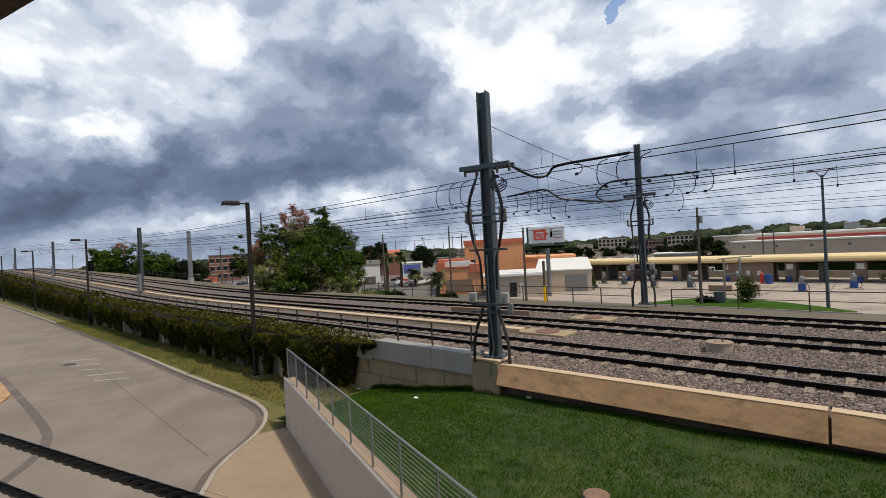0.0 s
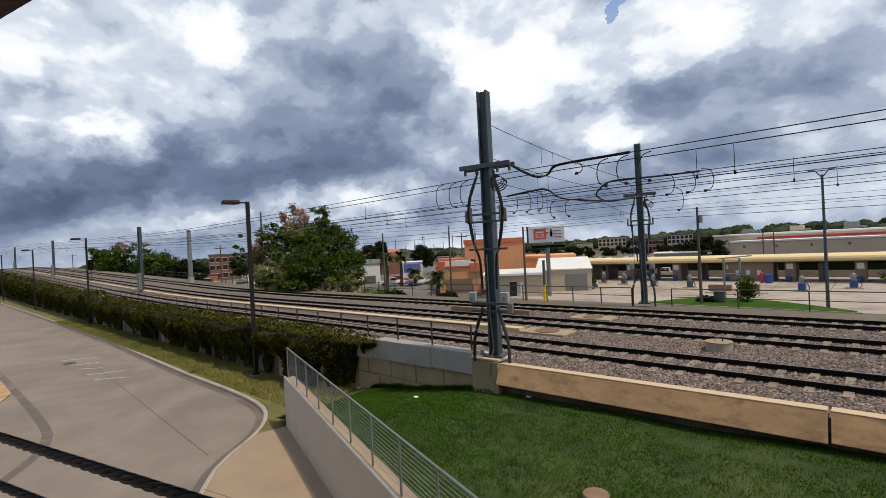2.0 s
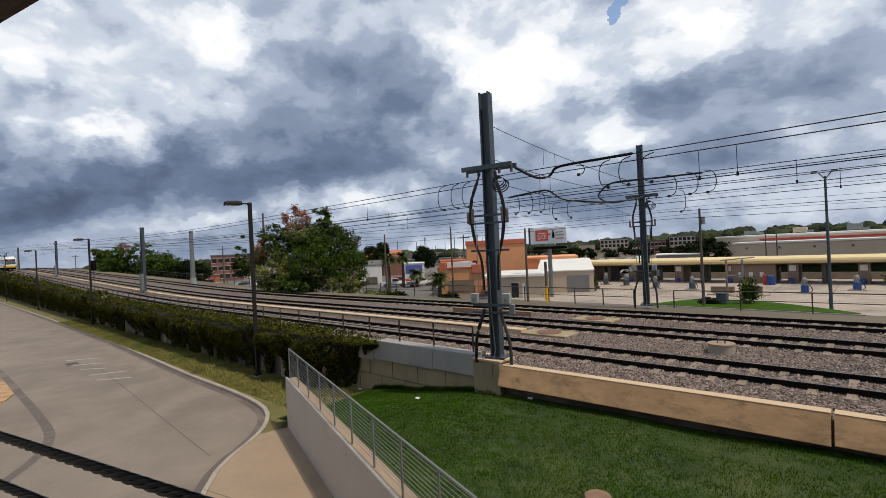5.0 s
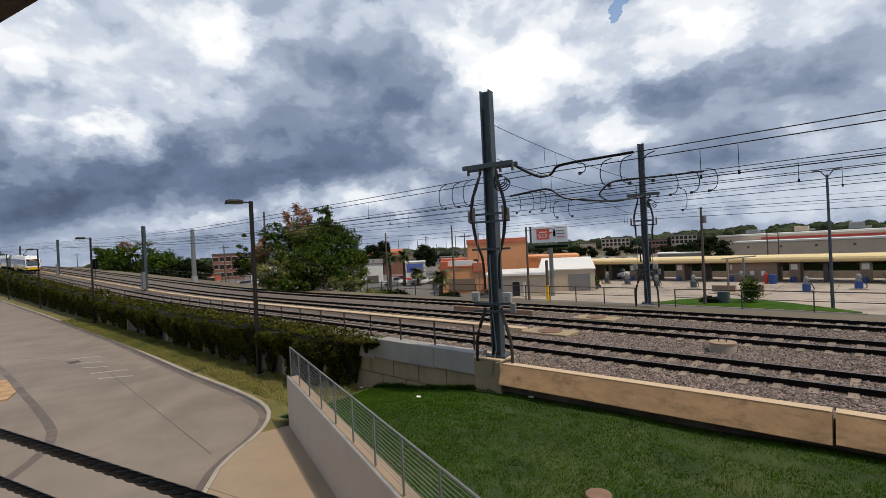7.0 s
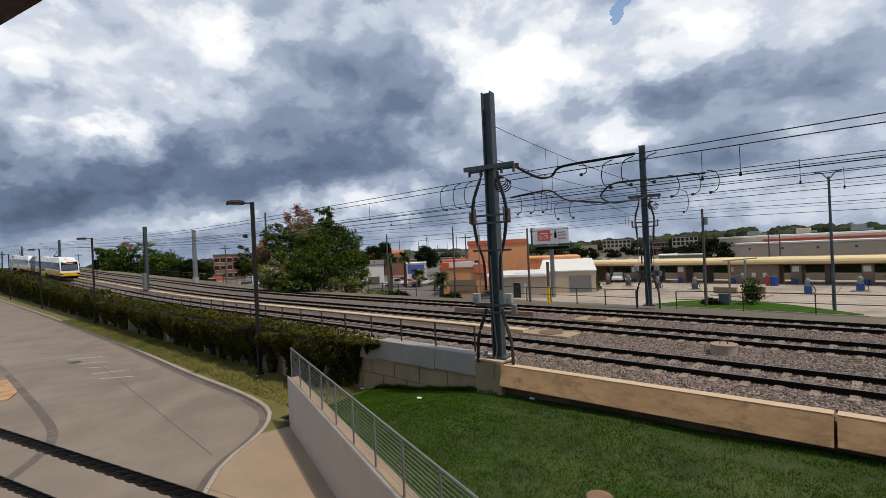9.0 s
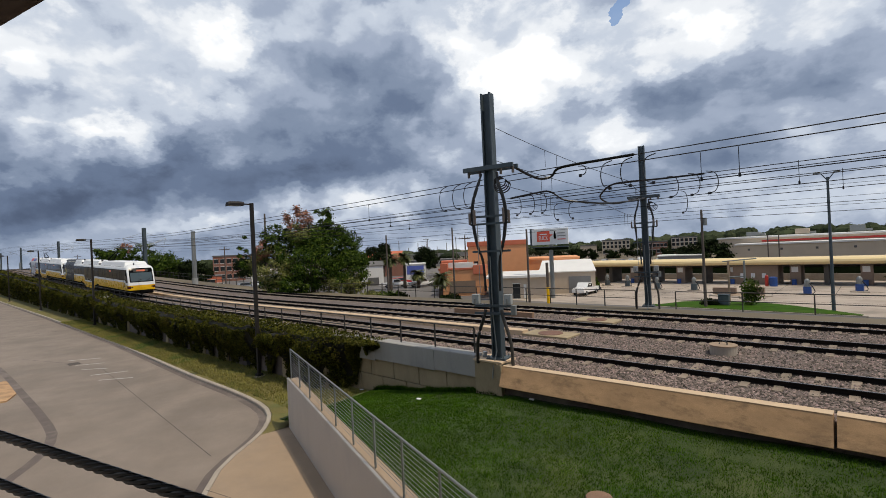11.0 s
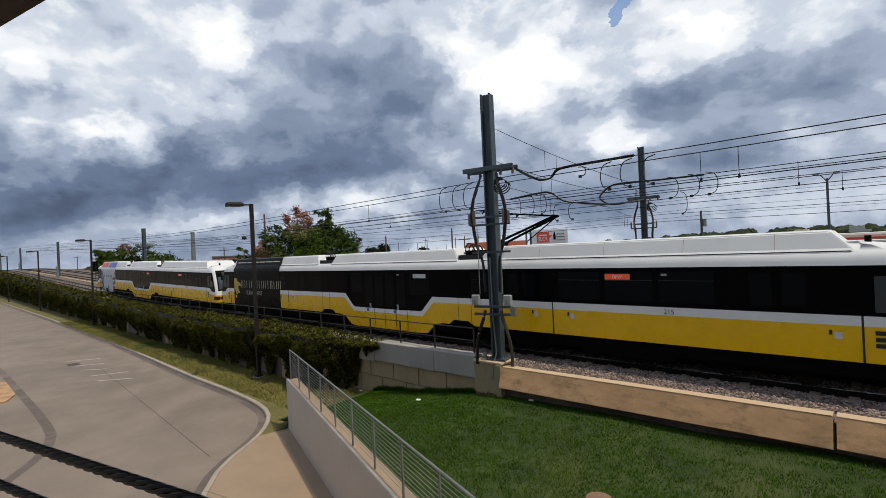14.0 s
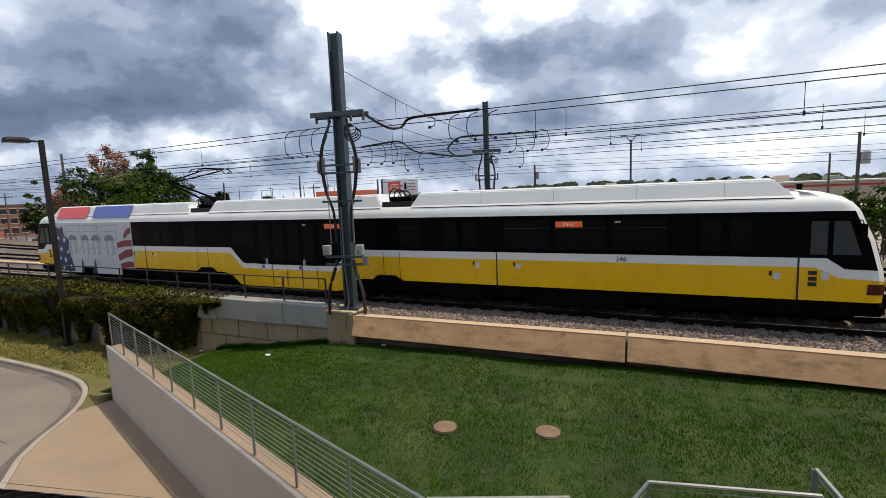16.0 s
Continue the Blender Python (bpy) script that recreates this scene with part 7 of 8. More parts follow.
    part("cross_bar", tube([(-1.3, 0, 1.15), (1.9, 0, 1.4)], 0.07, 6), M["galv"], g)
    part("cross_bar", tube([(-0.75, 0, -0.6), (0.9, 0, -0.5)], 0.08, 6), M["galv"], g)
    bx = thing("utility_box", "grey metal utility box on the grass island", "utility box", pose(*spot(30.1, 59.0), G + 0.16))
    part("body", box(-0.5, 0.5, -0.4, 0.4, 0, 1.1, 0.05), M["galv_dark"], bx)
    part("lid", box(-0.54, 0.54, -0.44, 0.44, 1.1, 1.18, 0.02), M["galv_dark"], bx)
    # long store with white roof and red stripe
    sx, sy = spot(40, 178)
    s = thing("store_building", "long tan store with white roof and a red stripe", "building", pose(sx, sy, 0, 0, 0, 1.0))
    part("wall", box(-32, 95, 0, 60, G, 3.0), M["beige_wall"], s)
    part("roof", box(-32.4, 95, -0.4, 60, 3.0, 3.5, 0.05), M["roof_metal"], s)
    part("front_wing", box(-25, 40, -12, -0.02, G, 1.0), M["beige_wall"], s)
    part("wing_roof", box(-25.3, 40, -12.3, -0.5, 1.0, 1.5, 0.05), M["roof_metal"], s)
    part("red_stripe", box(-20, 90, -0.18, -0.02, 1.75, 2.3), M["red_thing"], s)
    for i in range(7):
        u = part("roof_unit", box(-25 + i * 13, -21.5 + i * 13, 6, 10, 3.75, 5.0 + 0.3 * (i % 3), 0.1), M["beige_wall" if i % 2 else "galv"], s, "rooftop air handler")
        part("duct", box(-21.5 + i * 13, -20 + i * 13, 7, 8.5, 3.75, 4.4, 0.05), M["galv"], u)
    for i in range(9):
        part("wall_light", box(-30 + i * 8, -29.4 + i * 8, -12.15, -12.0, -0.6, 0.0), M["roof_dark"], s)
    # flats on the rise
    for az0, az1, d, z1, wl, n in ((18.2, 21.2, 270, 4.6, "beige_wall", 7), (22.4, 25.0, 250, 2.8, "brick_wall", 7), (25.4, 27.9, 255, 4.4, "beige_wall", 6), (15.8, 17.6, 300, 2.2, "beige_wall", 4)):
        w = 2 * d * math.tan(radians((az1 - az0) / 2))
        far_block("apartment_building", "three-storey block of flats with rows of windows", "apartment building", az0, az1, d, G, z1, 16, wl, "roof_dark", grid_windows(w, n, [zz for zz in (-2.2, 0.6, 2.6) if zz + 1.7 < z1], 1.3, 1.5), parapet=0.6)
    far_block("office_building", "brick office with pale window frames beyond the street", "building", -26.4, -23.2, 185, G, 5.2, 14, "brick_wall", "roof_dark", grid_windows(10.3, 5, (-2.6, 0.2, 2.9), 1.5, 1.5), parapet=0.5)
    far_block("shop_building", "small white shop with a flat awning", "building", -22.6, -20.5, 150, G, 0.2, 10, "white_wall", "roof_metal", [(-2.0, 2.0, -3.0, -1.4, "window_dark")])
    far_block("shop_building", "red-fronted low shop by the street", "building", -29.0, -25.6, 160, G, -0.8, 10, "terracotta", "roof_dark", [(-3.0, 3.0, -3.2, -1.8, "window_dark")])
    far_block("shop_building", "small white house with a porch roof", "building", -10.3, -7.7, 110, G, 1.0, 9, "white_wall", "roof_dark", [(-1.2, 1.4, -3.5, -1.7, "roof_dark")], gable=0.9)
    far_block("shop_building", "blue-painted low shop front", "building", -5.0, -2.6, 118, G, 0.6, 8, "white_wall", "roof_metal", [(-2.2, 2.0, -1.8, 0.3, "blue_print")])
    far_block("shop_building", "house with a tiled terracotta roof behind palms", "building", -9.6, -5.2, 150, G, 2.0, 12, "brick_wall", "terracotta", gable=2.2)
    far_block("far_viaduct", "long dark elevated road on the skyline", "bridge", -6, 4.5, 330, -1.0, 1.5, 12, "grey_wall", "grey_wall")
    far_block("far_hall", "long low grey shed with pale roof", "building", -5.5, 1.0, 220, G, -0.6, 20, "grey_wall", "roof_dark", grid_windows(24, 10, (-2.6,), 1.6, 1.2))
    far_block("shop_building", "low flat-roofed shed with metal roof behind the forecourt", "building", 24.0, 28.4, 120, G, 0.0, 8, "grey_wall", "roof_metal")
    # billboard
    bx_, by_ = spot(12.4, 68)
    b = thing("billboard", "white roadside billboard with a red panel on a steel post", "billboard", pose(bx_, by_, 0, 0, 0, face(12.4) - 14))
    part("post", tube([(0, 0.3, G), (0, 0.3, 4.0)], 0.30, 12), M["galv"], b)
    part("panel", box(-2.55, 2.55, -0.12, 0.12, 3.95, 6.2, 0.02), M["billboard"], b)
    part("side_frame", box(-2.9, -2.6, 0.15, 1.6, 3.9, 6.3), M["galv_dark"], b)
    part("catwalk", box(-2.55, 2.55, -0.7, -0.15, 3.55, 3.68), M["galv_dark"], b)
    rp = part("red_panel", box(-1.8, 0.0, -0.15, -0.125, 4.4, 5.85), M["billboard_red"], b)
    ar = bmesh.new()
    for v in (((0.0, -0.14, 5.4), (0.45, -0.14, 5.35), (0.0, -0.14, 5.0)),):
        ar.faces.new([ar.verts.new(p) for p in v])
    part("speech_tip", ar, M["billboard_red"], rp)
    part("lettering_bar", box(-1.4, -0.35, -0.17, -0.152, 5.36, 5.5), M["billboard"], rp)
    text_mesh("lettering", "SUCK", 0.86, M["billboard"], rp, Matrix.Translation((-0.9, -0.155, 4.62)) @ Matrix.Rotation(radians(90), 4, "X") @ Matrix.Diagonal((0.62, 1.0, 1.0, 1.0)))
    part("lower_skirt", box(-2.2, 2.5, 0.0, 0.15, 3.2, 3.56), M["far_leaf"], b, "green panel below the board")
    part("bottle_shape", tube([(0.72, -0.14, 4.75), (0.72, -0.14, 5.4), (0.72, -0.14, 5.6), (0.72, -0.14, 5.8)], 0.15, 8, radii=[0.16, 0.16, 0.08, 0.08]), M["black"], b)
    for z, a, c, mt in ((5.45, 1.0, 2.1, "galv"), (5.05, 1.0, 2.2, "galv"), (4.6, 1.1, 2.2, "red_print")):
        part("lettering_bar", box(a, c, -0.15, -0.125, z, z + 0.12), M[mt], b)


def utility_pole(az, d, top, label, arms=1, base=None, r=0.15):
    x, y = spot(az, d)
    p = thing("utility_pole", label, "utility pole", pose(x, y, 0, 0, 0, face(az)), group="utility poles")
    part("shaft", tube([(0, 0, LOT_Z if base is None else base), (0, 0, top)], r, 10, radii=[r * 1.15, r * 0.75]), M["wood_pole"], p)
    for i in range(arms):
        part("cross_arm", box(-1.1, 1.1, -0.06, 0.06, top - 0.7 - i * 0.9, top - 0.55 - i * 0.9), M["wood_pole"], p)
        for dx in (-1.0, -0.5, 0.5, 1.0):
            part("insulator", tube([(dx, 0, top - 0.55 - i * 0.9), (dx, 0, top - 0.35 - i * 0.9)], 0.05, 6), M["insulator"], p)
    return p


def build_poles():
    utility_pole(0.8, 73, 7.3, "weathered wooden utility pole by the orange building", 0)
    utility_pole(-7.2, 76, 6.7, "weathered wooden utility pole behind the palms", 0)
    utility_pole(-20.9, 70, 10.1, "tall thin wooden utility pole behind the tree", 0, r=0.16)
    p = utility_pole(28.4, 57.5, 6.9, "dark wooden utility pole with a small transformer", 0)
    part("transformer", tube([(0.3, 0, 5.2), (0.3, 0, 6.0)], 0.2, 10), M["galv"], p)
    utility_pole(9.7, 60, 6.0, "dark steel pole beside the billboard", 0)
    utility_pole(-25.2, 120, 7.0, "distant wooden utility pole on the street", 1)
    utility_pole(-38.1, 235, 8.7, "distant wooden utility pole beyond the line", 1)
    utility_pole(-2.4, 190, 9.0, "distant wooden utility pole on the skyline", 1)
    utility_pole(4.0, 210, 10.0, "distant wooden utility pole on the skyline", 1)
    utility_pole(2.3, 90, 6.5, "thin wooden utility pole by the motel", 1)
    utility_pole(56.4, 75, 7.0, "leaning wooden utility pole beyond the car wash", 0)
    p = utility_pole(58.4, 70, 8.9, "wooden utility pole with transformer cans", 0, r=0.2)
    part("transformer", tube([(0.6, 0, 5.4), (0.6, 0, 6.7)], 0.45, 12), M["white_box"], p)
    for i in range(14):
        az = -8 + i * 1.15
        utility_pole(az, 260 + 23 * (i % 4), 6.5 + 2.2 * (i % 3), "distant thin pole on the skyline", 0, r=0.22)
    for i, az in enumerate((34.1, 35.0)):
        utility_pole(az, 120, 3.9, "thin dark pole in front of the store", 0, r=0.14)
    # yellow-sleeved post and twin-headed lamp
    x, y = spot(11.9, 47)
    yp = thing("yellow_post", "tall wooden post with a yellow guy guard", "utility pole", pose(x, y, 0))
    part("shaft", tube([(0, 0, -2.9), (0, 0, 2.2)], 0.14, 10), M["wood_pole"], yp)
    part("guard", tube([(0, 0, -2.7), (0, 0, -0.2)], 0.16, 10), M["yellow"], yp, "yellow plastic guard")
    x, y = spot(38.95, 57)
    lp = thing("street_lamp", "tall grey twin-headed floodlight pole by the lot", "street lamp", pose(x, y, 0, 0, 0, face(38.95)))
    part("post", tube([(0, 0, LOT_Z), (0, 0, 9.0)], 0.14, 10, radii=[0.16, 0.1]), M["galv_dark"], lp)
    for s in (-1, 1):
        a = part("arm", tube([(0, 0, 8.7), (s * 0.5, 0, 9.4)], 0.05, 6), M["galv_dark"], lp)
        part("lamp_head", box(s * 0.75 - 0.3, s * 0.75 + 0.2, -0.25, 0.25, 9.35, 9.55, 0.04), M["galv"], a)


def car_body(kind, label, mat, az, d, heading, group="parked cars"):
    x, y = spot(az, d)
    c = thing("car", label, "car", pose(x, y, LOT_Z + 0.03, 0, 0, heading), group=group)
    if kind == "suv":
        side = [(-2.3, 0.35), (-2.35, 0.9), (-2.2, 1.05), (-1.9, 1.65), (0.3, 1.70), (1.05, 1.12), (2.1, 0.98), (2.35, 0.75), (2.35, 0.35)]
        glass = [(-1.95, 1.08), (-1.78, 1.58), (0.25, 1.62), (0.92, 1.12)]
    elif kind == "pickup":
        side = [(-2.7, 0.45), (-2.75, 1.05), (-0.55, 1.08), (-0.45, 1.75), (0.75, 1.78), (1.35, 1.18), (2.5, 1.1), (2.7, 0.85), (2.7, 0.45)]
        glass = [(-0.35, 1.15), (-0.3, 1.66), (0.7, 1.68), (1.2, 1.2)]
    else:
        side = [(-2.2, 0.3), (-2.25, 0.75), (-2.0, 0.95), (-1.3, 1.38), (0.2, 1.42), (1.0, 0.95), (2.0, 0.82), (2.25, 0.6), (2.25, 0.3)]
        glass = [(-1.6, 0.98), (-1.2, 1.32), (0.15, 1.35), (0.85, 0.97)]
    bm = bmesh.new()
    n = len(side)
    rows = []
    for yy, ins in ((-0.92, 0.12), (-0.86, 0.0), (0.86, 0.0), (0.92, 0.12)):
        cx, cz = 0.0, 0.8
        rows.append([bm.verts.new((px * (1 - ins * 0.12), yy * (1.0 if pz < 1.1 else 0.88), pz - (ins * 0.1 if pz > 1 else 0))) for px, pz in side])
    for a, b in zip(rows, rows[1:]):
        for k in range(n):
            bm.faces.new((a[k], a[(k + 1) % n], b[(k + 1) % n], b[k]))
    bm.faces.new(rows[0][::-1])
    bm.faces.new(rows[-1])
    bmesh.ops.recalc_face_normals(bm, faces=bm.faces[:])
    part("body", bm, M[mat], c)
    for s in (-1, 1):
        bm = bmesh.new()
        vs = [bm.verts.new((px, s * (0.935 if pz < 1.2 else 0.84), pz)) for px, pz in glass]
        bm.faces.new(vs if s < 0 else vs[::-1])
        ext = bmesh.ops.extrude_face_region(bm, geom=bm.faces[:])
        bmesh.ops.translate(bm, verts=[v for v in ext["geom"] if isinstance(v, bmesh.types.BMVert)], vec=(0, -s * 0.03, 0))
        part("window", bm, M["window_dark"], c)
        for wx in (-1.4, 1.4) if kind != "pickup" else (-1.75, 1.75):
            w = part("wheel", tube([(wx, s * 0.72, 0.34), (wx, s * 0.93, 0.34)], 0.34, 14), M["tyre"], c)
            part("rim", tube([(wx, s * 0.93, 0.34), (wx, s * 0.945, 0.34)], 0.2, 10), M["galv"], w)
        part("tail_lamp", box(side[1][0] - 0.02, side[1][0] + 0.1, s * 0.75 - 0.12, s * 0.75 + 0.12, 0.7, 0.95), M["lens_red"], c)
    return c


def build_cars():
    car_body("suv", "white sport utility vehicle parked by the shop", "car_white", 7.5, 72, face(7) + 150)
    car_body("pickup", "white pickup truck parked on the street lot", "car_white", -3.2, 100, face(-3) + 12)
    car_body("pickup", "white work truck parked beside the pickup", "car_white", -6.4, 102, face(-6) + 10)
    car_body("sedan", "dark saloon car parked by the workshop", "car_dark", 16.1, 76, face(16) + 20)
    car_body("suv", "red sport utility vehicle parked behind the pickup", "red_thing", -5.6, 108, face(-5) + 10)
    car_body("sedan", "dark saloon car parked near the flats", "car_dark", 18.3, 130, face(18) + 80)
    for i in range(12):
        car_body(("sedan", "suv", "sedan")[i % 3], ("silver", "white", "dark")[i % 3] + " parked car in the far lot", ("car_silver", "car_white", "car_dark")[i % 3], 15.6 + i * 0.95, 165 + 6 * (i % 4), face(18) + 70 + 10 * (i % 3), "cars in the far lot")
    for i in range(7):
        car_body(("suv", "sedan")[i % 2], ("dark", "silver", "white")[i % 3] + " car on the far street", ("car_dark", "car_silver", "car_white")[i % 3], -28.5 + i * 1.35, 120 + 9 * (i % 3), face(-25) + 15, "cars on the far street")


def palm(az, d, top, label, sd):
    x, y = spot(az, d)
    p = thing("palm_tree", label, "palm tree", pose(x, y, 0), group="palms")
    rng = np.random.default_rng(sd)
    part("trunk", tube([(0, 0, LOT_Z), (0.1, 0, (LOT_Z + top) / 2), (0, 0, top)], 0.3, 9, radii=[0.36, 0.3, 0.24]), M["bark"], p)
    verts, faces = [], []
    for i in range(150):
        a = rng.random() * math.tau
        up = rng.uniform(-1.1, 1.1)
        ln = rng.uniform(1.5, 2.4)
        d0 = Vector((math.cos(a), math.sin(a), up)).normalized()
        q = Vector((0, 0, top + 0.1))
        sidev = d0.cross(Vector((0, 0, 1))).normalized() * 0.10
        prev = None
        for k in range(6):
            w = sidev * (0.4 + 1.6 * math.sin(math.pi * min(1, (k + 0.4) / 5.5)))
            j = len(verts)
            verts += [tuple(q - w), tuple(q + w - Vector((0, 0, 0.05)))]
            if prev is not None:
                faces.append((prev, prev + 1, j + 1, j))
            prev = j
            q = q + (d0 + Vector((0, 0, -0.18 * k))).normalized() * ln / 5
    raw("frond", verts, faces, M["palm_leaf"], p, "drooping fan fronds")["kind"] = "stuff"


def bush(az, d, w, h, label, mat, sd, z0=None):
    x, y = spot(az, d)
    z0 = LOT_Z if z0 is None else z0
    rng = np.random.default_rng(sd)
    b = thing("bush", label, "bush", pose(x, y, 0, 0, 0, face(az)))
    part("stem", tube([(0, 0, z0 - 0.1), (0, 0, z0 + h * 0.5)], 0.06, 6), M["bark"], b)
    verts, faces = [], []
    for _ in range(int(700 + 500 * w)):
        v = Vector(rng.normal(0, 1, 3)).normalized()
        v *= (0.35 + 0.65 * rng.random()) * (1.0 + 0.75 * noise.noise(v * 1.9 + Vector((sd, 0, 0))))
        leaf(verts, faces, Vector((v.x * w / 2, v.y * w * 0.35, z0 + h * 0.5 + v.z * h * 0.5)), (0.14 if w > 2.3 else 0.10) * (0.6 + rng.random()), rng, v)
    raw("foliage", verts, faces, M[mat], b)["kind"] = "stuff"


def build_far_green():
    palm(-0.9, 72, -0.4, "short stout palm by the entrance wing", 34)
    palm(-6.9, 94, 2.7, "fan palm with shaggy crown on the street", 31)
    palm(-5.2, 98, 2.8, "fan palm with drooping fronds on the street", 32)
    palm(-3.6, 97, -0.8, "short fan palm near the parked trucks", 33)
    for i, (az, d, w, h, lb, mt) in enumerate(((-9.5, 72, 4.5, 2.0, "clipped green bush behind the fence", "tree_yellow"), (-7.5, 72, 4.0, 1.7, "clipped green bush behind the fence", "tree_leaf"), (-6.0, 72, 3.0, 1.5, "clipped green bush behind the fence", "far_leaf"), (0.2, 66, 3.2, 1.3, "low dark bush beside the orange wing", "far_leaf"), (16.8, 77, 2.4, 2.2, "small green bush by the workshop", "tree_leaf"), (15.6, 76, 1.2, 1.8, "small dark bush by the workshop", "far_leaf"), (32.5, 59.5, 2.1, 2.9, "ragged green shrub on the grass island", "tree_leaf"), (28.9, 59.0, 1.9, 0.8, "low dark shrub on the grass island", "far_leaf"), (45, 84, 6, 3, "green bush behind the wash bays", "tree_leaf"))):
        bush(az, d, w, h, lb, mt, 50 + i)
    for i, (az, d, lob, lb) in enumerate((
        (29.0, 125, ((0, 0.6, 0, 4.2, 2.6, "far_leaf"), (3.4, -0.6, 0, 3.0, 2.2, "far_leaf"), (-3.4, -0.2, 0, 2.8, 2.4, "far_leaf"), (1.0, 2.0, 0, 2.4, 1.4, "far_leaf")), "broad dark green tree before the store"),
        (60.5, 62, ((0, 1.2, 0, 3.6, 2.6, "tree_leaf"), (-2.8, -0.2, 0, 2.8, 2.6, "tree_leaf"), (3.0, 0.6, 0, 3.0, 3.0, "tree_leaf")), "leafy green tree beyond the car wash"),
        (-9.0, 135, ((0, 3.0, 0, 2.6, 2.4, "far_leaf"), (-2.6, 1.6, 0, 2.4, 2.2, "far_leaf")), "dark green street tree"),
        (-7.6, 150, ((0, 5.0, 0, 1.8, 2.0, "far_leaf"), (0.5, 3.0, 0, 1.6, 1.5, "far_leaf")), "slim dark street tree behind the roofs"),
        (-2.8, 140, ((0, 2.2, 0, 2.6, 2.6, "far_leaf"), (2.2, 1.0, 0, 2.2, 2.4, "far_leaf")), "dark green street tree behind the shop"),
        (-28.6, 130, ((0, 1.6, 0, 2.6, 2.6, "far_leaf"), (2.4, 0.6, 0, 2.2, 2.0, "far_leaf")), "dark street tree beyond the line"),
        (-22.0, 140, ((0, 3.0, 0, 3.0, 3.0, "far_leaf"), (-3, 1.5, 0, 2.6, 2.6, "far_leaf")), "dark street tree beside the pale office"))):
        x, y = spot(az, d)
        tree(lb, x, y, LOT_Z, facing(x, y), lob, 2.6, 0.25, 5200, 0.30 if d > 80 else 0.2, seed=70 + i)
    for i in range(9):
        az = 13.2 + i * 1.9 + 0.3 * math.sin(i * 2.3)
        d = 205 + 9 * (i % 5)
        x, y = spot(az, d)
        h = -0.3 + 0.8 * math.sin(i * 1.7)
        tree("dark round street tree before the flats", x, y, LOT_Z, facing(x, y), ((0, h - 0.6, 0, 2.8, 2.2, "far_leaf"), (2.2, h - 1.6, 0, 2.0, 1.8, "far_leaf")), 2.0, 0.2, 1500, 0.42, limbs=False, seed=120 + i)
    # wooded skyline, one mass of many small clumps
    rng = np.random.default_rng(99)
    verts, faces = [], []
    for i in range(520):
        az = rng.uniform(-45, 66)
        d = rng.uniform(330, 560)
        base = -4.0
        rise = interp(az, ((-45, 0.2), (-25, 0.3), (-12, 0.2), (5, 0.4), (14, 1.4), (20, 2.4), (27, 4.8), (33, 5.8), (40, 5.2), (48, 4.2), (66, 3.2)))
        if az < 6 and rng.random() < 0.45:
            continue
        top = 3.9 + (rise + rng.uniform(-3.4, 1.5)) * d / 400 * 0.9
        w = rng.uniform(4, 9)
        x, y = spot(az, d)
        k0, hz = len(verts), (top - base) / 2
        for r in range(5):
            lat = -0.4 + r * 0.49
            for c in range(8):
                k = 0.86 + 0.12 * rng.random()
                verts.append((x + k * w * math.cos(lat) * math.cos(c * math.pi / 4), y + k * w * math.cos(lat) * math.sin(c * math.pi / 4), base + hz + hz * k * math.sin(lat)))
        for r in range(4):
            for c in range(8):
                q = k0 + r * 8
                faces.append((q + c, q + (c + 1) % 8, q + 8 + (c + 1) % 8, q + 8 + c))
        for _ in range(90):
            v = Vector(rng.normal(0, 1, 3)).normalized()
            p = Vector((x + v.x * w * 0.95, y + v.y * w * 0.95, base + hz + v.z * hz * (0.86 + 0.1 * rng.random())))
            leaf(verts, faces, p, rng.uniform(0.5, 1.0), rng, v + Vector((0, 0, 0.4)), 0.5)
    tagged(raw("far_woods", verts, faces, M["hill_leaf"]), "dark green wooded skyline beyond the town", "woods", kind="stuff")


build_town()
street_truck = car_body("pickup", "white pickup truck driving along the street", "car_white", 0, 49, 180, "moving traffic")
lot_truck = car_body("pickup", "white pickup truck rolling behind the wash bays", "car_white", 27.0, 96, 180, "moving traffic")
build_poles()
build_cars()
build_far_green()


# ---- what moves ----


def car_pose(x):
    """A car with its middle at x on the near track, pitched as the rails are under its bogies."""
    a, b = rail_z(x - 13.0), rail_z(x + 13.0)
    pitch = math.degrees(math.atan2(b - a, 26.0))
    return pose(x, TRACKS[0], (a + b) / 2, 0, -pitch, 0)


def nose_at(t):
    """Where the leading nose is: about 20.5 m/s, gathering a little speed."""
    u = 16.0 - t
    return 43.25 - 21.12 * u + 0.05 * u * u


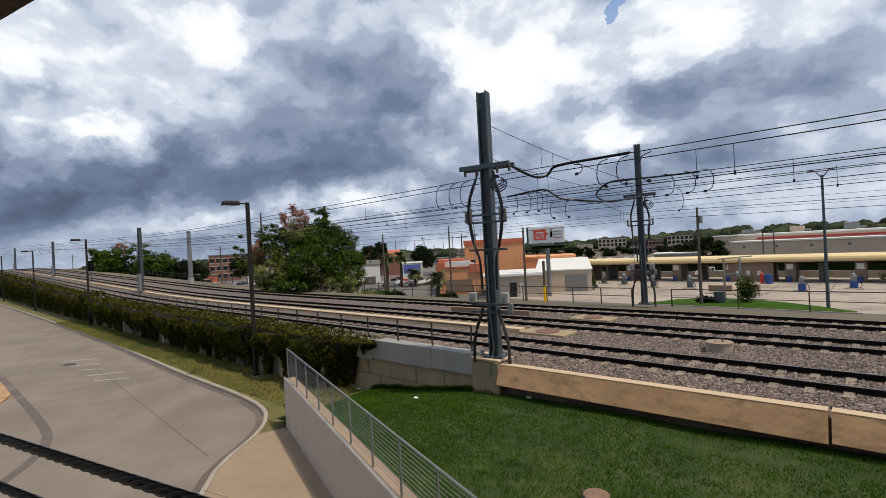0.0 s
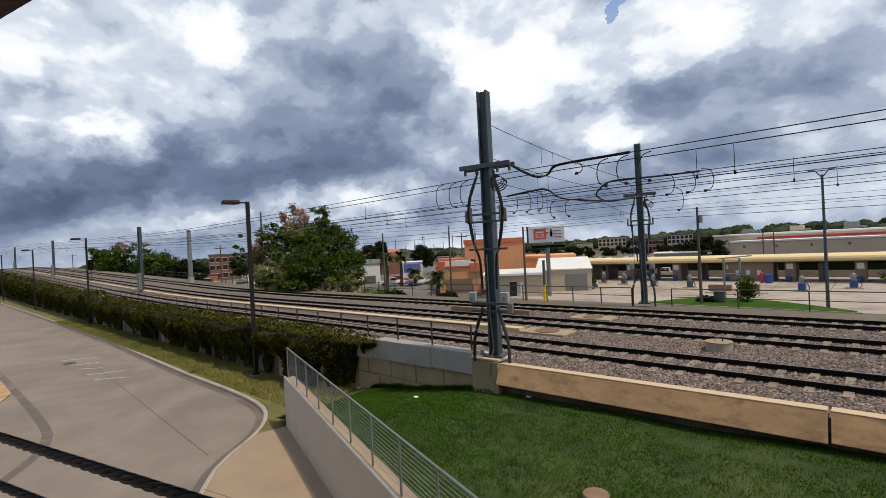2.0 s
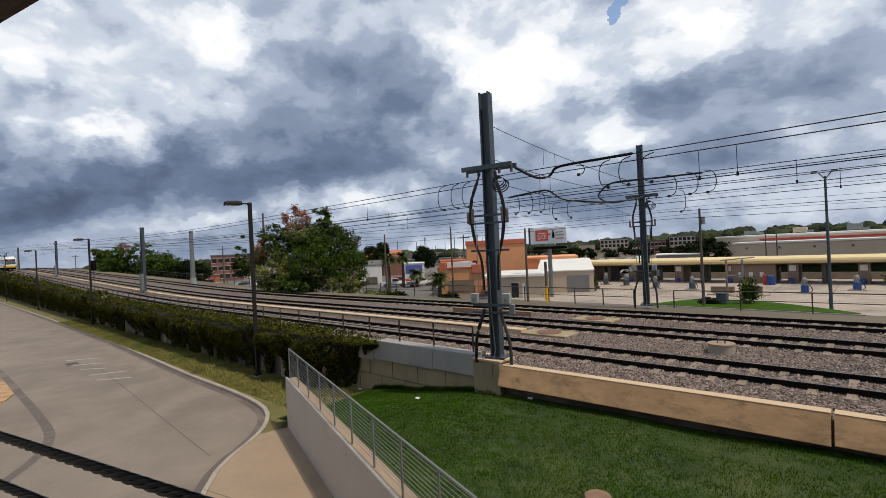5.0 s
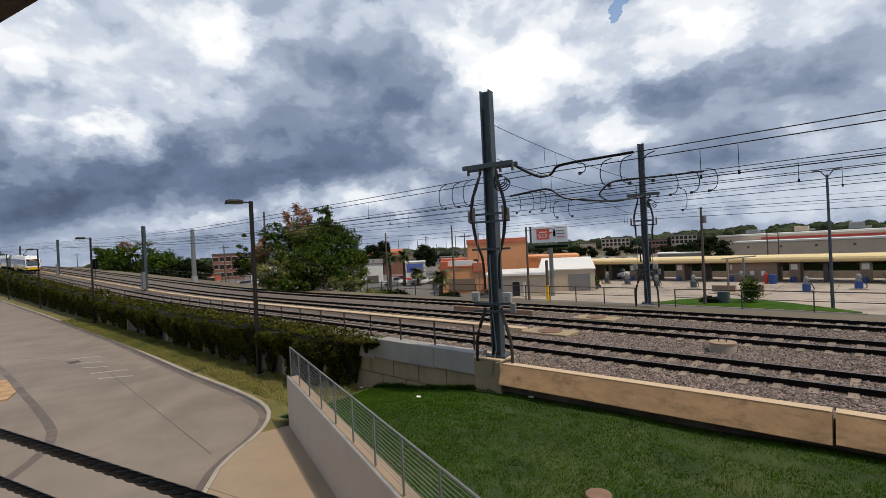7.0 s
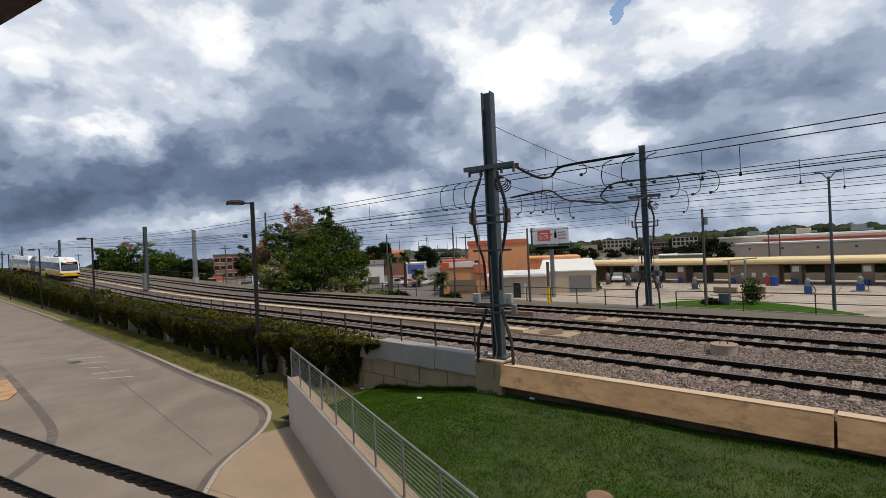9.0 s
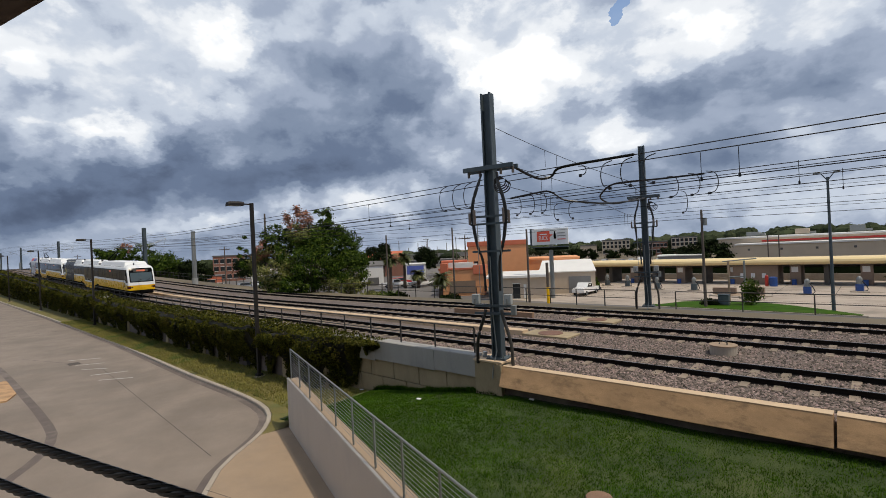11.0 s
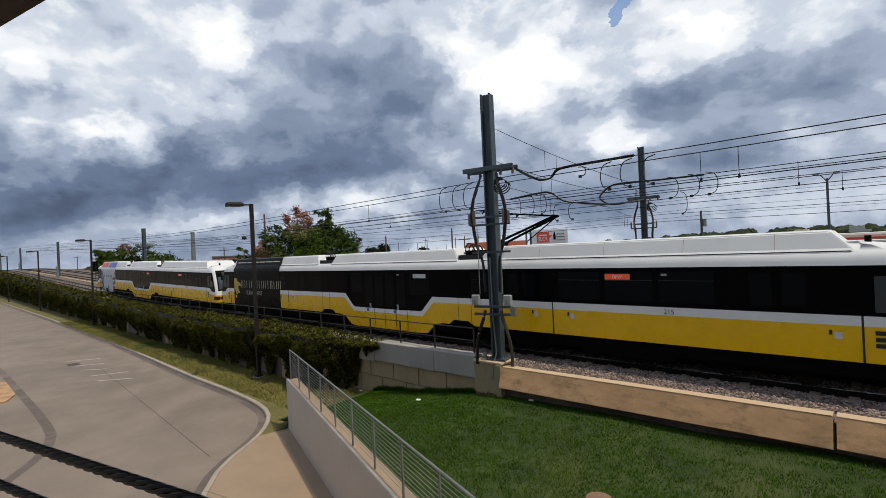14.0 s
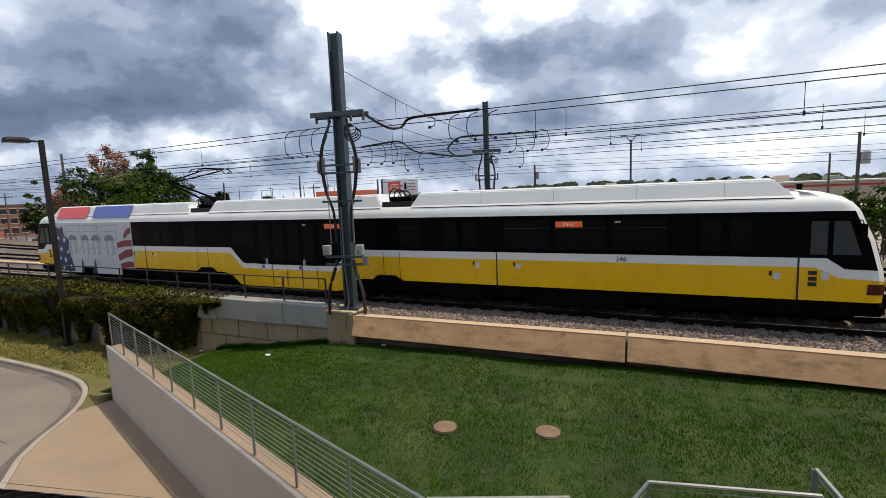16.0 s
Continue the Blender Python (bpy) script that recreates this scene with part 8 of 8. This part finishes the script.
def motions():
    for car, back in ((lead_car, 18.6), (rear_car, 18.9 + 38.25)):
        walk(car, [(t, car_pose(nose_at(t) - back)) for t in [0.5 * i for i in range(33)]])
    # pickup along the street, westwards at a steady pace
    walk(street_truck, [(t, pose(-3.5 - 17.5 * (t - 11.8), 49.0, LOT_Z + 0.03, 0, 0, 180)) for t in (0, 4, 8, 11, 12, 13, 14, 16)])
    # pickup rolling behind the wash bays, then out onto the forecourt
    stops = [(0, 29.5, 97), (1.5, 26.2, 97), (4, 22.2, 98), (6.4, 20.0, 98), (9.2, 19.7, 92), (10.3, 18.6, 80), (11.4, 15.2, 70), (12.6, 14.3, 69), (16, 12.0, 66)]
    rows = []
    for i, (t, az, d) in enumerate(stops):
        (x0, y0), (x1, y1) = spot(*stops[max(i - 1, 0)][1:]), spot(*stops[min(i + 1, len(stops) - 1)][1:])
        turn = math.degrees(math.atan2(y1 - y0, x1 - x0)) % 360
        rows.append((t, pose(*spot(az, d), LOT_Z + 0.03, 0, 0, turn)))
    walk(lot_truck, rows)


motions()
